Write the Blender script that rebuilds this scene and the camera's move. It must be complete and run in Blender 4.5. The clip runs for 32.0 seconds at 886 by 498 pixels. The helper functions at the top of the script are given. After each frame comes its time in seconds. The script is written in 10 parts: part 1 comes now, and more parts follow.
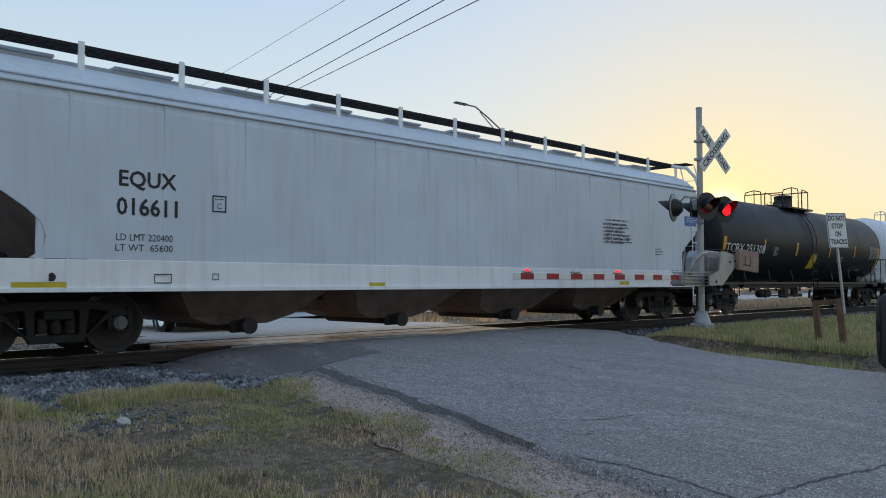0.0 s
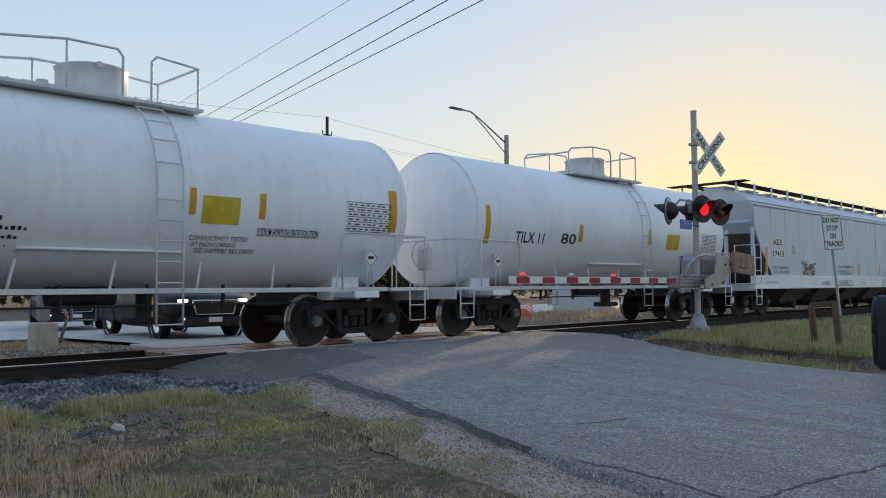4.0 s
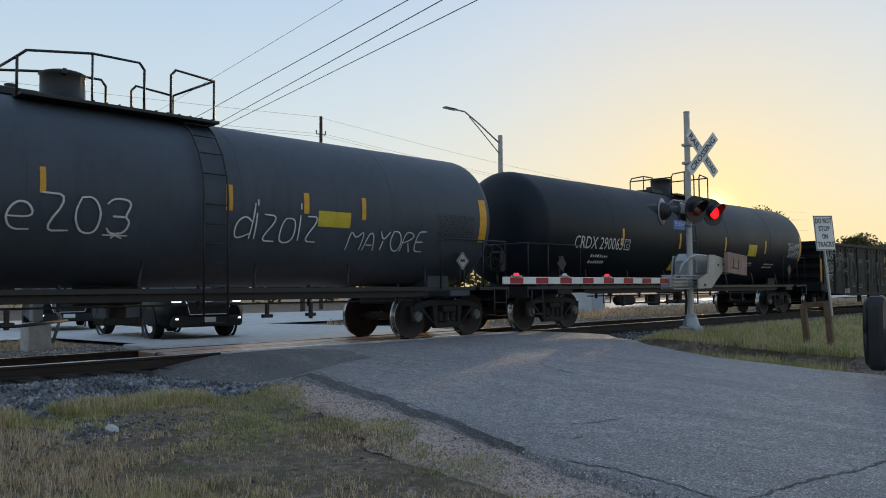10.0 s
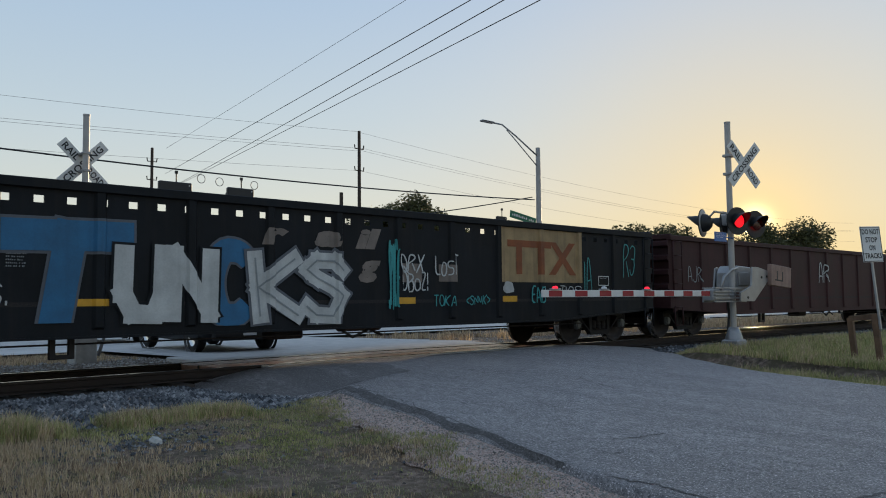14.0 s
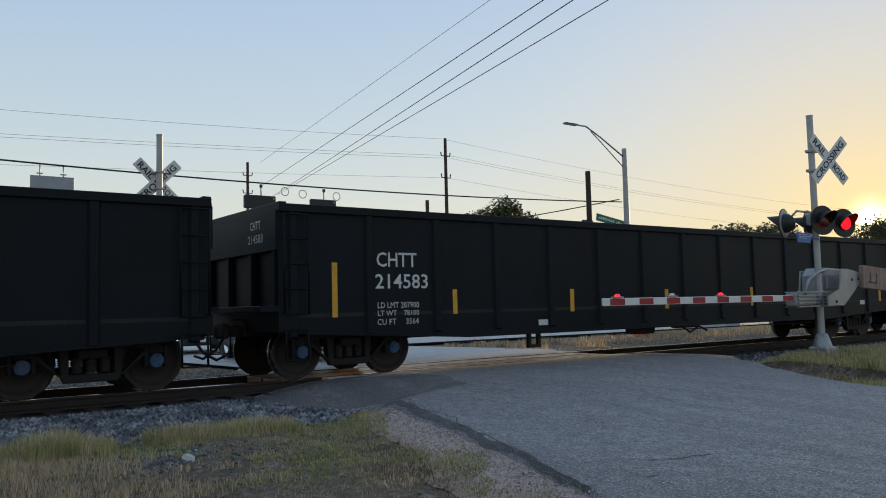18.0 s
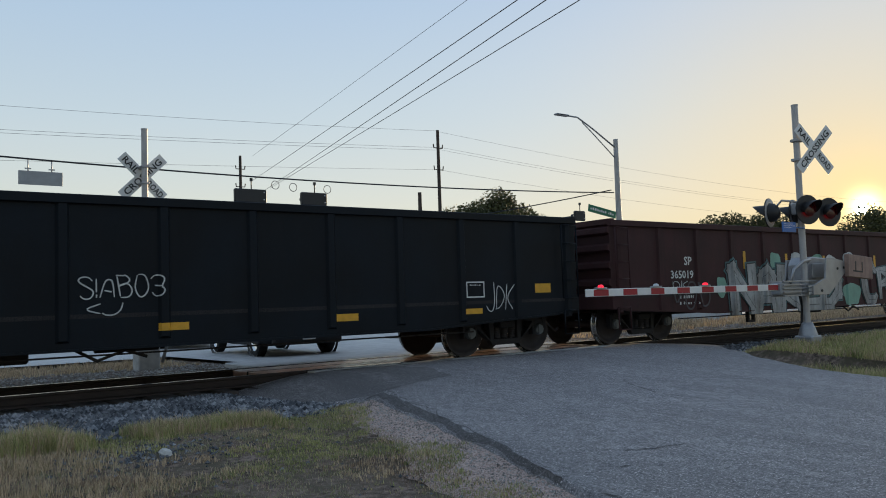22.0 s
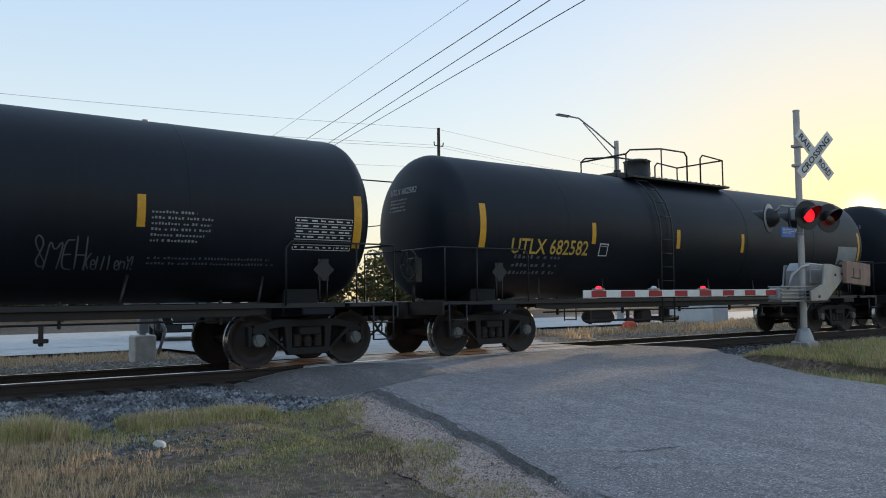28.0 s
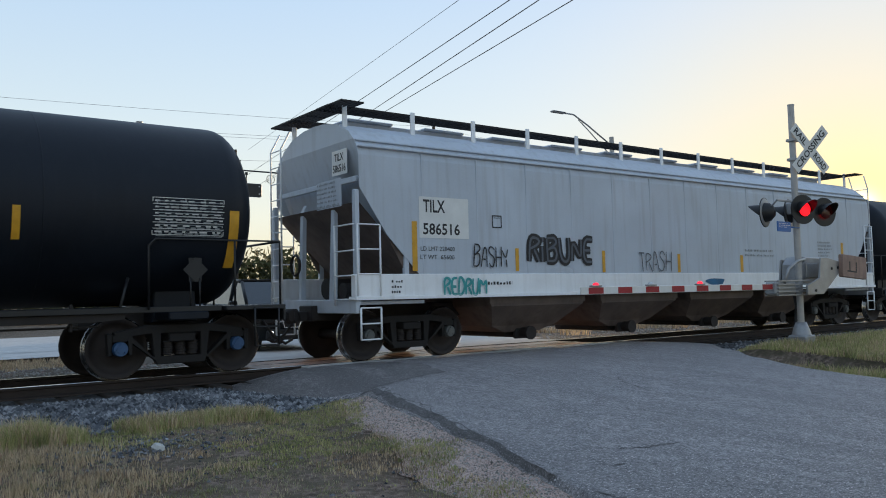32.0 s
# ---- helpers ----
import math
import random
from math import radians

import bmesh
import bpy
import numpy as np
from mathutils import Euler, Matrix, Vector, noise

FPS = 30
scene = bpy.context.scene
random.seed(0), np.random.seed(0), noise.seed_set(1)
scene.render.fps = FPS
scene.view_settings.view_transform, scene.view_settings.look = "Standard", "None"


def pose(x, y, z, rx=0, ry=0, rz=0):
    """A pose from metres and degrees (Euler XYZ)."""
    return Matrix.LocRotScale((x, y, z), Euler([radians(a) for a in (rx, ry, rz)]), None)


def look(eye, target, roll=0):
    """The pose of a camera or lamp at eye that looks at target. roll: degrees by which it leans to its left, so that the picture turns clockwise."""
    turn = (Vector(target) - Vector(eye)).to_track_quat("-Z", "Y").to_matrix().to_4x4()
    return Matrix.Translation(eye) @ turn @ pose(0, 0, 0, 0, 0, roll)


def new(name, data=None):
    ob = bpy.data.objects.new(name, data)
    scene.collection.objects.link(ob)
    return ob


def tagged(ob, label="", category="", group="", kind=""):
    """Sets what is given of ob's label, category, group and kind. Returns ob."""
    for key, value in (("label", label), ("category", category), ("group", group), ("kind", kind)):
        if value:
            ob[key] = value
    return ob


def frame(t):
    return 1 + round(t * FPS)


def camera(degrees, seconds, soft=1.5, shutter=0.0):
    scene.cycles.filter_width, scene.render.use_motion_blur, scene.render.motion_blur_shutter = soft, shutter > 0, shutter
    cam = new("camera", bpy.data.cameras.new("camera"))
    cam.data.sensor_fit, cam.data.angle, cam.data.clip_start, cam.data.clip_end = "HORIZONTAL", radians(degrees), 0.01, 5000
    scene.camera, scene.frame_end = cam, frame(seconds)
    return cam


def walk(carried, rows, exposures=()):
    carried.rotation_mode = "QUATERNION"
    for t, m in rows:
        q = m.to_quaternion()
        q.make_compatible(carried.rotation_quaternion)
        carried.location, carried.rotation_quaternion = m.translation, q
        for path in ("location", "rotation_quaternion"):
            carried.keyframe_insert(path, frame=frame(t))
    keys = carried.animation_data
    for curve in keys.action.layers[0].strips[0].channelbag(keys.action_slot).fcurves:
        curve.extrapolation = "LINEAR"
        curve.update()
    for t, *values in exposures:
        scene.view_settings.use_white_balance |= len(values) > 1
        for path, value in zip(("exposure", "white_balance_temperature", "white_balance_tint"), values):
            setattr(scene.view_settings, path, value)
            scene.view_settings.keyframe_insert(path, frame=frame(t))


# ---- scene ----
EXPO, KELVIN, TINT, SKY = 1.5, 5850, 12, 0.15
cam = camera(57.36, 32.0, 1.0, 0.02)
# seconds, eye x, y, z, heading from the track, tilt, lean
PATH = [
    (0, -0.389, -12.919, 1.04, 44.935, 2.406, 0.078),
    (0.5, -0.378, -12.934, 1.031, 45.016, 2.409, 0.241),
    (1, -0.384, -12.941, 1.03, 45, 2.416, 0.282),
    (1.5, -0.383, -12.945, 1.037, 44.985, 2.347, 0.323),
    (2, -0.371, -12.936, 1.026, 44.977, 2.403, 0.298),
    (2.5, -0.373, -12.935, 1.03, 44.891, 2.36, 0.317),
    (3, -0.375, -12.935, 1.031, 44.832, 2.471, 0.312),
    (3.5, -0.369, -12.925, 1.028, 44.775, 2.645, 0.381),
    (5.5, -0.371, -12.929, 1.037, 44.491, 2.889, 0.593),
    (6, -0.372, -12.943, 1.042, 44.514, 2.813, 0.589),
    (6.5, -0.381, -12.936, 1.038, 44.467, 2.761, 0.441),
    (7, -0.381, -12.935, 1.038, 44.466, 2.704, 0.445),
    (7.5, -0.372, -12.941, 1.031, 44.504, 2.652, 0.57),
    (8, -0.376, -12.939, 1.033, 44.481, 2.584, 0.546),
    (8.5, -0.371, -12.945, 1.033, 44.507, 2.538, 0.644),
    (9, -0.369, -12.942, 1.026, 44.451, 2.565, 0.673),
    (9.5, -0.383, -12.94, 1.038, 44.334, 2.614, 0.549),
    (10, -0.384, -12.939, 1.039, 44.257, 2.743, 0.45),
    (10.5, -0.378, -12.936, 1.042, 44.197, 2.904, 0.408),
    (11, -0.369, -12.936, 1.042, 44.206, 3.029, 0.384),
    (11.5, -0.368, -12.937, 1.045, 44.223, 3.136, 0.36),
    (12, -0.371, -12.937, 1.043, 44.315, 3.24, 0.338),
    (12.5, -0.369, -12.935, 1.044, 44.541, 3.333, 0.426),
    (13, -0.379, -12.939, 1.044, 44.986, 3.394, 0.392),
    (13.5, -0.384, -12.939, 1.044, 45.748, 3.509, 0.46),
    (14, -0.392, -12.941, 1.043, 46.929, 3.688, 0.554),
    (14.5, -0.399, -12.918, 1.054, 48.257, 3.94, 0.524),
    (16.5, -0.233, -13.039, 1.053, 52.763, 3.866, 0.997),
    (17, -0.056, -13.178, 1.08, 53.214, 3.709, 1.071),
    (17.5, 0.108, -13.197, 1.09, 53.501, 3.86, 1.217),
    (18, 0.262, -13.197, 1.121, 53.787, 4.161, 1.373),
    (18.5, 0.354, -13.277, 1.123, 54.069, 4.453, 1.542),
    (19, 0.411, -13.375, 1.133, 54.325, 4.417, 1.571),
    (19.5, 0.406, -13.327, 1.123, 54.343, 4.195, 1.5),
    (20, 0.403, -13.303, 1.125, 54.183, 3.9, 1.392),
    (20.5, 0.412, -13.292, 1.122, 54.008, 3.721, 1.375),
    (21, 0.417, -13.297, 1.119, 53.933, 3.587, 1.486),
    (21.5, 0.419, -13.307, 1.12, 53.776, 3.533, 1.663),
    (22, 0.42, -13.314, 1.12, 53.512, 3.588, 1.862),
    (22.5, 0.429, -13.324, 1.123, 53.256, 3.664, 2.024),
    (23, 0.421, -13.328, 1.124, 53.125, 3.787, 2.093),
    (23.5, 0.423, -13.327, 1.125, 53.136, 3.911, 1.958),
    (24, 0.417, -13.314, 1.121, 53.215, 4.037, 1.653),
    (24.5, 0.41, -13.306, 1.121, 53.295, 4.093, 1.141),
    (25, 0.424, -13.307, 1.12, 53.405, 4.092, 0.689),
    (25.5, 0.415, -13.308, 1.129, 53.436, 3.937, 0.281),
    (27.5, 0.424, -13.305, 1.117, 53.434, 3.449, 0.408),
    (28, 0.422, -13.304, 1.117, 53.399, 3.444, 0.621),
    (28.5, 0.427, -13.279, 1.106, 53.369, 3.499, 0.717),
    (29, 0.423, -13.282, 1.113, 53.376, 3.501, 0.775),
    (29.5, 0.428, -13.288, 1.113, 53.352, 3.521, 0.927),
    (30, 0.422, -13.294, 1.107, 53.262, 3.557, 1.118),
    (30.5, 0.44, -13.303, 1.115, 53.228, 3.481, 1.145),
    (31, 0.419, -13.289, 1.112, 53.097, 3.425, 1.296),
    (31.5, 0.42, -13.284, 1.125, 53.082, 3.305, 1.321),
    (32, 0.426, -13.295, 1.127, 53.159, 3.294, 1.33),
]

def aim(x, y, z, head, tilt, lean):
    a, e = radians(head), radians(tilt)
    d = Vector((math.cos(a) * math.cos(e), math.sin(a) * math.cos(e), math.sin(e)))
    return look((x, y, z), Vector((x, y, z)) + d * 10, -lean)


walk(cam, [(r[0], aim(*r[1:])) for r in PATH], [(t, EXPO + e, KELVIN, TINT) for t, e in ((0, 0.27), (9, 0.25), (12, 0.12), (14.5, 0.04), (17, 0.1), (25.5, 0.14), (28, 0.44), (32, 0.42))])

# ---- light ----
SUN_AZ, SUN_EL = 25.8, 4.9
world = bpy.data.worlds.new("world")
scene.world = world
world.use_nodes = True
wn = world.node_tree.nodes
sky = wn.new("ShaderNodeTexSky")
sky.sky_type = "NISHITA"
sky.sun_disc = False
sky.sun_elevation = radians(SUN_EL)
sky.sun_rotation = radians(90 - SUN_AZ)
sky.air_density, sky.dust_density, sky.ozone_density = 1.2, 0.7, 2.0
# thin haze evens out the evening sky
haze = wn.new("ShaderNodeGamma")
haze.inputs["Gamma"].default_value = 0.3
world.node_tree.links.new(sky.outputs[0], haze.inputs[0])
tone = wn.new("ShaderNodeHueSaturation")
tone.inputs["Saturation"].default_value = 1.85
world.node_tree.links.new(haze.outputs[0], tone.inputs["Color"])
SUN_DIR = (math.cos(radians(SUN_AZ)) * math.cos(radians(SUN_EL)), math.sin(radians(SUN_AZ)) * math.cos(radians(SUN_EL)), math.sin(radians(SUN_EL)))
# the sun's aureole: a wide orange glow and a narrow bright one
sky_dir = wn.new("ShaderNodeTexCoord")
toward = wn.new("ShaderNodeVectorMath")
toward.operation = "DOT_PRODUCT"
toward.inputs[1].default_value = SUN_DIR
world.node_tree.links.new(sky_dir.outputs["Generated"], toward.inputs[0])
# thin even haze over the whole sky
veil = wn.new("ShaderNodeMix")
veil.data_type = "RGBA"
veil.inputs["Factor"].default_value = 0.6
height = wn.new("ShaderNodeSeparateXYZ")
band = wn.new("ShaderNodeValToRGB")
steps_ = band.color_ramp.elements
while len(steps_) < 6:
    steps_.new(0.5)
for i, (at, tint) in enumerate(((0.0, (1.8, 1.52, 1.0)), (0.1, (1.86, 1.74, 1.34)), (0.22, (1.46, 1.58, 1.5)), (0.4, (1.04, 1.31, 1.6)), (0.62, (0.98, 1.22, 1.52)), (1.0, (0.86, 1.08, 1.38)))):
    steps_[i].position = at
    steps_[i].color = (*tint, 1)
world.node_tree.links.new(tone.outputs[0], veil.inputs["A"])
world.node_tree.links.new(sky_dir.outputs["Generated"], height.inputs[0])
world.node_tree.links.new(height.outputs["Z"], band.inputs["Fac"])
world.node_tree.links.new(band.outputs["Color"], veil.inputs["B"])
air = veil.outputs["Result"]
for power, most, tint in ((40.0, 0.5, (2.2, 1.6, 0.72)), (420.0, 0.6, (2.9, 1.95, 0.7)), (9000.0, 1.0, (9.0, 6.8, 3.0))):
    lobe = wn.new("ShaderNodeMath")
    lobe.operation, lobe.use_clamp = "POWER", True
    lobe.inputs[1].default_value = power
    floor_ = wn.new("ShaderNodeMath")
    floor_.operation = "MAXIMUM"
    floor_.inputs[1].default_value = 0.0
    world.node_tree.links.new(toward.outputs["Value"], floor_.inputs[0])
    world.node_tree.links.new(floor_.outputs[0], lobe.inputs[0])
    share = wn.new("ShaderNodeMath")
    share.operation = "MULTIPLY"
    share.inputs[1].default_value = most
    world.node_tree.links.new(lobe.outputs[0], share.inputs[0])
    glowing = wn.new("ShaderNodeMix")
    glowing.data_type = "RGBA"
    glowing.inputs["B"].default_value = (*tint, 1)
    world.node_tree.links.new(share.outputs[0], glowing.inputs["Factor"])
    world.node_tree.links.new(air, glowing.inputs["A"])
    air = glowing.outputs["Result"]
# the evening sky is dimmer on the side away from the sun
away = wn.new("ShaderNodeMapRange")
away.interpolation_type = "SMOOTHSTEP"
away.inputs["From Min"].default_value, away.inputs["From Max"].default_value = -1.0, 0.5
away.inputs["To Min"].default_value, away.inputs["To Max"].default_value = 0.82, 1.0
world.node_tree.links.new(toward.outputs["Value"], away.inputs["Value"])
dim = wn.new("ShaderNodeVectorMath")
dim.operation = "SCALE"
world.node_tree.links.new(air, dim.inputs[0])
world.node_tree.links.new(away.outputs[0], dim.inputs["Scale"])
world.node_tree.links.new(dim.outputs[0], wn["Background"].inputs[0])
wn["Background"].inputs[1].default_value = SKY
sun = new("sun", bpy.data.lights.new("sun", "SUN"))
sun.data.energy, sun.data.angle, sun.data.color = 1.3, radians(0.6), (1.0, 0.7, 0.36)
sun_dir = Vector(SUN_DIR)
sun.matrix_world = look(sun_dir * 60, (0, 0, 0))


# ---- materials ----
def paint(name, col, rough=0.5, metal=0.0, var=0.25, scale=2.0, fine=60.0, bump=0.1, streak=0.0, dirt=None, spec=0.5, piece=0.0, coat=0.0, clean=False):
    """A surface with broad and fine variation, optional upright streaks and dirt."""
    m = bpy.data.materials.new(name)
    m.use_nodes = True
    nt = m.node_tree
    n, ln = nt.nodes, nt.links.new
    b = n["Principled BSDF"]
    b.inputs["Metallic"].default_value = metal
    b.inputs["Specular IOR Level"].default_value = spec
    b.inputs["Coat Weight"].default_value = coat
    tc = n.new("ShaderNodeTexCoord")
    big = n.new("ShaderNodeTexNoise")
    big.inputs["Scale"].default_value, big.inputs["Detail"].default_value = scale, 6
    small = n.new("ShaderNodeTexNoise")
    small.inputs["Scale"].default_value, small.inputs["Detail"].default_value = fine, 3
    ln(tc.outputs["Object"], big.inputs["Vector"])
    ln(tc.outputs["Object"], small.inputs["Vector"])
    ramp = n.new("ShaderNodeMapRange")
    ramp.inputs["From Min"].default_value, ramp.inputs["From Max"].default_value = 0.3, 0.7
    ramp.inputs["To Min"].default_value, ramp.inputs["To Max"].default_value = 1 - var, 1 + var
    ln(big.outputs["Fac"], ramp.inputs["Value"])
    fr = n.new("ShaderNodeMapRange")
    fr.inputs["To Min"].default_value, fr.inputs["To Max"].default_value = 1 - var * 0.6, 1 + var * 0.6
    ln(small.outputs["Fac"], fr.inputs["Value"])
    mul = n.new("ShaderNodeMath")
    mul.operation = "MULTIPLY"
    ln(ramp.outputs[0], mul.inputs[0])
    ln(fr.outputs[0], mul.inputs[1])
    last = mul.outputs[0]
    if piece:
        oi = n.new("ShaderNodeObjectInfo")
        pr = n.new("ShaderNodeMapRange")
        pr.inputs["To Min"].default_value, pr.inputs["To Max"].default_value = 1 - piece, 1 + piece
        ln(oi.outputs["Random"], pr.inputs["Value"])
        m2 = n.new("ShaderNodeMath")
        m2.operation = "MULTIPLY"
        ln(last, m2.inputs[0])
        ln(pr.outputs[0], m2.inputs[1])
        last = m2.outputs[0]
    vm = n.new("ShaderNodeVectorMath")
    vm.operation = "SCALE"
    vm.inputs[0].default_value = col
    ln(last, vm.inputs["Scale"])
    out = vm.outputs[0]
    if streak or dirt:
        mp = n.new("ShaderNodeMapping")
        mp.inputs["Scale"].default_value = (5.0, 5.0, 0.35)
        ln(tc.outputs["Object"], mp.inputs["Vector"])
        sn = n.new("ShaderNodeTexNoise")
        sn.inputs["Scale"].default_value, sn.inputs["Detail"].default_value = 1.6, 5
        ln(mp.outputs[0], sn.inputs["Vector"])
        sr = n.new("ShaderNodeMapRange")
        sr.inputs["From Min"].default_value, sr.inputs["From Max"].default_value = 0.5, 0.78
        sr.inputs["To Max"].default_value = streak
        ln(sn.outputs["Fac"], sr.inputs["Value"])
        mx = n.new("ShaderNodeMix")
        mx.data_type = "RGBA"
        ln(sr.outputs[0], mx.inputs["Factor"])
        ln(out, mx.inputs["A"])
        mx.inputs["B"].default_value = (*(dirt or (0.03, 0.025, 0.02)), 1)
        out = mx.outputs["Result"]
    ln(out, b.inputs["Base Color"])
    rr = n.new("ShaderNodeMapRange")
    rr.inputs["To Min"].default_value, rr.inputs["To Max"].default_value = max(rough - 0.12, 0.03), min(rough + 0.12, 1)
    ln(big.outputs["Fac"], rr.inputs["Value"])
    ln(rr.outputs[0], b.inputs["Roughness"])
    if bump:
        bp = n.new("ShaderNodeBump")
        bp.inputs["Strength"].default_value = bump
        bp.inputs["Distance"].default_value = 0.02
        ln(small.outputs["Fac"], bp.inputs["Height"])
        ln(bp.outputs[0], b.inputs["Normal"])
    return m


def glow(name, col, power):
    m = bpy.data.materials.new(name)
    m.use_nodes = True
    b = m.node_tree.nodes["Principled BSDF"]
    b.inputs["Base Color"].default_value = (*col, 1)
    b.inputs["Emission Color"].default_value = (*col, 1)
    b.inputs["Emission Strength"].default_value = power
    return m


def blend_ground(name, cols, scales, rough=0.95, bump=0.6, fine=30.0):
    """Ground of three colours mixed by noises of three sizes."""
    m = bpy.data.materials.new(name)
    m.use_nodes = True
    nt = m.node_tree
    n, ln = nt.nodes, nt.links.new
    b = n["Principled BSDF"]
    tc = n.new("ShaderNodeTexCoord")
    out = None
    for i, c in enumerate(cols):
        if out is None:
            rgb = n.new("ShaderNodeRGB")
            rgb.outputs[0].default_value = (*c, 1)
            out = rgb.outputs[0]
            continue
        tx = n.new("ShaderNodeTexNoise")
        tx.inputs["Scale"].default_value, tx.inputs["Detail"].default_value = scales[i - 1], 8
        tx.inputs["Roughness"].default_value = 0.65
        ln(tc.outputs["Object"], tx.inputs["Vector"])
        r = n.new("ShaderNodeMapRange")
        r.inputs["From Min"].default_value, r.inputs["From Max"].default_value = 0.42, 0.6
        ln(tx.outputs["Fac"], r.inputs["Value"])
        mx = n.new("ShaderNodeMix")
        mx.data_type = "RGBA"
        ln(r.outputs[0], mx.inputs["Factor"])
        ln(out, mx.inputs["A"])
        mx.inputs["B"].default_value = (*c, 1)
        out = mx.outputs["Result"]
    ln(out, b.inputs["Base Color"])
    b.inputs["Roughness"].default_value = rough
    b.inputs["Specular IOR Level"].default_value = 0.25
    tx = n.new("ShaderNodeTexNoise")
    tx.inputs["Scale"].default_value, tx.inputs["Detail"].default_value = fine, 6
    ln(tc.outputs["Object"], tx.inputs["Vector"])
    bp = n.new("ShaderNodeBump")
    bp.inputs["Strength"].default_value, bp.inputs["Distance"].default_value = bump, 0.03
    ln(tx.outputs["Fac"], bp.inputs["Height"])
    ln(bp.outputs[0], b.inputs["Normal"])
    return m


def asphalt(name, dark, mid, pale, rough=0.62):
    """Worn asphalt: broad patches, wheel-worn streaks along y, and bare aggregate."""
    m = bpy.data.materials.new(name)
    m.use_nodes = True
    nt = m.node_tree
    n, ln = nt.nodes, nt.links.new
    b = n["Principled BSDF"]
    tc = n.new("ShaderNodeTexCoord")
    def tex(scale, detail, stretch=(1, 1, 1), lo=0.4, hi=0.6, rg=0.6):
        mp = n.new("ShaderNodeMapping")
        mp.inputs["Scale"].default_value = stretch
        ln(tc.outputs["Object"], mp.inputs["Vector"])
        t = n.new("ShaderNodeTexNoise")
        t.inputs["Scale"].default_value, t.inputs["Detail"].default_value, t.inputs["Roughness"].default_value = scale, detail, rg
        ln(mp.outputs[0], t.inputs["Vector"])
        r = n.new("ShaderNodeMapRange")
        r.inputs["From Min"].default_value, r.inputs["From Max"].default_value = lo, hi
        ln(t.outputs["Fac"], r.inputs["Value"])
        return r.outputs[0], t.outputs["Fac"]
    def mix(fac, a, c):
        x = n.new("ShaderNodeMix")
        x.data_type = "RGBA"
        ln(fac, x.inputs["Factor"])
        for key, v in (("A", a), ("B", c)):
            if isinstance(v, tuple):
                x.inputs[key].default_value = (*v, 1)
            else:
                ln(v, x.inputs[key])
        return x.outputs["Result"]
    broad, _ = tex(0.5, 5, (1, 0.35, 1), 0.38, 0.64)
    streak, _ = tex(1.5, 7, (1.7, 0.16, 1), 0.44, 0.6, 0.75)
    scuff, _ = tex(2.6, 8, (1.5, 0.3, 1), 0.56, 0.66, 0.8)
    wear, _ = tex(9.0, 6, (1, 0.6, 1), 0.4, 0.62, 0.75)
    grit, gh = tex(34.0, 6, (1, 1, 1), 0.4, 0.56, 0.85)
    chips, ch = tex(58.0, 3, (1, 1, 1), 0.59, 0.65)
    col = mix(broad, tuple(1.12 * v for v in mid), tuple(0.6 * v for v in mid))
    col = mix(streak, col, tuple(1.35 * v for v in mid))
    col = mix(wear, tuple(0.7 * v for v in mid), col)
    col = mix(scuff, col, tuple(0.5 * v for v in mid))
    col = mix(grit, dark, col)
    col = mix(chips, col, pale)
    ln(col, b.inputs["Base Color"])
    b.inputs["Roughness"].default_value = rough
    bp = n.new("ShaderNodeBump")
    bp.inputs["Strength"].default_value, bp.inputs["Distance"].default_value = 0.9, 0.02
    ln(gh, bp.inputs["Height"])
    ln(bp.outputs[0], b.inputs["Normal"])
    return m


def islands(name, cols, rough=0.8, patch=0.7, spec=0.3, thin=0.0, single=0.55):
    """Many small pieces in one mesh, each of a colour between the given ones, in loose patches."""
    m = bpy.data.materials.new(name)
    m.use_nodes = True
    nt = m.node_tree
    n, ln = nt.nodes, nt.links.new
    b = n["Principled BSDF"]
    geo = n.new("ShaderNodeNewGeometry")
    tc = n.new("ShaderNodeTexCoord")
    t = n.new("ShaderNodeTexNoise")
    t.inputs["Scale"].default_value, t.inputs["Detail"].default_value = patch, 4
    ln(tc.outputs["Object"], t.inputs["Vector"])
    r = n.new("ShaderNodeMapRange")
    r.inputs["From Min"].default_value, r.inputs["From Max"].default_value = 0.3, 0.7
    ln(t.outputs["Fac"], r.inputs["Value"])
    av = n.new("ShaderNodeMix")
    av.inputs["Factor"].default_value = single
    ln(r.outputs[0], av.inputs["A"])
    ln(geo.outputs["Random Per Island"], av.inputs["B"])
    cr = n.new("ShaderNodeValToRGB")
    e = cr.color_ramp.elements
    while len(e) < len(cols):
        e.new(0.5)
    for i, c in enumerate(cols):
        e[i].position = 0.15 + 0.7 * i / (len(cols) - 1)
        e[i].color = (*c, 1)
    ln(av.outputs["Result"], cr.inputs["Fac"])
    ln(cr.outputs["Color"], b.inputs["Base Color"])
    b.inputs["Roughness"].default_value = rough
    b.inputs["Specular IOR Level"].default_value = spec
    if thin:
        # light passes through thin blades
        tr, mx = n.new("ShaderNodeBsdfTranslucent"), n.new("ShaderNodeMixShader")
        mx.inputs[0].default_value = thin
        ln(cr.outputs["Color"], tr.inputs["Color"])
        ln(b.outputs[0], mx.inputs[1])
        ln(tr.outputs[0], mx.inputs[2])
        ln(mx.outputs[0], n["Material Output"].inputs["Surface"])
    return m


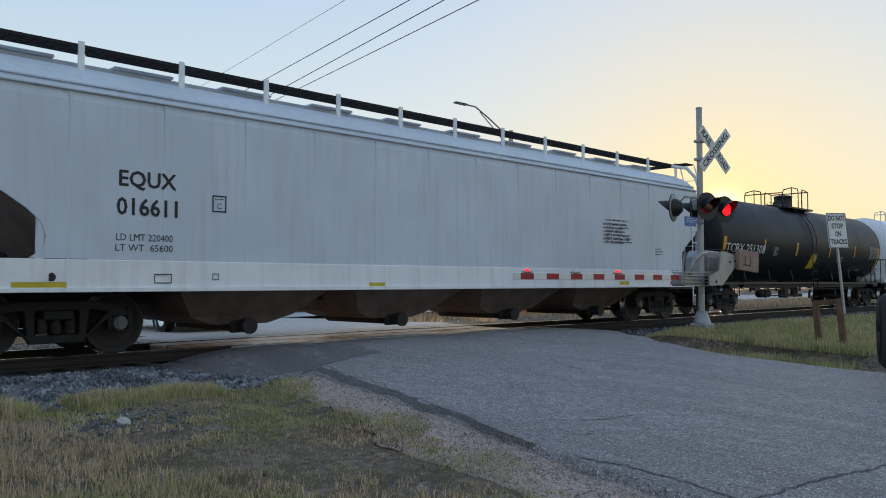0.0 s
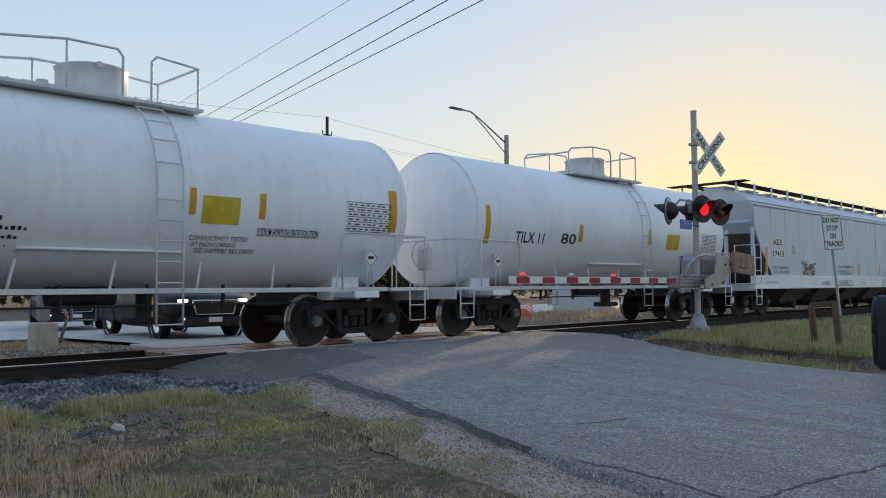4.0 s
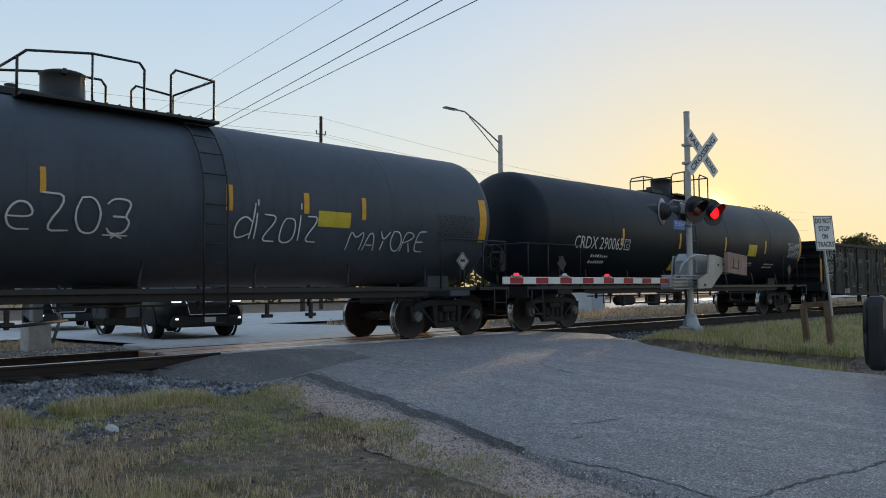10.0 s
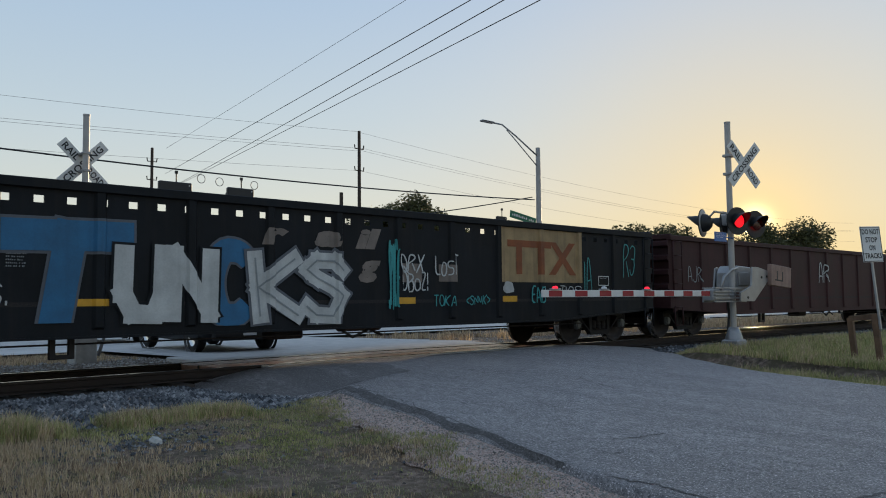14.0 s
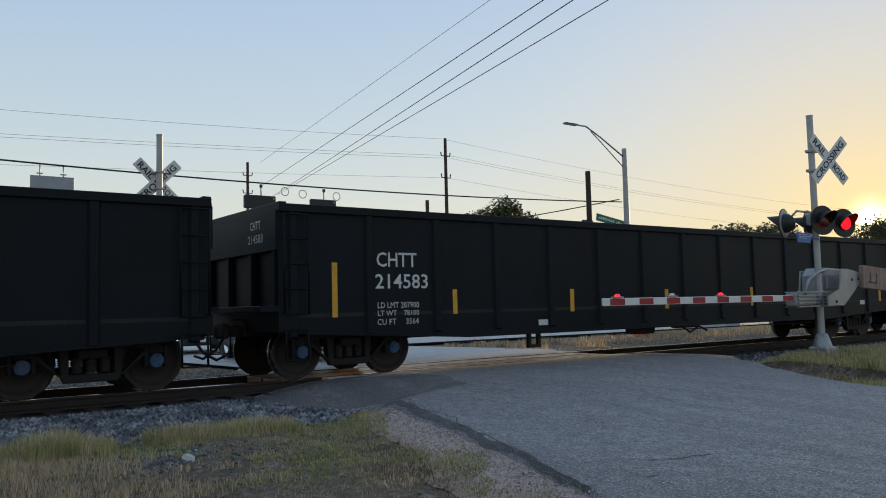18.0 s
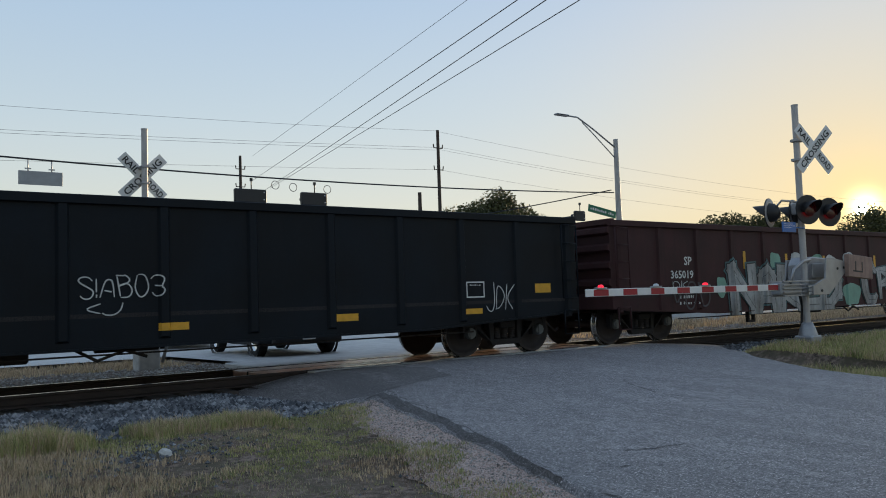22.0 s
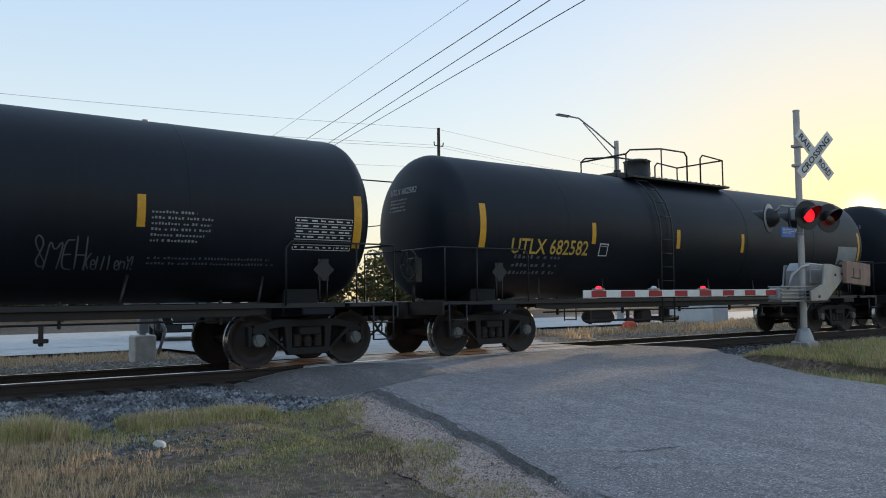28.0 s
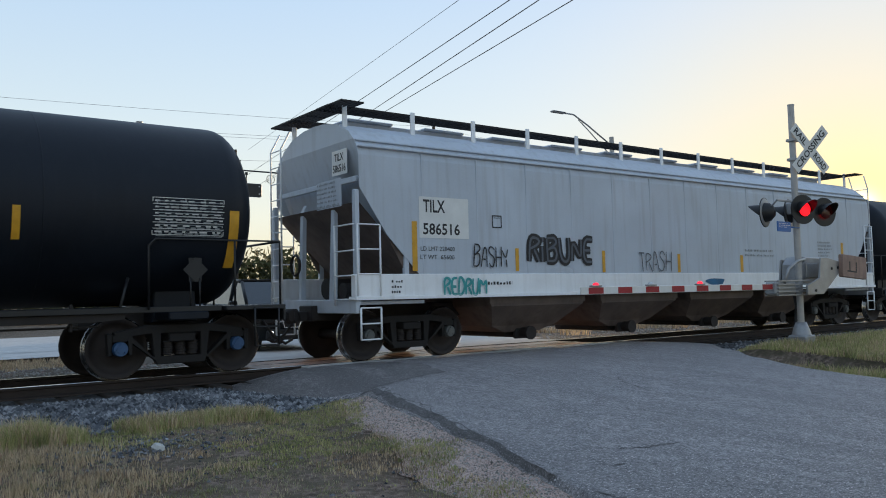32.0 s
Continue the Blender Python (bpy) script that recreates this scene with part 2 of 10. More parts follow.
M_HOPPER = paint("hopper_grey_paint", (0.62, 0.67, 0.74), 0.5, 0, 0.07, 0.8, 25, 0.03, 0.3, (0.38, 0.38, 0.4))
M_DUSTY = paint("dusty_grey_hopper_paint", (0.5, 0.545, 0.61), 0.55, 0, 0.08, 0.8, 25, 0.03, 0.35, (0.28, 0.27, 0.27))
M_SILL = paint("white_sill_paint", (0.86, 0.87, 0.88), 0.5, 0, 0.06, 1.5, 30, 0.03, 0.3, (0.4, 0.37, 0.33))
M_BLACKTANK = paint("black_tank_paint", (0.0068, 0.01, 0.0168), 0.5, 0, 0.3, 0.7, 40, 0.03, 0.3, (0.015, 0.019, 0.027), spec=0.26)
M_GREYTANK = paint("grey_tank_paint", (0.056, 0.066, 0.085), 0.52, 0, 0.15, 1.0, 40, 0.04, 0.45, (0.033, 0.036, 0.042), spec=0.3)
M_WHITETANK = paint("white_tank_paint", (0.86, 0.89, 0.94), 0.4, 0, 0.05, 0.8, 40, 0.02, 0.22, (0.55, 0.5, 0.46))
M_WHITEFIT = paint("white_fitting_paint", (0.65, 0.66, 0.67), 0.5, 0, 0.1, 3, 40, 0.03, 0.3, (0.3, 0.24, 0.18))
M_REDGON = paint("oxide_red_gondola_paint", (0.05, 0.021, 0.0215), 0.62, 0, 0.28, 1.2, 30, 0.06, 0.5, (0.03, 0.019, 0.018), spec=0.2)
M_GREENGON = paint("dark_green_gondola_paint", (0.0045, 0.0075, 0.0115), 0.5, 0, 0.4, 0.8, 30, 0.05, 0.35, (0.009, 0.011, 0.014), spec=0.16)
M_BLACKGON = paint("weathered_black_gondola_paint", (0.0095, 0.0115, 0.0145), 0.58, 0, 0.35, 1.2, 30, 0.06, 0.5, (0.024, 0.022, 0.021), spec=0.18)
M_TRUCK = paint("grimy_truck_steel", (0.013, 0.0115, 0.0115), 0.75, 0.1, 0.35, 6, 60, 0.15)
M_WHEEL = paint("brown_wheel_steel", (0.03, 0.023, 0.021), 0.65, 0.3, 0.3, 5, 60, 0.1)
M_TREAD = paint("polished_wheel_tread", (0.45, 0.44, 0.43), 0.25, 1.0, 0.1, 10, 60, 0.02)
M_BLUECAP = paint("blue_bearing_cap", (0.04, 0.1, 0.22), 0.5, 0, 0.2, 8, 60, 0.05)
M_CAP = paint("grey_bearing_cap", (0.13, 0.14, 0.14), 0.5, 0.3, 0.2, 8, 60, 0.05)
M_UNDER = paint("rusty_dark_underframe", (0.022, 0.0175, 0.016), 0.75, 0, 0.35, 3, 50, 0.12)
M_BROWNBAY = paint("rusty_brown_hopper_bay", (0.13, 0.098, 0.082), 0.75, 0, 0.3, 2, 50, 0.1, 0.5, (0.04, 0.03, 0.025))
M_YELLOW = paint("amber_reflective_tape", (0.62, 0.32, 0.015), 0.45, 0, 0.12, 8, 60, 0.0)
M_PLACARD = paint("yellow_placard", (0.55, 0.42, 0.02), 0.5, 0, 0.15, 6, 60, 0.0)
M_WHITETXT = paint("white_stencil", (0.6, 0.6, 0.58), 0.6, 0, 0.15, 10, 80, 0.0)
M_BLACKTXT = paint("black_stencil", (0.015, 0.015, 0.018), 0.6, 0, 0.2, 10, 80, 0.0)
M_GOLDTXT = paint("gold_stencil", (0.5, 0.33, 0.06), 0.6, 0, 0.15, 10, 80, 0.0)
M_GALV = paint("galvanised_steel", (0.34, 0.34, 0.345), 0.45, 0.6, 0.15, 4, 40, 0.03)
M_ALU = paint("painted_aluminium_mast", (0.4, 0.39, 0.385), 0.45, 0.3, 0.12, 4, 40, 0.03)
M_BLACK = paint("black_enamel", (0.012, 0.012, 0.013), 0.5, 0, 0.2, 5, 50, 0.03)
M_SIGN = paint("white_reflective_sheeting", (0.72, 0.72, 0.7), 0.45, 0, 0.06, 4, 50, 0.0)
M_RED = paint("red_reflective_sheeting", (0.3, 0.008, 0.015), 0.5, 0, 0.1, 6, 50, 0.0)
M_WHITEARM = paint("white_gate_sheeting", (0.7, 0.69, 0.66), 0.4, 0, 0.06, 6, 50, 0.0)
M_BLUE = paint("blue_sign_sheeting", (0.02, 0.12, 0.4), 0.4, 0, 0.1, 6, 50, 0.0)
M_WOOD = paint("weathered_brown_timber", (0.16, 0.095, 0.055), 0.85, 0, 0.35, 4, 60, 0.3, 0.5, (0.08, 0.05, 0.03))
M_POLEWOOD = paint("dark_utility_pole_wood", (0.06, 0.045, 0.035), 0.9, 0, 0.3, 3, 50, 0.3)
M_TIE = paint("creosoted_tie", (0.045, 0.035, 0.028), 0.9, 0, 0.35, 3, 50, 0.3, piece=0.3)
M_RAIL = paint("rusty_rail_web", (0.035, 0.024, 0.019), 0.8, 0.2, 0.3, 4, 60, 0.15)
M_RAILTOP = paint("polished_rail_head", (0.6, 0.58, 0.55), 0.18, 1.0, 0.08, 3, 40, 0.01)
M_ASPHALT = asphalt("worn_grey_asphalt", (0.075, 0.071, 0.071), (0.4, 0.366, 0.362), (0.84, 0.79, 0.775), 0.52)
# dark asphalt of the cracks, also the painted shade along the broken edge
M_CRACK_EDGESHADE = asphalt("dark_broken_asphalt", (0.07, 0.064, 0.062), (0.19, 0.173, 0.167), (0.36, 0.335, 0.325), 0.85)
M_CONCRETE = blend_ground("pale_street_concrete", [(0.45, 0.44, 0.43), (0.38, 0.37, 0.36), (0.52, 0.51, 0.49)], [0.15, 3.0], 0.6, 0.15, 40)
M_PANEL = paint("rust_stained_crossing_panel", (0.46, 0.27, 0.2), 0.36, 0, 0.45, 1.5, 50, 0.12, spec=0.4)
M_GROUND = blend_ground("dry_grass_soil", [(0.19, 0.135, 0.105), (0.08, 0.057, 0.046), (0.34, 0.255, 0.2), (0.14, 0.115, 0.075)], [1.3, 11.0, 3.0], 0.95, 1.0, 60)
M_DIRT = blend_ground("brown_gravel_dirt", [(0.46, 0.31, 0.25), (0.56, 0.4, 0.33), (0.25, 0.165, 0.135), (0.7, 0.56, 0.49)], [1.2, 18.0, 60.0], 0.95, 1.0, 70)
M_BALLASTBED = blend_ground("grey_ballast_bed", [(0.07, 0.07, 0.073), (0.03, 0.03, 0.033), (0.13, 0.13, 0.133)], [9.0, 28.0], 0.9, 1.0, 24)
M_STONE = islands("grey_ballast_stone", [(0.03, 0.032, 0.037), (0.085, 0.09, 0.1), (0.17, 0.172, 0.182), (0.36, 0.36, 0.37)], 0.75, 2.5)
M_PATCH = asphalt("darker_asphalt_ramp", (0.085, 0.078, 0.076), (0.25, 0.228, 0.222), (0.42, 0.39, 0.38), 0.75)
M_SUN = bpy.data.materials.new("low_sun")
M_SUN.use_nodes = True
sn_ = M_SUN.node_tree.nodes
sn_.remove(sn_["Principled BSDF"])
em_, tr_, ad_ = sn_.new("ShaderNodeEmission"), sn_.new("ShaderNodeBsdfTransparent"), sn_.new("ShaderNodeAddShader")
em_.inputs["Color"].default_value, em_.inputs["Strength"].default_value = (1.0, 0.86, 0.55, 1), 9.0
M_SUN.node_tree.links.new(em_.outputs[0], ad_.inputs[0])
M_SUN.node_tree.links.new(tr_.outputs[0], ad_.inputs[1])
M_SUN.node_tree.links.new(ad_.outputs[0], sn_["Material Output"].inputs["Surface"])
M_CREAM = paint("cream_cabinet_paint", (0.6, 0.55, 0.45), 0.5, 0, 0.1, 3, 40, 0.0)
M_PEBBLE = islands("brown_grey_gravel", [(0.13, 0.11, 0.095), (0.24, 0.21, 0.18), (0.33, 0.31, 0.28), (0.5, 0.48, 0.45)], 0.85, 3.0)
M_THATCH = islands("dead_grass_thatch", [(0.16, 0.11, 0.085), (0.3, 0.215, 0.16), (0.44, 0.34, 0.25)], 0.9, 1.2)
M_PALESTONE = paint("pale_rock", (0.5, 0.49, 0.46), 0.85, 0, 0.2, 6, 60, 0.2)
M_BLADE = islands("green_grass_blade", [(0.17, 0.19, 0.07), (0.32, 0.33, 0.12), (0.48, 0.45, 0.18), (0.7, 0.58, 0.32)], 0.6, 1.6, 0.3, 0.35)
M_DRYBLADE = islands("dry_grass_blade", [(0.22, 0.15, 0.1), (0.5, 0.37, 0.23), (0.75, 0.58, 0.38), (0.34, 0.27, 0.14)], 0.65, 1.6, 0.3, 0.35)
M_MOWN = islands("worn_olive_grass_blade", [(0.2, 0.13, 0.1), (0.26, 0.25, 0.12), (0.34, 0.34, 0.17), (0.58, 0.47, 0.32), (0.34, 0.23, 0.17)], 0.7, 1.4, 0.3, 0.3, 0.35)
M_LEAF = islands("dark_foliage", [(0.04, 0.045, 0.015), (0.075, 0.075, 0.025), (0.12, 0.1, 0.035)], 0.7, 0.4, 0.15, 0.12)
M_BARK = paint("tree_bark", (0.07, 0.055, 0.045), 0.9, 0, 0.3, 3, 40, 0.3)
M_REDON = glow("red_lamp_lit", (1.0, 0.006, 0.012), 0.42)
M_REDOFF = paint("red_lamp_dark", (0.06, 0.006, 0.006), 0.2, 0, 0.1, 8, 60, 0.0)
M_ARMLAMP = glow("red_arm_lamp", (1.0, 0.015, 0.035), 0.4)
M_HEADLAMP = glow("headlamp_lit", (1.0, 0.97, 0.9), 0.55)
M_CARBLACK = paint("black_car_paint", (0.006, 0.007, 0.008), 0.38, 0, 0.1, 3, 30, 0.0, spec=0.22)
M_CARWHITE = paint("white_car_paint", (0.75, 0.75, 0.75), 0.25, 0, 0.04, 3, 30, 0.0, coat=0.6)
M_CARGREY = paint("silver_blue_car_paint", (0.3, 0.34, 0.38), 0.25, 0.2, 0.04, 3, 30, 0.0, coat=0.6)
M_GLASS = paint("dark_car_glass", (0.02, 0.025, 0.03), 0.05, 0, 0.05, 3, 30, 0.0, spec=0.8)
M_CHROME = paint("bright_chrome", (0.7, 0.7, 0.7), 0.12, 1.0, 0.05, 5, 40, 0.0)
M_RUBBER = paint("black_tyre_rubber", (0.014, 0.014, 0.014), 0.8, 0, 0.2, 8, 60, 0.1)
M_WIRE = paint("black_cable", (0.01, 0.01, 0.011), 0.6, 0, 0.1, 5, 30, 0.0)
M_GREENSIGN = paint("green_street_sign", (0.01, 0.14, 0.07), 0.45, 0, 0.08, 5, 40, 0.0)
M_PLATE = paint("grey_panel_back", (0.3, 0.31, 0.32), 0.5, 0.3, 0.1, 4, 40, 0.0)
M_CW = paint("rusty_counterweight_plate", (0.3, 0.2, 0.16), 0.7, 0, 0.25, 4, 40, 0.05, 0.4, (0.1, 0.06, 0.05))
M_ORANGE = paint("orange_barrel_plastic", (0.75, 0.13, 0.05), 0.5, 0, 0.1, 4, 40, 0.0)
M_CABINET = paint("pale_cabinet_paint", (0.55, 0.58, 0.6), 0.5, 0, 0.08, 3, 40, 0.0)
M_BRICKWALL = paint("tan_building_wall", (0.3, 0.25, 0.2), 0.8, 0, 0.12, 0.5, 20, 0.05)
M_ROOF = paint("grey_roof_sheet", (0.15, 0.15, 0.16), 0.7, 0, 0.12, 0.5, 20, 0.05)

SPRAYS = {}
for spray, col in (("PALE", (0.5, 0.51, 0.5)), ("GREY", (0.26, 0.28, 0.29)), ("SLATE", (0.1, 0.11, 0.13)), ("BLUE", (0.025, 0.13, 0.27)), ("CYAN", (0.015, 0.2, 0.28)), ("TEAL", (0.05, 0.3, 0.3)), ("GREEN", (0.2, 0.36, 0.28)), ("RED", (0.2, 0.012, 0.018)), ("OCHRE", (0.4, 0.3, 0.03)), ("VIOLET", (0.11, 0.045, 0.12)), ("PEACH", (0.5, 0.28, 0.15)), ("LIME", (0.4, 0.42, 0.15))):
    SPRAYS[spray] = paint(spray.lower() + "_spray_paint", col, 0.6, 0, 0.2, 2.5, 40, 0.02, 0.25, tuple(c * 0.45 for c in col))
M_SPRAYPALE, M_SPRAYGREY, M_SPRAYSLATE, M_SPRAYBLUE = SPRAYS["PALE"], SPRAYS["GREY"], SPRAYS["SLATE"], SPRAYS["BLUE"]
M_SPRAYCYAN, M_SPRAYTEAL, M_SPRAYGREEN, M_SPRAYRED = SPRAYS["CYAN"], SPRAYS["TEAL"], SPRAYS["GREEN"], SPRAYS["RED"]
M_SPRAYOCHRE, M_SPRAYVIOLET, M_SPRAYPEACH, M_SPRAYLIME = SPRAYS["OCHRE"], SPRAYS["VIOLET"], SPRAYS["PEACH"], SPRAYS["LIME"]
M_SILVER = paint("worn_silver_spray_paint", (0.3, 0.31, 0.31), 0.5, 0, 0.45, 1.6, 14, 0.03, 0.85, (0.09, 0.07, 0.065))
M_TAN = paint("faded_tan_paint", (0.33, 0.23, 0.11), 0.65, 0, 0.25, 3, 40, 0.02, 0.5, (0.08, 0.06, 0.045))
M_FADED = paint("faded_grey_tan_paint", (0.2, 0.165, 0.14), 0.65, 0, 0.25, 3, 40, 0.02, 0.4, (0.06, 0.05, 0.045))
M_HAZYTEAL = paint("thin_dull_teal_spray_paint", (0.06, 0.13, 0.14), 0.6, 0, 0.45, 2.5, 40, 0.02, 0.5, (0.05, 0.04, 0.04))
M_STAIN = paint("dull_purple_grey_spray_paint", (0.075, 0.06, 0.065), 0.6, 0, 0.3, 2.5, 40, 0.02, 0.3, (0.1, 0.14, 0.15))
M_RUST = paint("faded_rust_paint", (0.24, 0.07, 0.02), 0.65, 0, 0.25, 3, 40, 0.02, 0.4, (0.1, 0.06, 0.04))


# ---- mesh kit ----
class Kit:
    """Collects the faces of one mesh."""

    def __init__(self):
        self.v, self.f, self.s, self.m, self.cur = [], [], [], [], 0

    def face(self, idx, smooth=False):
        self.f.append(tuple(idx))
        self.s.append(smooth)
        self.m.append(self.cur)

    def add(self, pts, faces, smooth=False):
        o = len(self.v)
        self.v += [tuple(p) for p in pts]
        for q in faces:
            self.face([o + i for i in q], smooth)
        return self

    def box(self, x0, x1, y0, y1, z0, z1, b=0.0):
        if b <= 0:
            p = [(x, y, z) for z in (z0, z1) for y in (y0, y1) for x in (x0, x1)]
            return self.add(p, [(0, 2, 3, 1), (4, 5, 7, 6), (0, 1, 5, 4), (2, 6, 7, 3), (0, 4, 6, 2), (1, 3, 7, 5)])
        return self.prism([(x0 + b, z0), (x1 - b, z0), (x1, z0 + b), (x1, z1 - b), (x1 - b, z1), (x0 + b, z1), (x0, z1 - b), (x0, z0 + b)], y0, y1, b)

    def prism(self, prof, y0, y1, b=0.0):
        """A profile in x and z, drawn from y0 to y1."""
        n = len(prof)
        if b:
            cx, cz = sum(p[0] for p in prof) / n, sum(p[1] for p in prof) / n
            inn = [(x + (b if x < cx else -b) * 0.7, z + (b if z < cz else -b) * 0.7) for x, z in prof]
            rings = [(inn, y0), (prof, y0 + b), (prof, y1 - b), (inn, y1)]
        else:
            rings = [(prof, y0), (prof, y1)]
        pts = [(x, y, z) for pr, y in rings for x, z in pr]
        fs = []
        for k in range(len(rings) - 1):
            for i in range(n):
                j = (i + 1) % n
                fs.append((k * n + i, k * n + j, (k + 1) * n + j, (k + 1) * n + i))
        fs.append(tuple(range(n - 1, -1, -1))[::-1])
        fs.append(tuple((len(rings) - 1) * n + i for i in range(n - 1, -1, -1)))
        return self.add(pts, fs)

    def sweep_x(self, prof, x0, x1):
        """A closed profile in y and z, drawn along x."""
        n = len(prof)
        pts = [(x, y, z) for x in (x0, x1) for y, z in prof]
        fs = [(i, (i + 1) % n, n + (i + 1) % n, n + i) for i in range(n)]
        fs += [tuple(range(n - 1, -1, -1)), tuple(range(n, 2 * n))]
        return self.add(pts, fs)

    def cyl(self, a, b, r, seg=10, r2=None, caps=True):
        a, b = Vector(a), Vector(b)
        r2 = r if r2 is None else r2
        d = (b - a).normalized()
        u = d.orthogonal().normalized()
        w = d.cross(u)
        ring = [(math.cos(2 * math.pi * i / seg), math.sin(2 * math.pi * i / seg)) for i in range(seg)]
        pa = [a + (u * c + w * s) * r for c, s in ring]
        pb = [b + (u * c + w * s) * r2 for c, s in ring]
        self.add(pa + pb, [(i, (i + 1) % seg, seg + (i + 1) % seg, seg + i) for i in range(seg)], True)
        if caps:
            self.add(pa, [tuple(range(seg - 1, -1, -1))])
            self.add(pb, [tuple(range(seg))])
        return self

    def tube(self, pts, r, seg=6):
        pts = [Vector(p) for p in pts]
        n = len(pts)
        legs = [(pts[i + 1] - pts[i]).normalized() for i in range(n - 1)]
        u, rings = legs[0].orthogonal().normalized(), []
        for i in range(n):
            d = legs[min(i, n - 2)] + legs[max(i - 1, 0)]
            d = d.normalized() if d.length > 1e-4 else legs[min(i, n - 2)]
            u = (u - d * u.dot(d)).normalized()
            w = d.cross(u)
            rings += [pts[i] + (u * math.cos(6.2832 * j / seg) + w * math.sin(6.2832 * j / seg)) * r for j in range(seg)]
        self.add(rings, [(i * seg + j, i * seg + (j + 1) % seg, (i + 1) * seg + (j + 1) % seg, (i + 1) * seg + j) for i in range(n - 1) for j in range(seg)], True)
        o = len(self.v) - len(rings)
        self.face(range(o + seg - 1, o - 1, -1))
        self.face(range(o + (n - 1) * seg, o + n * seg))
        return self

    def lathe(self, prof, axis="x", seg=32, c=(0, 0, 0), smooth=True):
        """Turns a profile (along, radius) about an axis through c."""
        n = len(prof)
        pts = []
        for al, r in prof:
            for i in range(seg):
                a = 2 * math.pi * i / seg
                p, q = r * math.cos(a), r * math.sin(a)
                o = {"x": (al, p, q), "y": (q, al, p), "z": (p, q, al)}[axis]
                pts.append((c[0] + o[0], c[1] + o[1], c[2] + o[2]))
        fs = []
        for k in range(n - 1):
            for i in range(seg):
                j = (i + 1) % seg
                fs.append((k * seg + i, k * seg + j, (k + 1) * seg + j, (k + 1) * seg + i))
        return self.add(pts, fs, smooth)

    def mesh(self, name, mat):
        me = bpy.data.meshes.new(name)
        me.from_pydata(self.v, [], self.f)
        me.polygons.foreach_set("use_smooth", self.s)
        for one in mat if isinstance(mat, tuple) else (mat,):
            me.materials.append(one)
        me.polygons.foreach_set("material_index", self.m)
        me.update()
        return me


MESHES = {}


def shared(key, mat, build):
    """One mesh for all parts alike."""
    k = (key, mat[0].name + str(len(mat)) + mat[-1].name if isinstance(mat, tuple) else mat.name)
    if k not in MESHES:
        kit = Kit()
        build(kit)
        MESHES[k] = kit.mesh(str(key if isinstance(key, str) else key[0]), mat)
    return MESHES[k]


def part(name, data, mat=None, parent=None, label="", at=None):
    """Links one mesh as a part of its thing. data: a Kit or a mesh."""
    ob = new(name, data.mesh(name, mat) if isinstance(data, Kit) else data)
    if parent:
        ob.parent = parent
    if at is not None:
        ob.matrix_basis = at
    return tagged(ob, label)


def thing(name, label, category, at=None, group="", kind=""):
    ob = new(name)
    ob.empty_display_size = 0.2
    if at is not None:
        ob.matrix_basis = at
    return tagged(ob, label, category, group, kind)


def solid(name, kit, mat, label, category="", kind="", group=""):
    return tagged(new(name, kit.mesh(name, mat)), label, category, group, kind)


# ---- lettering ----
LETTERS = {}


def letter(words, bold=0.0, shear=0.0, space=1.0):
    LETTERS.setdefault((words, bold, shear, space), None)


def cut_letters():
    made = []
    for key in LETTERS:
        cu = bpy.data.curves.new("lettering", "FONT")
        cu.body, cu.offset, cu.shear, cu.space_character, cu.resolution_u = key[0], key[1], key[2], key[3], 2
        made.append((key, new("lettering", cu)))
    dg = bpy.context.evaluated_depsgraph_get()
    for key, ob in made:
        me = bpy.data.meshes.new_from_object(ob.evaluated_get(dg))
        v = [tuple(p.co) for p in me.vertices]
        f = [tuple(p.vertices) for p in me.polygons]
        x0, x1 = min(p[0] for p in v), max(p[0] for p in v)
        y0, y1 = min(p[1] for p in v), max(p[1] for p in v)
        LETTERS[key] = ([((p[0] - x0) / (y1 - y0), (p[1] - y0) / (y1 - y0)) for p in v], f, (x1 - x0) / (y1 - y0))
        bpy.data.meshes.remove(me)
    for key, ob in made:
        cu = ob.data
        bpy.data.objects.remove(ob)
        bpy.data.curves.remove(cu)


def side_y(surf, u):
    """How far out a ribbed side stands at u along the car."""
    w0, p0, posts, w = surf[1:5]
    d = min(abs(u - x) for x in posts)
    if d <= w * 0.6:
        return -p0
    return -w0 if d >= w else -(p0 + (w0 - p0) * (d - w * 0.6) / (w * 0.4))


def side_at(surf, u, v, lift):
    """A point on a car's near side: flat, ribbed, or on the round of a tank."""
    if surf[0] == "flat":
        return (u, (-surf[3] if len(surf) > 2 and v < surf[2] else surf[1]) - lift, v)
    if surf[0] == "ribbed":
        return (u, side_y(surf, u) - lift, v)
    r, zc = surf[1], surf[2]
    if surf[0] == "head":
        a = math.asin(min(math.hypot(u, v - zc) / r, 1.0) ** (1 / 0.75))
        return (surf[3] + surf[4] * (1 - math.cos(a)) - lift, -u, v)
    a = (v - zc) / r
    return (u, -(r + lift) * math.cos(a), zc + (r + lift) * math.sin(a))


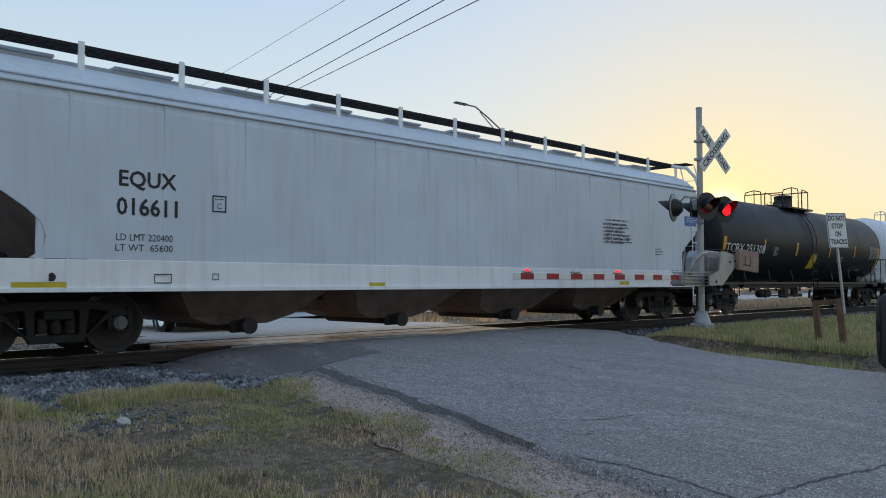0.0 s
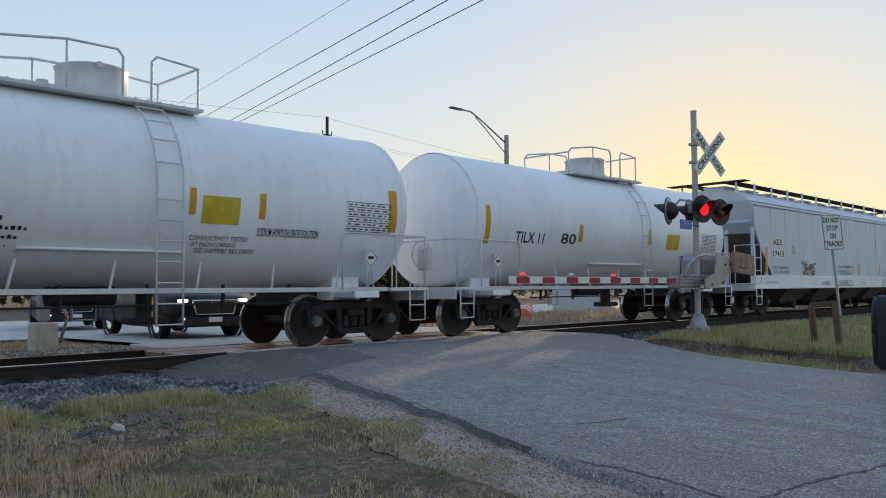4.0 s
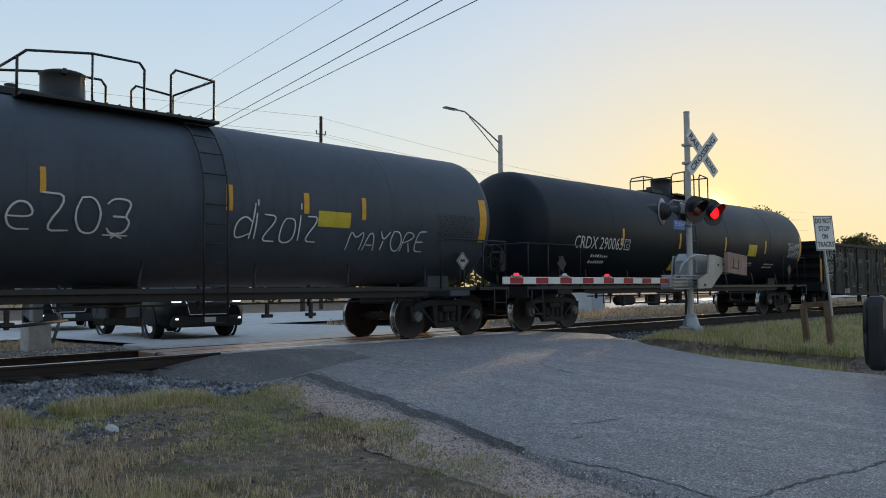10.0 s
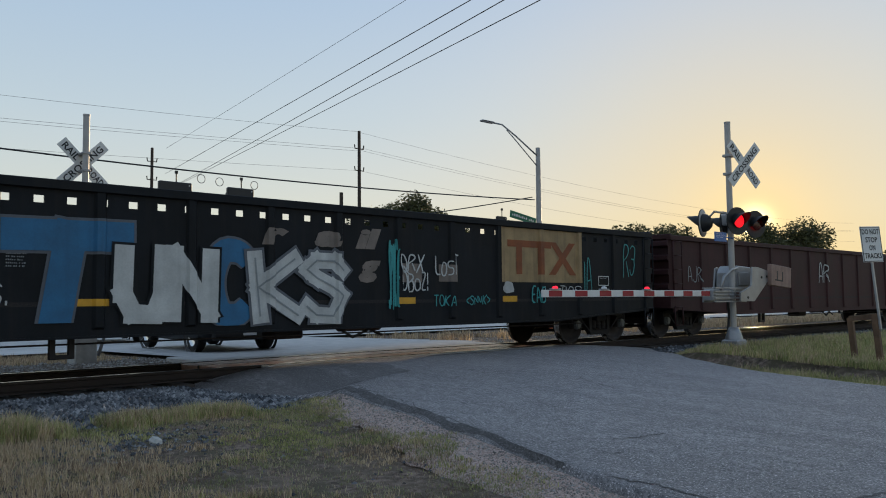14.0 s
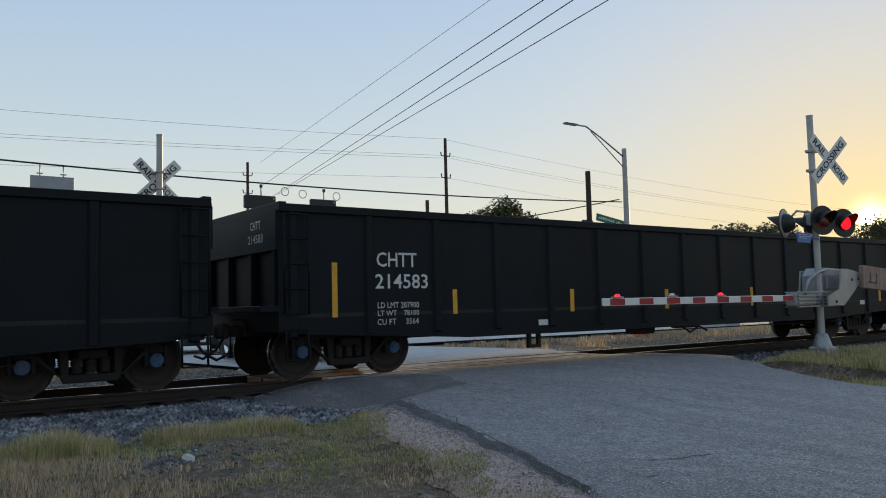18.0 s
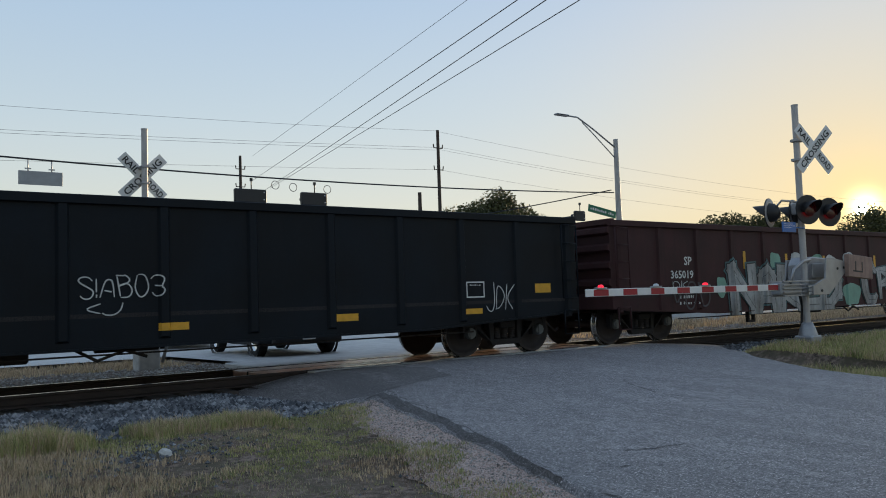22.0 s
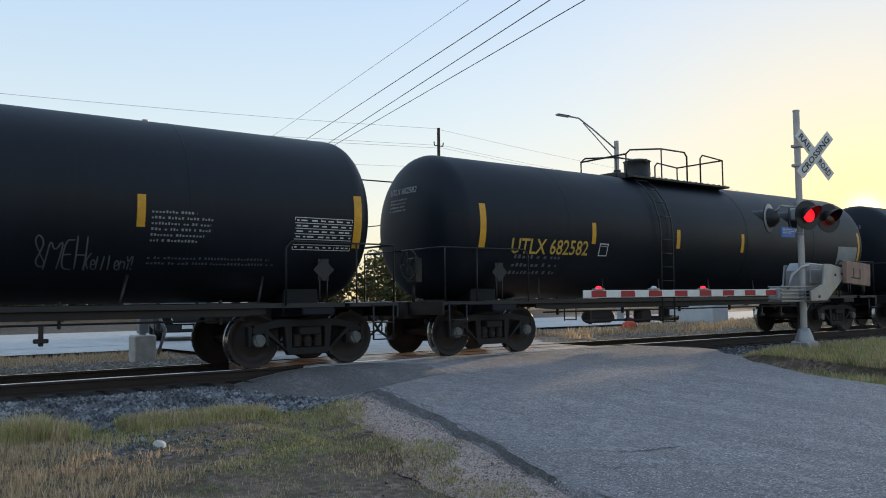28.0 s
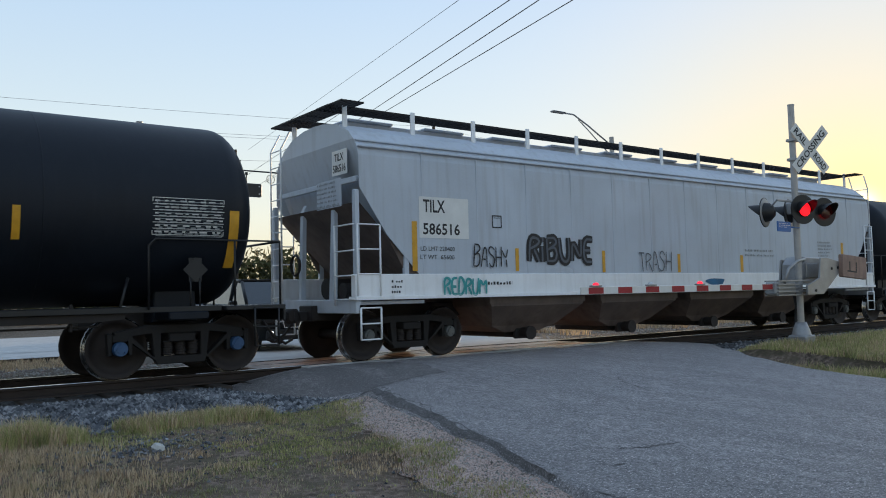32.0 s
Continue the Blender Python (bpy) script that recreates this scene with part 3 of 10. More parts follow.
def lay(parent, name, pts, faces, surf, lift, mat, label=""):
    """Lays flat shapes (u, v) on the side; on a ribbed side they follow the posts."""
    if surf[0] == "ribbed":
        u0, u1 = min(p[0] for p in pts), max(p[0] for p in pts)
        cuts = [x + d * surf[4] for x in surf[3] for d in (-1, -0.6, 0.6, 1) if u0 < x + d * surf[4] < u1]
        if cuts:
            bm = bmesh.new()
            vs = [bm.verts.new((p[0], 0, p[1])) for p in pts]
            for f in faces:
                try:
                    bm.faces.new([vs[i] for i in f])
                except ValueError:
                    pass
            for x in cuts:
                bmesh.ops.bisect_plane(bm, geom=bm.verts[:] + bm.edges[:] + bm.faces[:], plane_co=(x, 0, 0), plane_no=(1, 0, 0))
            bm.verts.index_update()
            pts = [(v.co.x, v.co.z) for v in bm.verts]
            faces = [tuple(v.index for v in f.verts) for f in bm.faces]
            bm.free()
    k = Kit()
    k.add([side_at(surf, p[0], p[1], lift) for p in pts], faces)
    return part(name, k, mat, parent, label)


def write(parent, words, surf, x, z, h, mat, w=None, bold=0.0, shear=0.0, space=1.0, lift=0.008, name="lettering"):
    """Words whose lower left corner stands at x, z, h metres high, w wide."""
    v, f, asp = LETTERS[(words, bold, shear, space)]
    sx = (w / asp) if w else h
    return lay(parent, name, [(x + p[0] * sx, z + p[1] * h) for p in v], f, surf, lift, mat)


def cells(x0, x1, z0, z1, n=1):
    pts = []
    for i in range(n + 1):
        zz = z0 + (z1 - z0) * i / n
        pts += [(x0, zz), (x1, zz)]
    return pts, [(2 * i, 2 * i + 1, 2 * i + 3, 2 * i + 2) for i in range(n)]


def plate_on(parent, surf, x0, x1, z0, z1, mat, name, lift=0.006):
    pts, fs = cells(x0, x1, z0, z1, 5)
    return lay(parent, name, pts, fs, surf, lift, mat)


def bar_set(boxes, n=1):
    pts, fs = [], []
    for b in boxes:
        p, f = cells(*b, n)
        fs += [tuple(i + len(pts) for i in q) for q in f]
        pts += p
    return pts, fs


def bars(parent, surf, x, z, w, rows, h, mat, seed=1, gap=1.6, name="stencil_print"):
    """Small print that cannot be read: rows of short bars, downwards from z."""
    rnd = random.Random(seed)
    boxes = []
    for r in range(rows):
        u = x
        end = x + w * (rnd.uniform(0.7, 1.0) if rows > 1 else 1.0)
        while u < end:
            l = rnd.uniform(0.5, 0.8) * h
            boxes.append((u, min(u + l * 0.85, end), z - r * h * gap - h * 0.86, z - r * h * gap - h * (0.14 if rnd.random() < 0.6 else 0.36)))
            u += l + h * (0.28 if rnd.random() < 0.8 else 0.9)
    pts, fs = bar_set(boxes)
    return tagged(lay(parent, name, pts, fs, surf, 0.008, mat), kind="stuff")


def frame_box(parent, surf, x0, x1, z0, z1, mat):
    t = min(x1 - x0, z1 - z0) * 0.07 + 0.004
    pts, fs = bar_set([(x0, x1, z0, z0 + t), (x0, x1, z1 - t, z1), (x0, x0 + t, z0 + t, z1 - t), (x1 - t, x1, z0 + t, z1 - t)])
    lay(parent, "stencil_frame", pts, fs, surf, 0.008, mat)
    h = (z1 - z0) * 0.12
    bars(parent, surf, x0 + (x1 - x0) * 0.2, z1 - (z1 - z0) * 0.15, (x1 - x0) * 0.6, 1, h, mat, 3)


def data_panel(parent, surf, x0, x1, z0, z1, mat, seed):
    """A ruled table of small print."""
    rnd = random.Random(seed)
    boxes = []
    n = 6
    t = (z1 - z0) * 0.01
    for i in range(n + 1):
        z = z0 + (z1 - z0) * i / n
        boxes.append((x0, x1, z - t, z + t))
        if i < n:
            u = x0 + 0.03
            while u < x1 - 0.03:
                l = rnd.uniform(0.04, 0.12)
                boxes.append((u, min(u + l, x1 - 0.02), z + (z1 - z0) / n * 0.36, z + (z1 - z0) / n * 0.62))
                u += l + rnd.uniform(0.02, 0.1)
    for u in (x0, x0 + (x1 - x0) * 0.45, x0 + (x1 - x0) * 0.72, x1):
        boxes.append((u - t, u + t, z0, z1))
    pts, fs = bar_set(boxes)
    tagged(lay(parent, "data_panel", pts, fs, surf, 0.008, mat), kind="stuff")


def blob(parent, surf, x0, x1, z0, z1, mat, seed):
    """A rounded, uneven patch of spray paint; in black, also a sill's dark port."""
    rnd = random.Random(seed)
    n = 22
    p1, p2 = rnd.uniform(0, 6), rnd.uniform(0, 6)
    ring = []
    for i in range(n):
        a = 6.2832 * i / n
        k = 0.9 + 0.07 * math.sin(3 * a + p1) + 0.05 * math.sin(5 * a + p2)
        c, q = math.cos(a), math.sin(a)
        ring.append(((x0 + x1) / 2 + (x1 - x0) / 2 * k * math.copysign(abs(c) ** 0.8, c), (z0 + z1) / 2 + (z1 - z0) / 2 * k * math.copysign(abs(q) ** 0.8, q)))
    pts = [((x0 + x1) / 2, (z0 + z1) / 2)] + ring
    lay(parent, "spray_or_port_patch", pts, [(0, 1 + i, 1 + (i + 1) % n) for i in range(n)], surf, 0.01 + 0.0006 * (seed % 7), mat)


# brush strokes of hand-drawn letters on a grid 4 wide and 6 high: strokes parted by bars
BRUSH = {
    "A": "00 15 26 35 40|12 32", "B": "00 06|06 26 36 45 34 03|03 34 42 30 00", "C": "45 36 16 04 02 10 30 41", "D": "00 06 26 44 42 20 00",
    "E": "46 06 00 40|03 33", "F": "46 06 00|03 33", "G": "45 36 16 04 02 10 30 42 23", "H": "06 00|46 40|03 43", "I": "06 00",
    "K": "06 00|46 03 40", "L": "06 00 40", "M": "00 06 23 46 40", "N": "00 06 40 46", "O": "16 04 02 10 30 42 44 36 16", "P": "00 06 36 45 34 03",
    "R": "00 06 36 45 34 03|23 40", "S": "45 36 16 05 14 33 42 30 10 01", "T": "06 46|26 20", "U": "06 02 10 30 42 46", "V": "06 20 46",
    "X": "06 40|46 00", "Y": "06 23 46|23 20", "Z": "06 46 00 40", "Q": "16 04 02 10 30 42 44 36 16|22 40",
    "a": "43 23 02 01 10 30 44|44 40", "e": "02 42 34 14 02 10 40", "z": "04 44 00 40", "u": "04 01 10 30 44|44 40", "p": "04 00|03 24 43 42 21 02", "d": "46 40|43 24 03 01 10 41",
    "i": "04 00|15 16", "v": "04 20 44", "b": "06 00|03 24 43 41 20 01", "o": "14 03 01 10 30 41 43 34 14", "t": "26 20 40|04 44", "y": "04 22|44 00", "r": "04 00|03 24 44", "m": "00 04|03 14 22 34 44 40",
    "s": "44 14 03 12 32 41 30 00", "l": "06 00", "n": "00 04|03 24 43 40",
    "W": "06 10 24 30 46", "J": "46 42 30 10 01",
    "3": "05 16 36 45 33 42 30 10 01|13 33", "!": "06 02|00 01", "*": "03 43|11 35|15 31", "$": "45 05 13 33 41 01|26 20", ".": "00 01", "1": "06 00", "6": "36 04 01 10 30 42 33 13 02", "7": "06 46 10", "8": "23 05 26 45 23 01 20 41 23", "0": "16 04 02 10 30 42 44 36 16",
    ">": "05 43 01", "<": "45 03 41", "^": "00 26 40", "-": "03 43", "#": "06 46 40 00 06",
}


def smooth_line(line):
    """Rounds the corners of a polyline."""
    for _ in range(2):
        nxt = [line[0]]
        for (ax, az), (bx, bz) in zip(line[:-1], line[1:]):
            nxt += [(ax * 0.75 + bx * 0.25, az * 0.75 + bz * 0.25), (ax * 0.25 + bx * 0.75, az * 0.25 + bz * 0.75)]
        line = nxt + [line[-1]]
    return line


def brush_lines(words, x0, x1, z0, z1, seed, wild=0.0, slant=0.0, gap=1.6):
    """The strokes of a hand-drawn word that fills x0 to x1 and z0 to z1."""
    rnd = random.Random(seed)
    wide = {"I": 0.4, "i": 0.8, "M": 5.0, "m": 5.0, "1": 0.4, "!": 0.4, ".": 0.2, " ": 1.5}
    adv = [wide.get(ch, 4.0) for ch in words]
    total = sum(adv) + gap * (len(words) - 1)
    k, u, out = (x1 - x0) / total, 0.0, []
    for ch, a in zip(words, adv):
        dy, st, tilt = rnd.uniform(-1, 1) * wild * 0.3, 1 + rnd.uniform(-0.5, 0.3) * wild * 0.3, rnd.uniform(-1, 1) * wild * 0.25
        for stroke in BRUSH.get(ch, "").split("|"):
            line = []
            for q in stroke.split():
                gx, gz = int(q[0]), int(q[1]) * st + dy
                gx += rnd.uniform(-1, 1) * wild * 0.25 + tilt * (gz - 3) + slant * gz
                gz += rnd.uniform(-1, 1) * wild * 0.25
                line.append((x0 + (u + gx * a / 4.0) * k, z0 + gz * (z1 - z0) / 6.0))
            if len(line) > 1:
                out.append(line)
        u += a + gap
    return out


def ribbon_faces(line, t, taper, pts, fs):
    m = len(line) - 1
    o = len(pts)
    for i, (u, v) in enumerate(line):
        q, r = line[min(i + 1, m)], line[max(i - 1, 0)]
        dx, dz = q[0] - r[0], q[1] - r[1]
        ln = math.hypot(dx, dz) or 1
        w = t * 0.5 * (1 - taper * abs(2 * i / m - 1) ** 3)
        pts += [(u - dz / ln * w, v + dx / ln * w), (u + dz / ln * w, v - dx / ln * w)]
    fs += [(o + 2 * i, o + 2 * i + 1, o + 2 * i + 3, o + 2 * i + 2) for i in range(m)]


def spray_tag(parent, surf, words, x0, x1, z0, z1, mat, seed, t=0.022, wild=0.8, slant=0.0, lift=0.03):
    """A quick hand-drawn tag in thin strokes."""
    pts, fs = [], []
    for line in brush_lines(words, x0, x1, z0, z1, seed, wild, slant, 1.0):
        ribbon_faces(smooth_line(line), t, 0.4, pts, fs)
    tagged(lay(parent, "graffiti_tag", pts, fs, surf, lift, mat), kind="stuff")


def spray_piece(parent, surf, words, x0, x1, z0, z1, layers, seed, block=True, wild=0.3, lift=0.012, gap=1.6):
    """Fat letters laid one coat over the other; layers: (paint, width of its brush)."""
    names = ["graffiti_outline", "graffiti_letters", "graffiti_shine"]
    for j, (mat, t) in enumerate(layers):
        step = 0
        for line in brush_lines(words, x0, x1, z0, z1, seed, wild, 0.0, gap):
            pts, fs = [], []
            if block is None:
                ribbon_faces(line, t, 0.6, pts, fs)
            elif block:
                for (ax, az), (bx, bz) in zip(line[:-1], line[1:]):
                    ln = math.hypot(bx - ax, bz - az) or 1
                    ex, ez = (bx - ax) / ln * t * 0.46, (bz - az) / ln * t * 0.46
                    ribbon_faces([(ax - ex, az - ez), (bx + ex, bz + ez)], t, 0.0, pts, fs)
            else:
                ribbon_faces(smooth_line(line), t, 0.25, pts, fs)
            pts = [(u, max(v, z0 - 0.15)) for u, v in pts]
            lay(parent, names[min(j, 2)], pts, fs, surf, lift + 0.007 * j + 0.0003 * step, mat)
            step += 1


for words in ("RAIL", "ROAD", "CROSSING", "DO NOT", "STOP", "ON", "TRACKS"):
    letter(words, 0.01)
    letter(words, 0.02)
for words in ("210200", "295", "75800", "994", "AAR S-200", "AMERICA", "AT EACH LOADING", "ATTACH GROUNDING CABLES TO GROUNDING LUGS", "BUILDING", "C", "CAPS TO BE SECURED", "CAR HAS FOUR COMPARTMENTS EQUIPPED", "CAUTION: REMOVE BOTH CAPS BEFORE OPERATING OUTLETS", "CONDUCTIVITY TESTED", "CRDX 290065", "CU FT     3564", "CU FT 3242", "DO NOT HAMMER SIDES OF CAR", "GN", "IL 65-6", "LD LMT", "LD LMT  191100 LB  86700 KG", "LD LMT  191400 LB  86800 KG", "LD LMT  204600 LB  92750 KG", "LD LMT  205900      93350KG", "LD LMT 206400 LB  93600 KG", "LD LMT 207900", "LD LMT 208000", "LD LMT 212300", "LD LMT 220400", "LT WT", "LT WT     80100      36350KG", "LT WT    73700", "LT WT    78000", "LT WT    78100", "LT WT    79600 LB  36100 KG", "LT WT    81400 LB  36950 KG", "LT WT   71600 LB  32500 KG", "LT WT   71900 LB  32600 KG", "LT WT  65600", "NOTE:", "NSG20", "PRIOR TO LOADING OR UNLOADING", "PRIOR TO RELEASE OF CAR", "RELEASE ROD", "SEE SHIPPERS RECORDS", "SP", "TILX 293790", "LD LMT 197100 LBS LO", "LT WT    65900 LBS NEW", "2 INCH HF COMP SHOES", "TX", "WITH PNEUMATIC OUTLETS",):
    letter(words, 0, 0)
for words in ("r", "a", "il", "g", "n"):
    letter(words, 0.06, 0.2)
letter("TTX", 0.03, 0)
for words in ("SHPX 204490",):
    letter(words, 0, 0.2)
for words in ("214440", "214482", "214583", "723038", "80", "CHTT", "CRGX 290997", "GATX 225063", "NATX 250492", "OLNX 718450", "SODIUM HYPOCHLORITE SOLUTION", "TCBX 251308", "TILX 11", "TILX 113169", "UTLX 669589", "UTLX 682582",):
    letter(words, 0.01, 0)
for words in ("016611", "17413", "34", "365019", "586516", "6", "96", "AEX", "EQUX", "SP", "TILX", "UP",):
    letter(words, 0.02, 0)
cut_letters()


# ---- rail cars ----
WB = 1.778
SPEED = 13.75
RADIUS = 0.457
WHEELS = []


def build_wheelset(k):
    for s in (-1, 1):
        y = lambda v: s * v
        k.cur = 0
        k.lathe([(y(0.69), 0.1), (y(0.7), 0.24), (y(0.72), 0.37), (y(0.69), 0.4), (y(0.69), 0.462), (y(0.7), 0.484), (y(0.72), 0.48)], "y", 28)
        k.lathe([(y(0.83), 0.445), (y(0.83), 0.395), (y(0.79), 0.365), (y(0.765), 0.25), (y(0.82), 0.15), (y(0.83), 0.1), (y(0.83), 0.0)], "y", 28)
        k.cur = 1
        k.lathe([(y(0.72), 0.48), (y(0.735), 0.46), (y(0.82), 0.455), (y(0.83), 0.445)], "y", 28)
        k.cur = 0
        k.cyl((0, y(0.82), 0), (0, y(1.0), 0), 0.09, 12)
        k.cur = 2
        k.cyl((0, y(1.0), 0), (0, y(1.07), 0), 0.115, 16, 0.1)
        k.cyl((0, y(1.07), 0), (0, y(1.085), 0), 0.06, 12)
        for i in range(3):
            a = 2.094 * i
            k.cyl((0.075 * math.cos(a), y(1.065), 0.075 * math.sin(a)), (0.075 * math.cos(a), y(1.09), 0.075 * math.sin(a)), 0.018, 6)
    k.cur = 0
    k.cyl((0, -0.7, 0), (0, 0.7, 0), 0.085, 12, caps=False)


def build_side_frame(k):
    y0, y1 = -1.03, -0.9
    # top chord, sloping shoulders, bottom chord, columns, pedestal jaws
    k.prism([(-0.95, 0.6), (-0.5, 0.66), (0.5, 0.66), (0.95, 0.6), (0.98, 0.7), (0.5, 0.79), (-0.5, 0.79), (-0.98, 0.7)], y0, y1, 0.015)
    k.prism([(-0.36, 0.2), (0.36, 0.2), (0.42, 0.32), (-0.42, 0.32)], y0, y1, 0.015)
    for s in (-1, 1):
        k.prism(sorted_ring([(s * 0.42, 0.32), (s * 0.3, 0.2), (s * 0.7, 0.6), (s * 0.82, 0.62)]), y0, y1, 0.012)
        k.prism(sorted_ring([(s * 0.3, 0.3), (s * 0.4, 0.3), (s * 0.44, 0.68), (s * 0.3, 0.68)]), y0, y1, 0.012)
        for d in (-0.17, 0.12):
            k.prism(sorted_ring([(s * (WB / 2) + d * s, 0.36), (s * (WB / 2) + (d + 0.05) * s, 0.36), (s * (WB / 2) + (d + 0.07) * s, 0.68), (s * (WB / 2) + (d - 0.01) * s, 0.68)]), y0, y1, 0.01)
        k.box(min(s * 0.78, s * 1.0), max(s * 0.78, s * 1.0), y0, y1, 0.56, 0.66, 0.012)


def sorted_ring(p):
    cx, cz = sum(a for a, _ in p) / len(p), sum(b for _, b in p) / len(p)
    return sorted(p, key=lambda q: math.atan2(q[1] - cz, q[0] - cx))


def build_spring(k):
    k.lathe([(0.33 + j * 0.012, 0.058 if j % 3 == 0 else 0.083) for j in range(19)], "z", 10, (0, -0.965, 0))


def build_bolster(k):
    k.box(-0.2, 0.2, -1.1, 1.1, 0.53, 0.66, 0.02)
    k.box(-0.28, 0.28, -0.6, 0.6, 0.5, 0.72, 0.02)
    k.cyl((0, 0, 0.68), (0, 0, 0.82), 0.2, 16)
    k.tube([(-0.55, -0.5, 0.3), (-0.55, 0.5, 0.3)], 0.04)
    k.tube([(0.55, -0.5, 0.3), (0.55, 0.5, 0.3)], 0.04)


def truck(car, x, cap, centre):
    """A two-axle truck under a car, at x in the car."""
    t = part("truck", shared("bolster", M_TRUCK, build_bolster), None, car, at=pose(x, 0, 0))
    for r in (0, 180):
        part("side_frame", shared("side_frame", M_TRUCK, build_side_frame), None, t, at=pose(0, 0, 0, 0, 0, r))
        for x in (-0.19, 0.0, 0.19):
            part("spring", shared("spring", M_UNDER, build_spring), None, t, at=pose(x, 0, 0, 0, 0, r))
    for s in (-1, 1):
        w = part("wheelset", shared("wheelset", (M_WHEEL, M_TREAD, cap), build_wheelset), None, t, at=pose(s * WB / 2, 0, RADIUS))
        WHEELS.append((w, s * WB / 2, centre + x + s * WB / 2))


def build_coupler(k):
    k.box(-0.55, 0.0, -0.09, 0.09, 0.72, 0.9, 0.02)
    k.box(-0.02, 0.2, -0.17, 0.05, 0.69, 0.95, 0.04)
    k.box(0.1, 0.26, 0.0, 0.13, 0.7, 0.94, 0.04)
    k.tube([(-0.1, -0.3, 0.78), (0.08, -0.34, 0.5), (0.32, -0.3, 0.36), (0.5, -0.2, 0.42)], 0.024)


def couplers(car, half):
    part("coupler", shared("coupler", M_UNDER, build_coupler), None, car, at=pose(half - 0.2, 0, 0))
    part("coupler", shared("coupler", M_UNDER, build_coupler), None, car, at=pose(-half + 0.2, 0, 0, 0, 0, 180))


def rungs(k, x0, x1, y, z0, z1, n, r=0.012):
    """A ladder or sill step: two stiles and n rungs."""
    for x in (x0, x1):
        k.tube([(x, y, z0), (x, y, z1)], r * 1.3)
    for i in range(n):
        z = z0 + (z1 - z0) * (i + 0.0) / max(n - 1, 1)
        k.tube([(x0, y, z), (x1, y, z)], r)


def make_car(name, label, category, sf, sr):
    c, tc = (sf + sr) / 2, sr - sf
    car = thing(name, label, category, pose(c, 0, 0), "cars of the freight train")
    CARS.append((car, c, tc))
    return car, c, tc


CARS = []


def tank_car(sf, sr, mat, fit, label, cap=M_CAP, R=1.46, zc=2.54, jacket=False, dome_x=0.0, rail_x=0.0, stripes=(), over=1.25, rail_w=1.9, rail_h=0.7, housing=0.33, ladder_x=None, plate=M_BLACK, off=0.0):
    car, c, tc = make_car("tank_car", label, "tank car", sf, sr)
    half, lt = tc / 2 + 1.95, tc / 2 + over
    hd = 0.42 if jacket else 0.58
    # shell with dished heads
    def shell(k):
        prof = [(-lt + hd * (1 - math.cos(math.pi / 2 * i / 10)), max(R * math.sin(math.pi / 2 * i / 10) ** 0.75, 0.001)) for i in range(11)]
        prof += [(-p[0], p[1]) for p in reversed(prof)]
        k.lathe(prof, "x", 64, (0, 0, zc))
    part("tank_shell", shared(("tank_shell", tc, R, zc, over, jacket), mat, shell), None, car, at=pose(off, 0, 0))
    if jacket:
        for x in (-lt + hd, lt - hd):
            part("jacket_band", shared(("jacket_band", R, zc), mat, lambda k: k.lathe([(-0.05, R + 0.002), (-0.04, R + 0.014), (0.04, R + 0.014), (0.05, R + 0.002)], "x", 48, (0, 0, zc))), None, car, at=pose(x, 0, 0))
    if jacket:
        for r in (0, 180):
            part("steam_pipe", shared(("steam_pipe", R, zc), mat, lambda k: k.tube([(-1.21, -1.225, 1.62), (1.22, -1.225, 1.62)], 0.025, 8)), None, car, at=pose(0, 0, 0, 0, 0, r))
    # welded seams between the rings of plate
    for u in (-0.6, -0.2, 0.2, 0.6):
        part("shell_seam", shared(("shell_seam", R, zc), mat, lambda k: k.lathe([(-0.012, R - 0.003), (-0.006, R + 0.004), (0.006, R + 0.004), (0.012, R - 0.003)], "x", 56, (0, 0, zc), False)), None, car, at=pose(off + lt * u, 0, 0))
    # underframe: stub sills, side sill plates, saddles
    for r in (0, 180):
        part("stub_sill", shared(("sill", tc), M_UNDER, lambda k: k.box(tc / 2 - 1.3, half - 0.35, -0.32, 0.32, 0.72, 1.05, 0.02)), None, car, at=pose(0, 0, 0, 0, 0, r))
    # warning diamonds on stands, brake wheel at the rear end
    plate = M_SIGN if jacket else plate
    for i, (q, r) in enumerate(((-1, 0), (1, 0), (-1, 180), (1, 180))):
        def stand(k, q=q):
            x = q * (tc / 2 + 0.1)
            k.tube([(x - 0.07, -1.36, 1.04), (x - 0.07, -1.36, 1.5)], 0.014)
            k.tube([(x + 0.07, -1.36, 1.04), (x + 0.07, -1.36, 1.5)], 0.014)
            k.box(x - 0.1, x + 0.1, -1.365, -1.35, 1.42, 1.78, 0.004)
        st = part("placard_stand", shared(("placard_stand", tc, q), fit, stand), None, car, at=pose(0, 0, 0, 0, 0, r))
        m = pose(q * (tc / 2 + 0.1), -1.375, 1.6)
        d = part("diamond_placard", shared("diamond", plate, lambda k: k.prism([(-0.19, 0), (0, -0.19), (0.19, 0), (0, 0.19)], -0.004, 0.004)), None, st, "diamond-shaped hazard placard", m)
        if plate is not M_BLACK:
            part("placard_border", shared("diamond_rim", M_BLACKTXT, lambda k: [k.prism([(a[0] * 0.165, a[1] * 0.165), (b[0] * 0.165, b[1] * 0.165), (b[0] * 0.15, b[1] * 0.15), (a[0] * 0.15, a[1] * 0.15)], -0.007, -0.004) for a, b in (((-1, 0), (0, -1)), ((0, -1), (1, 0)), ((1, 0), (0, 1)), ((0, 1), (-1, 0)))] + [k.box(-0.07, 0.07, -0.007, -0.004, -0.02, 0.035)]), None, d)
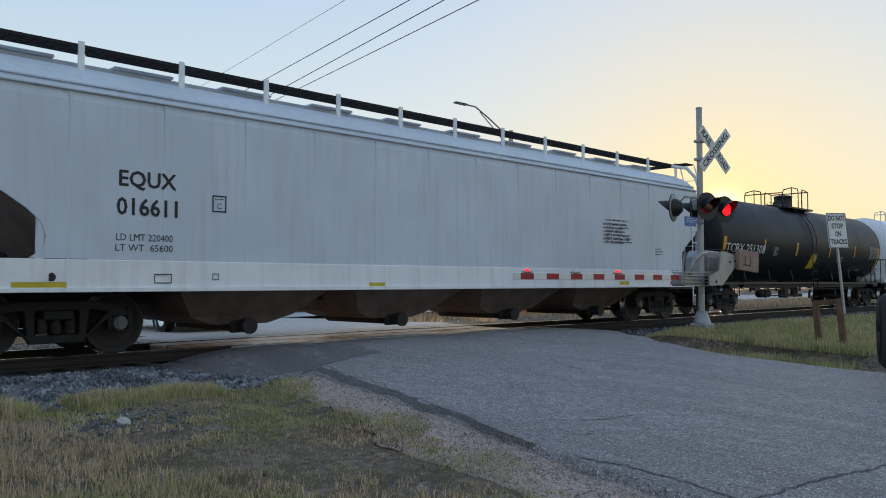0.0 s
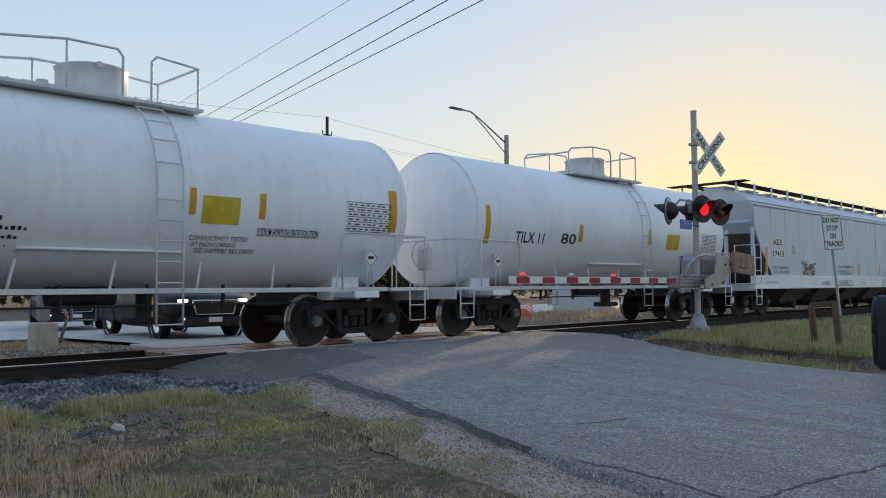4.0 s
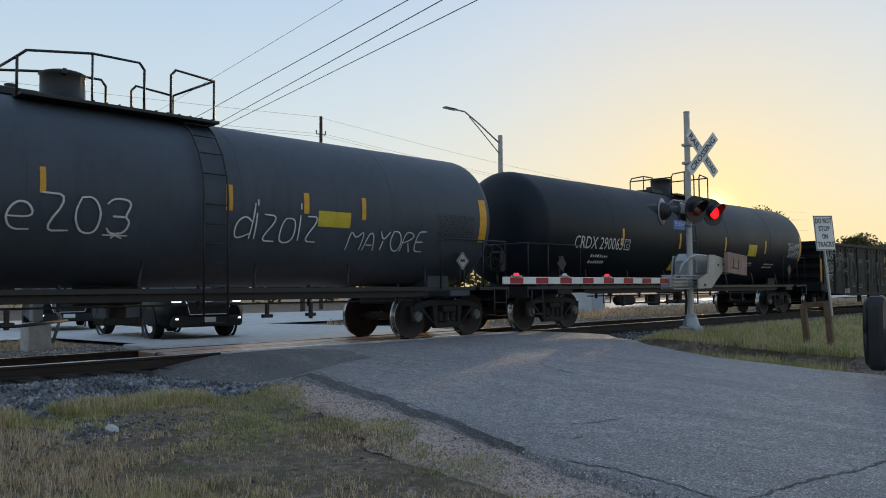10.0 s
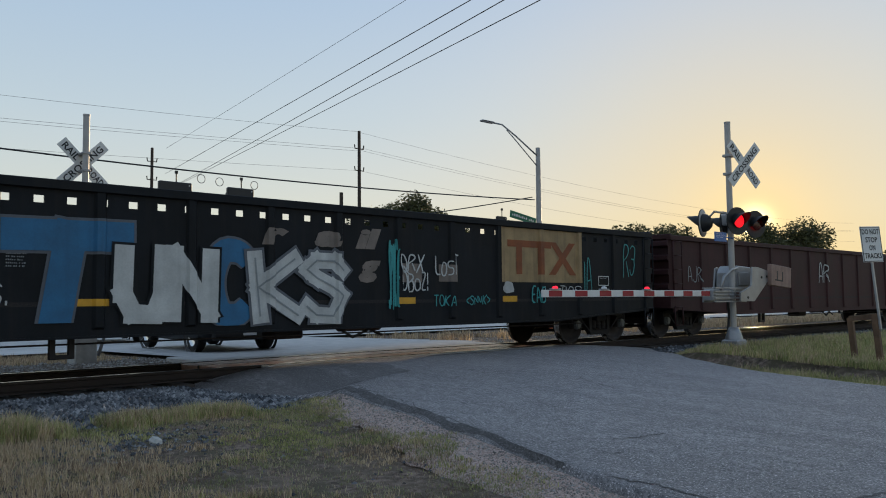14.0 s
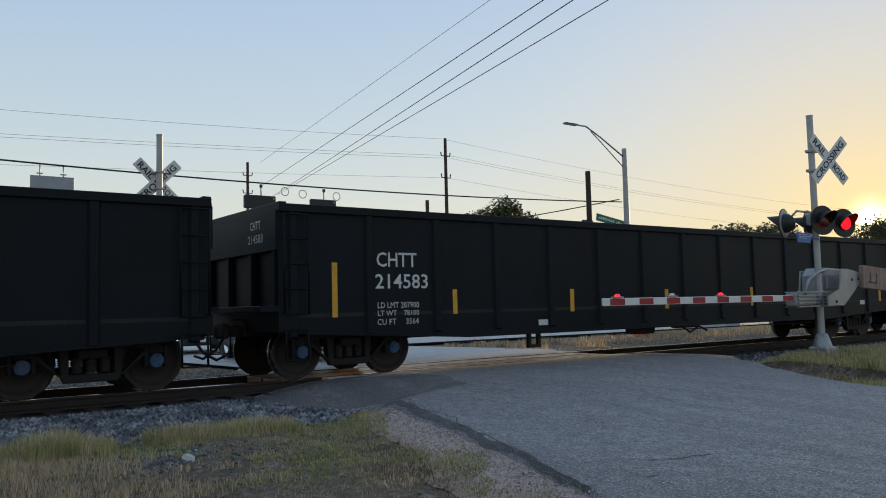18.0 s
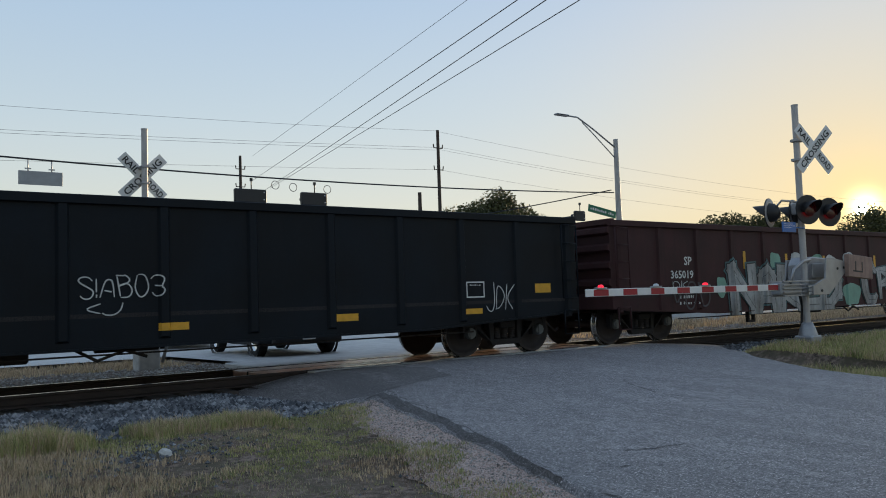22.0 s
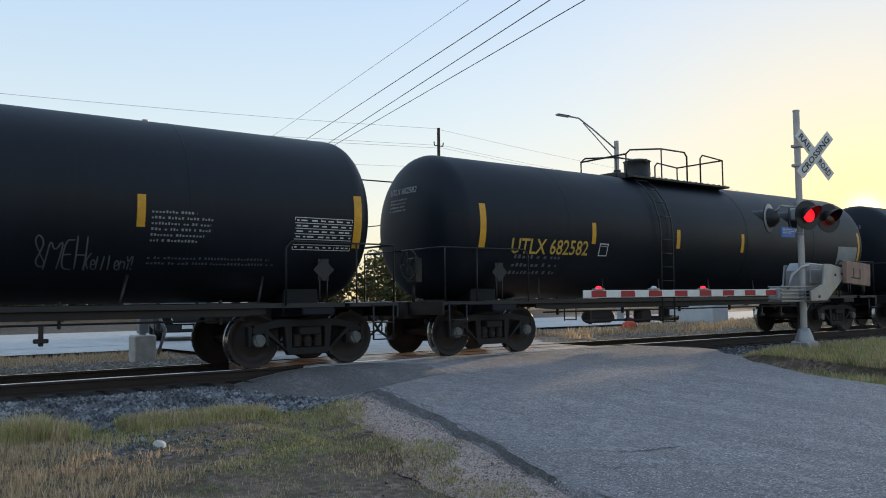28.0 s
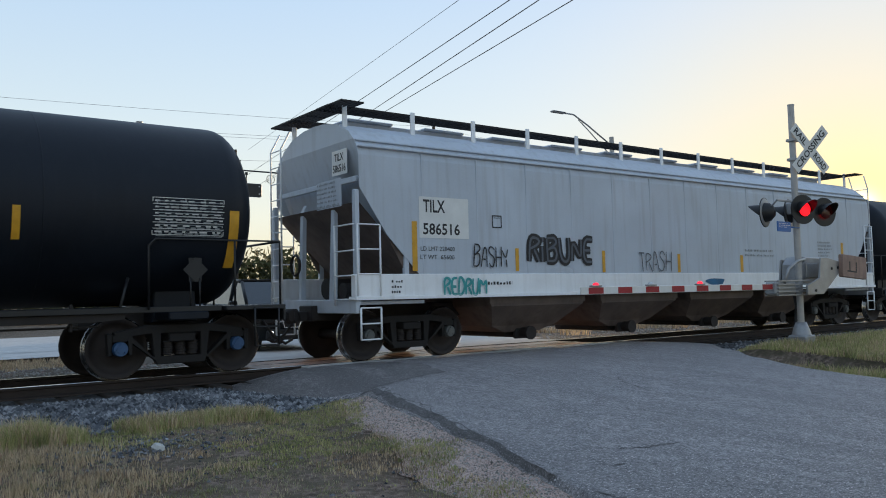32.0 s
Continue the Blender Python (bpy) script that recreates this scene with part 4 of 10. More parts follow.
    def brake_wheel(k):
        x = -half + 0.25
        k.tube([(x, -0.62 + 0.28 * math.cos(0.3927 * i), 1.75 + 0.28 * math.sin(0.3927 * i)) for i in range(17)], 0.016)
        for i in range(5):
            k.tube([(x, -0.62, 1.75), (x, -0.62 + 0.27 * math.cos(1.2566 * i), 1.75 + 0.27 * math.sin(1.2566 * i))], 0.011)
    bw = part("brake_wheel", shared(("brake_wheel", tc), fit, brake_wheel), None, car)
    part("gear_box", shared(("brake_box", tc), fit, lambda k: (k.box(-half + 0.27, -half + 0.45, -0.78, -0.46, 1.4, 1.88, 0.03), k.tube([(-half + 0.35, -0.62, 1.42), (-half + 0.35, -0.62, 1.04)], 0.03))), None, bw)
    for s in (-1, 1):
        def saddle(k, s=s):
            x = s * tc / 2
            k.prism([(x - 0.35, 0.82), (x + 0.35, 0.82), (x + 0.3, 1.5), (x - 0.3, 1.5)], -0.75, 0.75, 0.02)
            k.box(x - 0.3, x + 0.3, -1.4, 1.4, 0.86, 0.98, 0.02)
        part("saddle", shared(("saddle", tc, s), mat, saddle), None, car)
        # end platform with its rail and steps
        def platform(k, s=s):
            x0, x1 = sorted((s * (tc / 2 + 0.55), s * (half - 0.42)))
            k.box(x0, x1, -1.45, 1.45, 0.98, 1.05, 0.012)
            k.box(*sorted((s * (half - 0.46), s * (half - 0.42))), -1.45, 1.45, 0.8, 1.05, 0.008)
        part("end_platform", shared(("end_platform", tc, s), fit, platform), None, car)
        def rail(k, s=s):
            xo, xi = s * (half - 0.5), s * (tc / 2 - 0.6)
            y, zt = -1.42, 2.05
            k.tube([(xi, y, 1.02), (xi, y, zt - 0.1), (xi + s * 0.1, y, zt), (xo, y, zt), (xo, y, 1.02)], 0.019)
            k.tube([(xo - s * 0.75, y, 1.02), (xo - s * 0.75, y, zt)], 0.017)
            k.tube([(xo, y, zt), (xo, 0, zt)], 0.019)
        def steps(k, s=s):
            rungs(k, s * (half - 0.55), s * (half - 0.95), -1.47, 0.42, 1.0, 3, 0.013)
        for r in (0, 180):
            part("end_handrail", shared(("end_handrail", tc, s), fit, rail), None, car, at=pose(0, 0, 0, 0, 0, r))
            part("sill_step", shared(("sill_step", tc, s), fit, steps), None, car, at=pose(0, 0, 0, 0, 0, r))
    def sides(k):
        k.box(-tc / 2 - 0.5, tc / 2 + 0.5, -1.38, -1.325, 0.98, 1.06, 0.006)
    for r in (0, 180):
        part("running_rail", shared(("running_rail", tc), fit, sides), None, car, at=pose(0, 0, 0, 0, 0, r))
    for i in range(14):
        x = -tc / 2 + tc * (i % 7 + 0.5) / 7
        part("rail_strut", shared(("rail_strut", zc, R), fit, lambda k: k.tube([(0, -1.35, 1.05), (0.15, -1.19, zc - R * 0.72)], 0.022)), None, car, at=pose(x, 0, 0, 0, 0, 180 if i > 6 else 0))
    # brake gear, bottom outlet and piping below
    def under(k):
        k.tube([(-tc / 2 + 1.2, -0.5, 1.0), (tc / 2 - 1.2, -0.5, 1.0)], 0.03)
        k.tube([(-tc / 2 + 1.2, 0.3, 1.03), (tc / 2 - 1.2, 0.3, 1.03)], 0.03)
        k.tube([(-tc / 2 + 1.2, -1.2, 0.8), (tc / 2 - 1.2, -1.2, 0.8)], 0.016)
        for i in range(6):
            x = -tc / 2 + 1.6 + (tc - 3.2) * i / 5
            k.box(x - 0.02, x + 0.02, -1.24, -1.18, 0.74, 1.12, 0.006)
        k.cyl((-0.5, -0.3, 0.95), (0.5, -0.3, 0.95), 0.15, 12)
        k.cyl((dome_x + 0.9, 0, 0.5), (dome_x + 0.9, 0, 1.2), 0.14, 12)
        k.box(dome_x + 0.6, dome_x + 1.25, -0.2, 0.2, 0.48, 0.6, 0.02)
    part("brake_gear", shared(("brake_gear", tc, dome_x), M_UNDER, under), None, car)
    if not jacket:
        # deep side channel under the walkway, with hangers, pipes and a reservoir below it
        def channel(k):
            k.prism([(-tc / 2 + 0.9, 0.89), (-tc / 2 + 1.3, 0.86), (tc / 2 - 1.3, 0.86), (tc / 2 - 0.9, 0.89), (tc / 2 - 0.9, 0.975), (-tc / 2 + 0.9, 0.975)], -1.32, -1.27, 0.006)
        for r in (0, 180):
            part("side_channel", shared(("side_channel", tc), M_UNDER, channel), None, car, at=pose(0, 0, 0, 0, 0, r))
        for x, n in ((-2.9, 0), (-1.75, 1), (2.3, 0), (3.2, 1), (-4.1, 1)):
            part("pipe_hanger", shared(("pipe_hanger", n), M_UNDER, lambda k: (k.box(-0.03, 0.03, -1.3, -1.24, 0.52 if n else 0.6, 0.8, 0.008), k.box(-0.09, 0.09, -1.32, -1.22, 0.56, 0.62, 0.01))), None, car, at=pose(x, 0, 0))
        part("brake_rod", shared("brake_rod", M_UNDER, lambda k: k.tube([(-4.3, -1.27, 0.6), (-1.6, -1.27, 0.57), (-0.9, -1.1, 0.62)], 0.024)), None, car)
        part("air_reservoir", shared("air_reservoir", M_UNDER, lambda k: k.lathe([(-3.9, 0.001), (-3.88, 0.1), (-3.8, 0.14), (-3.1, 0.14), (-3.02, 0.1), (-3.0, 0.001)], "x", 14, (0, -0.9, 0.66))), None, car)
        part("control_valve", shared("control_valve", M_UNDER, lambda k: (k.box(-2.35, -2.0, -1.2, -0.95, 0.5, 0.8, 0.03), k.box(-2.42, -1.93, -1.16, -1.0, 0.6, 0.72, 0.03))), None, car)
    # top: manway housing, platform, rails
    top = zc + R
    def dome(k):
        r = housing
        k.lathe([(top - 0.12, r + 0.03), (top + 0.06, r + 0.03), (top + 0.07, r), (top + 0.44, r), (top + 0.47, r + 0.025), (top + 0.5, r - 0.03), (top + 0.53, r * 0.6), (top + 0.53, 0.001)], "z", 24, (dome_x, 0, 0))
        k.box(dome_x - 0.15, dome_x - 0.08, -r - 0.07, -r, top + 0.4, top + 0.49, 0.01)
    part("manway_housing", shared(("dome", top, dome_x, housing), fit, dome), None, car)
    def plat(k):
        y = -0.62
        k.box(-rail_w, rail_w, y - 0.3, y + 0.3, top - 0.12, top - 0.07, 0.006)
    for r in (0, 180):
        deck = part("top_platform", shared(("plat", top, rail_w), fit, plat), None, car, at=pose(rail_x, 0, 0, 0, 0, r))
        for i in range(16):
            part("slat", shared(("platform_slat", top), fit, lambda k: k.box(-0.012, 0.012, -0.9, -0.34, top - 0.075, top - 0.05)), None, deck, at=pose((-1.85 + 0.24 * i) * rail_w / 1.9, 0, 0))
    def valve(k):
        k.box(dome_x - 1.1, dome_x - 0.45, -0.3, 0.3, top - 0.02, top + 0.1, 0.02)
        k.cyl((dome_x - 0.75, 0, top + 0.1), (dome_x - 0.75, 0, top + 0.2), 0.09, 10)
    part("valve_box", shared(("valve", top, dome_x), fit, valve), None, car)
    part("vent_valve", shared(("vent", top, dome_x), fit, lambda k: k.cyl((dome_x + 0.8, 0.1, top - 0.05), (dome_x + 0.8, 0.1, top + 0.14), 0.08, 10)), None, car)
    zt, g = top + rail_h, rail_w / 1.9
    def hoop_front(k):
        y = side * 0.72
        k.tube([(-1.9 * g, 0, zt - 0.25), (-1.9 * g, y, zt - 0.25), (-1.75 * g, y, zt - 0.14), (-0.6 * g, y, zt), (0.3 * g, y, zt), (0.4 * g, y, zt - 0.1), (0.4 * g, y, top - 0.12)], 0.022)
        k.tube([(-1.9 * g, y, top - 0.12), (-1.9 * g, y, zt - 0.25)], 0.02)
        k.tube([(-0.6 * g, y, top - 0.1), (-0.6 * g, y, zt)], 0.018)
    def hoop_rear(k):
        y = side * 0.72
        k.tube([(0.95 * g, y, top - 0.12), (0.95 * g, y, zt - 0.1), (1.05 * g, y, zt), (1.9 * g, y, zt - 0.06), (1.9 * g, 0, zt - 0.06)], 0.022)
        k.tube([(1.9 * g, y, top - 0.12), (1.9 * g, y, zt - 0.06)], 0.02)
    for side in (-1, 1):
        for which, hoop in enumerate((hoop_front, hoop_rear)):
            part("top_railing", shared(("toprail", top, rail_w, rail_h, side, which), fit, hoop), None, car, at=pose(rail_x, 0, 0))
    lx = (dome_x + 0.55 if jacket else dome_x - 0.9) if ladder_x is None else ladder_x
    def ladder(k):
        for s in (side,):
            arc = [(lx, s * (R + 0.09) * math.cos(a), zc + (R + 0.09) * math.sin(a)) for a in [radians(d) for d in (62, 45, 28, 12, 0)]]
            arc += [(lx, s * (R + 0.09), zc - 0.6), (lx, s * (R + 0.09), 0.5)]
            for d in (-0.21, 0.21):
                k.tube([(p[0] + d, p[1], p[2]) for p in arc], 0.018)
            for i in range(9):
                z = 0.52 + i * 0.31
                k.tube([(lx - 0.21, s * (R + 0.09), z), (lx + 0.21, s * (R + 0.09), z)], 0.013) if z < zc + 0.1 else None
            for a in (14, 28, 42, 56):
                a = radians(a)
                k.tube([(lx - 0.21, s * (R + 0.09) * math.cos(a), zc + (R + 0.09) * math.sin(a)), (lx + 0.21, s * (R + 0.09) * math.cos(a), zc + (R + 0.09) * math.sin(a))], 0.013)
    for side in (-1, 1):
        part("side_ladder", shared(("side_ladder", tc, R, zc, lx, side), fit, ladder), None, car)
    # reflective strips
    surf = ("round", R, zc, off - lt, hd)
    for x, z0, z1 in stripes:
        plate_on(car, surf, x - 0.06, x + 0.06, z0, z1, M_YELLOW, "reflective_strip", 0.01)
    couplers(car, half)
    truck(car, -tc / 2, cap, c)
    truck(car, tc / 2, cap, c)
    return car, surf


def hopper_car(sf, sr, label, round_end=False, bays=4, cap=M_CAP, low=0.92, ZS=1.37, skin=M_HOPPER):
    car, c, tc = make_car("covered_hopper_car", label, "hopper car", sf, sr)
    half = tc / 2 + 1.95
    e = half - 0.45                  # end of the side sill
    b = e - 0.12                     # end of the body at the eaves
    W, eave, roof = 1.6, 3.72, 4.28
    lean = 1.15 if round_end else 0.98   # slope of the end sheets
    # body: side sheets, sloped ends, roof
    def body(k):
        side = [(-W, ZS), (-W, 2.2), (-W, 3.0), (-W + 0.01, 3.55), (-W + 0.06, eave), (-W + 0.17, eave + 0.13)]
        roofp = [(-W + 0.17, eave + 0.13), (-1.25, 4.02), (-0.85, 4.2), (-0.4, roof), (0, roof + 0.02)]
        prof = side[:-1] + roofp
        full = prof + [(-y, z) for y, z in reversed(prof[:-1])]
        n = len(full)
        x_end = lambda z: b - max(0.0, (2.75 - z)) * lean
        pts = [(-x_end(z), y, z) for y, z in full] + [(x_end(z), y, z) for y, z in full]
        k.add(pts, [(i, i + 1, n + i + 1, n + i) for i in range(n - 1)])
        k.add(pts[:n], [tuple(range(n))])
        k.add(pts[n:], [tuple(range(n - 1, -1, -1))])
    part("body", shared(("hopper_body", tc, ZS), skin, body), None, car)
    def slope(k):
        x0, x1 = b + 0.004, b - (2.75 - ZS) * lean + 0.004
        k.add([(x0, -W + 0.02, 2.75), (x0, W - 0.02, 2.75), (x1, W - 0.02, ZS), (x1, -W + 0.02, ZS)], [(0, 1, 2, 3)])
        k.add([(x1 - 0.01, -W + 0.05, ZS + 0.02), (x1 - 0.01, W - 0.05, ZS + 0.02), (x1 - 0.4, 0.9, 1.0), (x1 - 0.4, -0.9, 1.0)], [(0, 1, 2, 3)])
    for r in (0, 180):
        part("slope_sheet", shared(("slope_sheet", tc, ZS), M_BROWNBAY, slope), None, car, "grimy brown slope sheet", pose(0, 0, 0, 0, 0, r))
    for z, yy in ((eave - 0.02, W - 0.02), (eave + 0.1, W - 0.12)):
        for r in (0, 180):
            part("eave_rib", shared(("eave_rib", tc, z), skin, lambda k: k.box(-b, b, -yy - 0.03, -yy + 0.03, z - 0.015, z + 0.015, 0.008)), None, car, at=pose(0, 0, 0, 0, 0, r))
    # upright seams of the side sheets
    for i in range(13):
        x = (-b + 1.3) + (2 * b - 2.6) * i / 12
        part("sheet_seam", shared(("sheet_seam", ZS), skin, lambda k: k.box(-0.012, 0.012, -W - 0.004, -W + 0.01, ZS, eave - 0.06)), None, car, at=pose(x, 0, 0))
    # side sill and end frames
    def sill(k):
        k.box(-e, e, -W - 0.02, -W + 0.12, low + 0.06, ZS, 0.012)
        k.box(-e, e, -W - 0.05, -W + 0.2, low, low + 0.065, 0.008)
    for r in (0, 180):
        part("side_sill", shared(("hopper_sill", tc, ZS), M_SILL, sill), None, car, at=pose(0, 0, 0, 0, 0, r))
    def gusset(k):
        """Side plate over the truck, cut away towards the end."""
        for s in (-1,):
            for q in (end,):
                if round_end:
                    ring = [(7.2, 1.38), (8.66, 1.38), (8.53, 1.47), (8.47, 1.57), (8.46, 1.69), (8.52, 1.86), (8.7, 2.03), (8.95, 2.2), (9.25, 2.38), (9.42, 2.6), (9.44, 2.74), (7.2, 2.74)]
                    k.prism([(q * x, z) for x, z in ring], *sorted((s * (W + 0.004), s * (W - 0.03))))
                else:
                    k.prism(sorted_ring([(q * (b - 1.3), ZS), (q * (b - 0.95), ZS + 0.02), (q * (b - 0.75), 2.2), (q * (b - 0.55), 2.22)]), *sorted((s * (W - 0.05), s * (W - 0.08))))
    for end in (-1, 1):
        for r in (0, 180):
            part("side_gusset", shared(("gusset", tc, ZS, round_end, end), skin if round_end else M_BROWNBAY, gusset), None, car, at=pose(0, 0, 0, 0, 0, r))
    def ends(k):
        for q in (1,):
            k.box(*sorted((q * (e - 0.02), q * (e - 0.1))), -W, W, 0.86, 1.1, 0.012)
            for y in (-W + 0.05, W - 0.05):
                k.box(*sorted((q * (e - 0.03), q * (e - 0.12))), y - 0.05, y + 0.05, 1.0, 2.95, 0.012)
                k.box(*sorted((q * (b - 0.9), q * (b - 1.0))), y - 0.04, y + 0.04, 1.3, 2.35, 0.012)
            for y in (-0.6, 0.6):
                k.prism(sorted_ring([(q * (b - 0.05), 2.75), (q * (b - 0.12), 2.9), (q * (e - 0.2), 1.05), (q * (e - 0.1), 1.05)]), y - 0.06, y + 0.06)
            k.box(*sorted((q * (e - 1.5), q * (e - 0.05))), -W + 0.1, W - 0.1, 1.0, 1.06, 0.01)
            k.box(*sorted((q * (b + 0.0), q * (b - 0.06))), -W + 0.1, W - 0.1, 3.1, 3.2, 0.01)
    for r in (0, 180):
        part("end_frame", shared(("hopper_end", tc, ZS), skin, ends), None, car, at=pose(0, 0, 0, 0, 0, r))
    def ladders(k):
        for q in (end,):
            for s in (-1,):
                y = s * (W + 0.03)
                rungs(k, q * (e - 0.05), q * (e - 0.5), y, 1.1, 2.9 if q > 0 else 2.36, 6 if q > 0 else 4, 0.013)
                rungs(k, q * (e - 0.1), q * (e - 0.5), y, 0.42, 0.95, 3, 0.014)
                x = q * (e + 0.02)
                if q < 0:
                    # corner rails that turn round the end
                    for z in (1.1, 1.5, 1.92, 2.36):
                        k.tube([(x, y, z), (x, s * (W - 0.62), z)], 0.013)
                    k.tube([(x, s * (W - 0.62), 1.0), (x, s * (W - 0.62), 2.38)], 0.018)
                    continue
                for d in (0.0, 0.45):
                    k.tube([(x, s * (W - 0.05 - d), 1.0), (x, s * (W - 0.05 - d), 4.05), (x - q * 0.2, s * (W - 0.05 - d), 4.42)], 0.018)
                for i in range(10):
                    z = 1.15 + 0.32 * i
                    k.tube([(x, s * (W - 0.05), z), (x, s * (W - 0.5), z)], 0.013)
    for end in (-1, 1):
        for r in (0, 180):
            part("ladder", shared(("hopper_ladder", tc, end), M_SILL, ladders), None, car, at=pose(0, 0, 0, 0, 0, r))
    if round_end:
        for r in (0, 180):
            part("corner_post", shared(("corner_post", tc), M_SILL, lambda k: k.tube([(e - 0.02, -W + 0.02, 1.0), (e - 0.02, -W + 0.02, 3.85), (e - 0.1, -W + 0.06, 4.1), (e - 0.35, -W + 0.2, 4.36), (e - 0.5, -1.0, 4.44)], 0.05, 8)), None, car, at=pose(0, 0, 0, 0, 0, r))
    # roof walk and hatches
    def walkway(k):
        z = roof + 0.24
        for s in (-1,):
            y0, y1 = sorted((s * 0.95, s * 0.5))
            for i in range(5):
                y = y0 + (y1 - y0) * i / 4
                k.box(-b - 0.2, b + 0.2, y - 0.012, y + 0.012, z - 0.035, z)
            n = int((2 * b + 0.4) / 0.16)
            for i in range(n):
                x = -b - 0.2 + 0.16 * i
                k.box(x - 0.01, x + 0.01, y0, y1, z - 0.03, z - 0.003)
        for i in range(6):
            k.box(b - 0.25 + 0.085 * i, b - 0.225 + 0.085 * i, -1.4, 1.4, z - 0.035, z - 0.004)
        for y in (-1.38, -0.7, 0.0, 0.7, 1.38):
            k.box(b - 0.25, b + 0.2, y - 0.012, y + 0.012, z - 0.034, z - 0.006)
    for r in (0, 180):
        part("roof_walkway", shared(("walkway", tc), M_TRUCK, walkway), None, car, at=pose(0, 0, 0, 0, 0, r))
    for i in range(26):
        x = -b + 0.1 + (2 * b - 0.2) * (i % 13) / 12
        part("walkway_bracket", shared("bracket", M_SILL, lambda k: k.box(-0.045, 0.045, -1.0, -0.96, roof - 0.16, roof + 0.28, 0.006)), None, car, at=pose(x, 0, 0, 0, 0, 180 if i > 12 else 0))
    part("hatch_coaming", shared(("coaming", tc), skin, lambda k: k.box(-b + 0.5, b - 0.5, -0.36, 0.36, roof, roof + 0.12, 0.02)), None, car)
    for i in range(10):
        x = -b + 1.0 + (2 * b - 2.0) * i / 9
        part("roof_hatch", shared("hatch", skin, lambda k: k.box(-0.5, 0.5, -0.42, 0.42, roof + 0.12, roof + 0.17, 0.02)), None, car, at=pose(x, 0, 0))
    # discharge bays
    span = tc - 2.6
    for i in range(bays):
        x = -span / 2 + span * (i + 0.5) / bays
        w = span / bays / 2 * 0.94
        def bay(k, w=w):
            for sc0, sc1, z0, z1 in ((0.9, 0.86, 1.1, 0.9), (0.86, 0.6, 0.9, 0.5), (0.6, 0.32, 0.5, 0.36)):
                pts = []
                for sc, z, yy in ((sc0, z0, 1.45), (sc1, z1, 1.45 if z1 > 0.8 else 0.75)):
                    yy = 1.45 if z > 0.8 else (1.0 if z > 0.4 else 0.9)
                    pts += [(-w * sc, -yy, z), (w * sc, -yy, z), (w * sc, yy, z), (-w * sc, yy, z)]
                k.add(pts, [(0, 1, 5, 4), (1, 2, 6, 5), (2, 3, 7, 6), (3, 0, 4, 7), (4, 5, 6, 7)])
            for s in (-1, 1):
                k.box(-w * 0.9, w * 0.9, *sorted((s * 1.47, s * 1.43)), 0.95, 1.1)
        ob = part("discharge_bay", shared(("bay", tc, bays), M_BROWNBAY, bay), None, car, at=pose(x, 0, 0))
        def outlet(k):
            k.box(-0.34, 0.34, -0.75, 0.75, 0.27, 0.4, 0.02)
            k.cyl((0, -1.15, 0.34), (0, 1.15, 0.34), 0.11, 14)
            k.cyl((0, -1.2, 0.34), (0, -1.15, 0.34), 0.14, 14)
            k.box(-0.2, 0.2, -0.95, -0.85, 0.22, 0.46, 0.02)
        part("outlet_gate", shared("outlet", M_UNDER, outlet), None, ob)
    part("centre_sill", shared(("csill", tc), M_UNDER, lambda k: k.box(-half + 0.35, half - 0.35, -0.25, 0.25, 0.72, 1.0, 0.02)), None, car)
    part("brake_cylinder", shared(("bcyl", tc), M_UNDER, lambda k: (k.cyl((-e + 0.5, 0.3, 1.3), (-e + 1.2, 0.3, 1.3), 0.2, 14), k.cyl((-e + 0.4, -0.5, 1.25), (-e + 1.3, -0.5, 1.25), 0.15, 12), k.lathe([(-e - 0.06, 0.18), (-e - 0.03, 0.21), (-e, 0.18)], "x", 18, (0, 0.5, 1.75)))), None, car)
    couplers(car, half)
    truck(car, -tc / 2, cap, c)
    truck(car, tc / 2, cap, c)
    return car, ("flat", -W, ZS, W + 0.02)


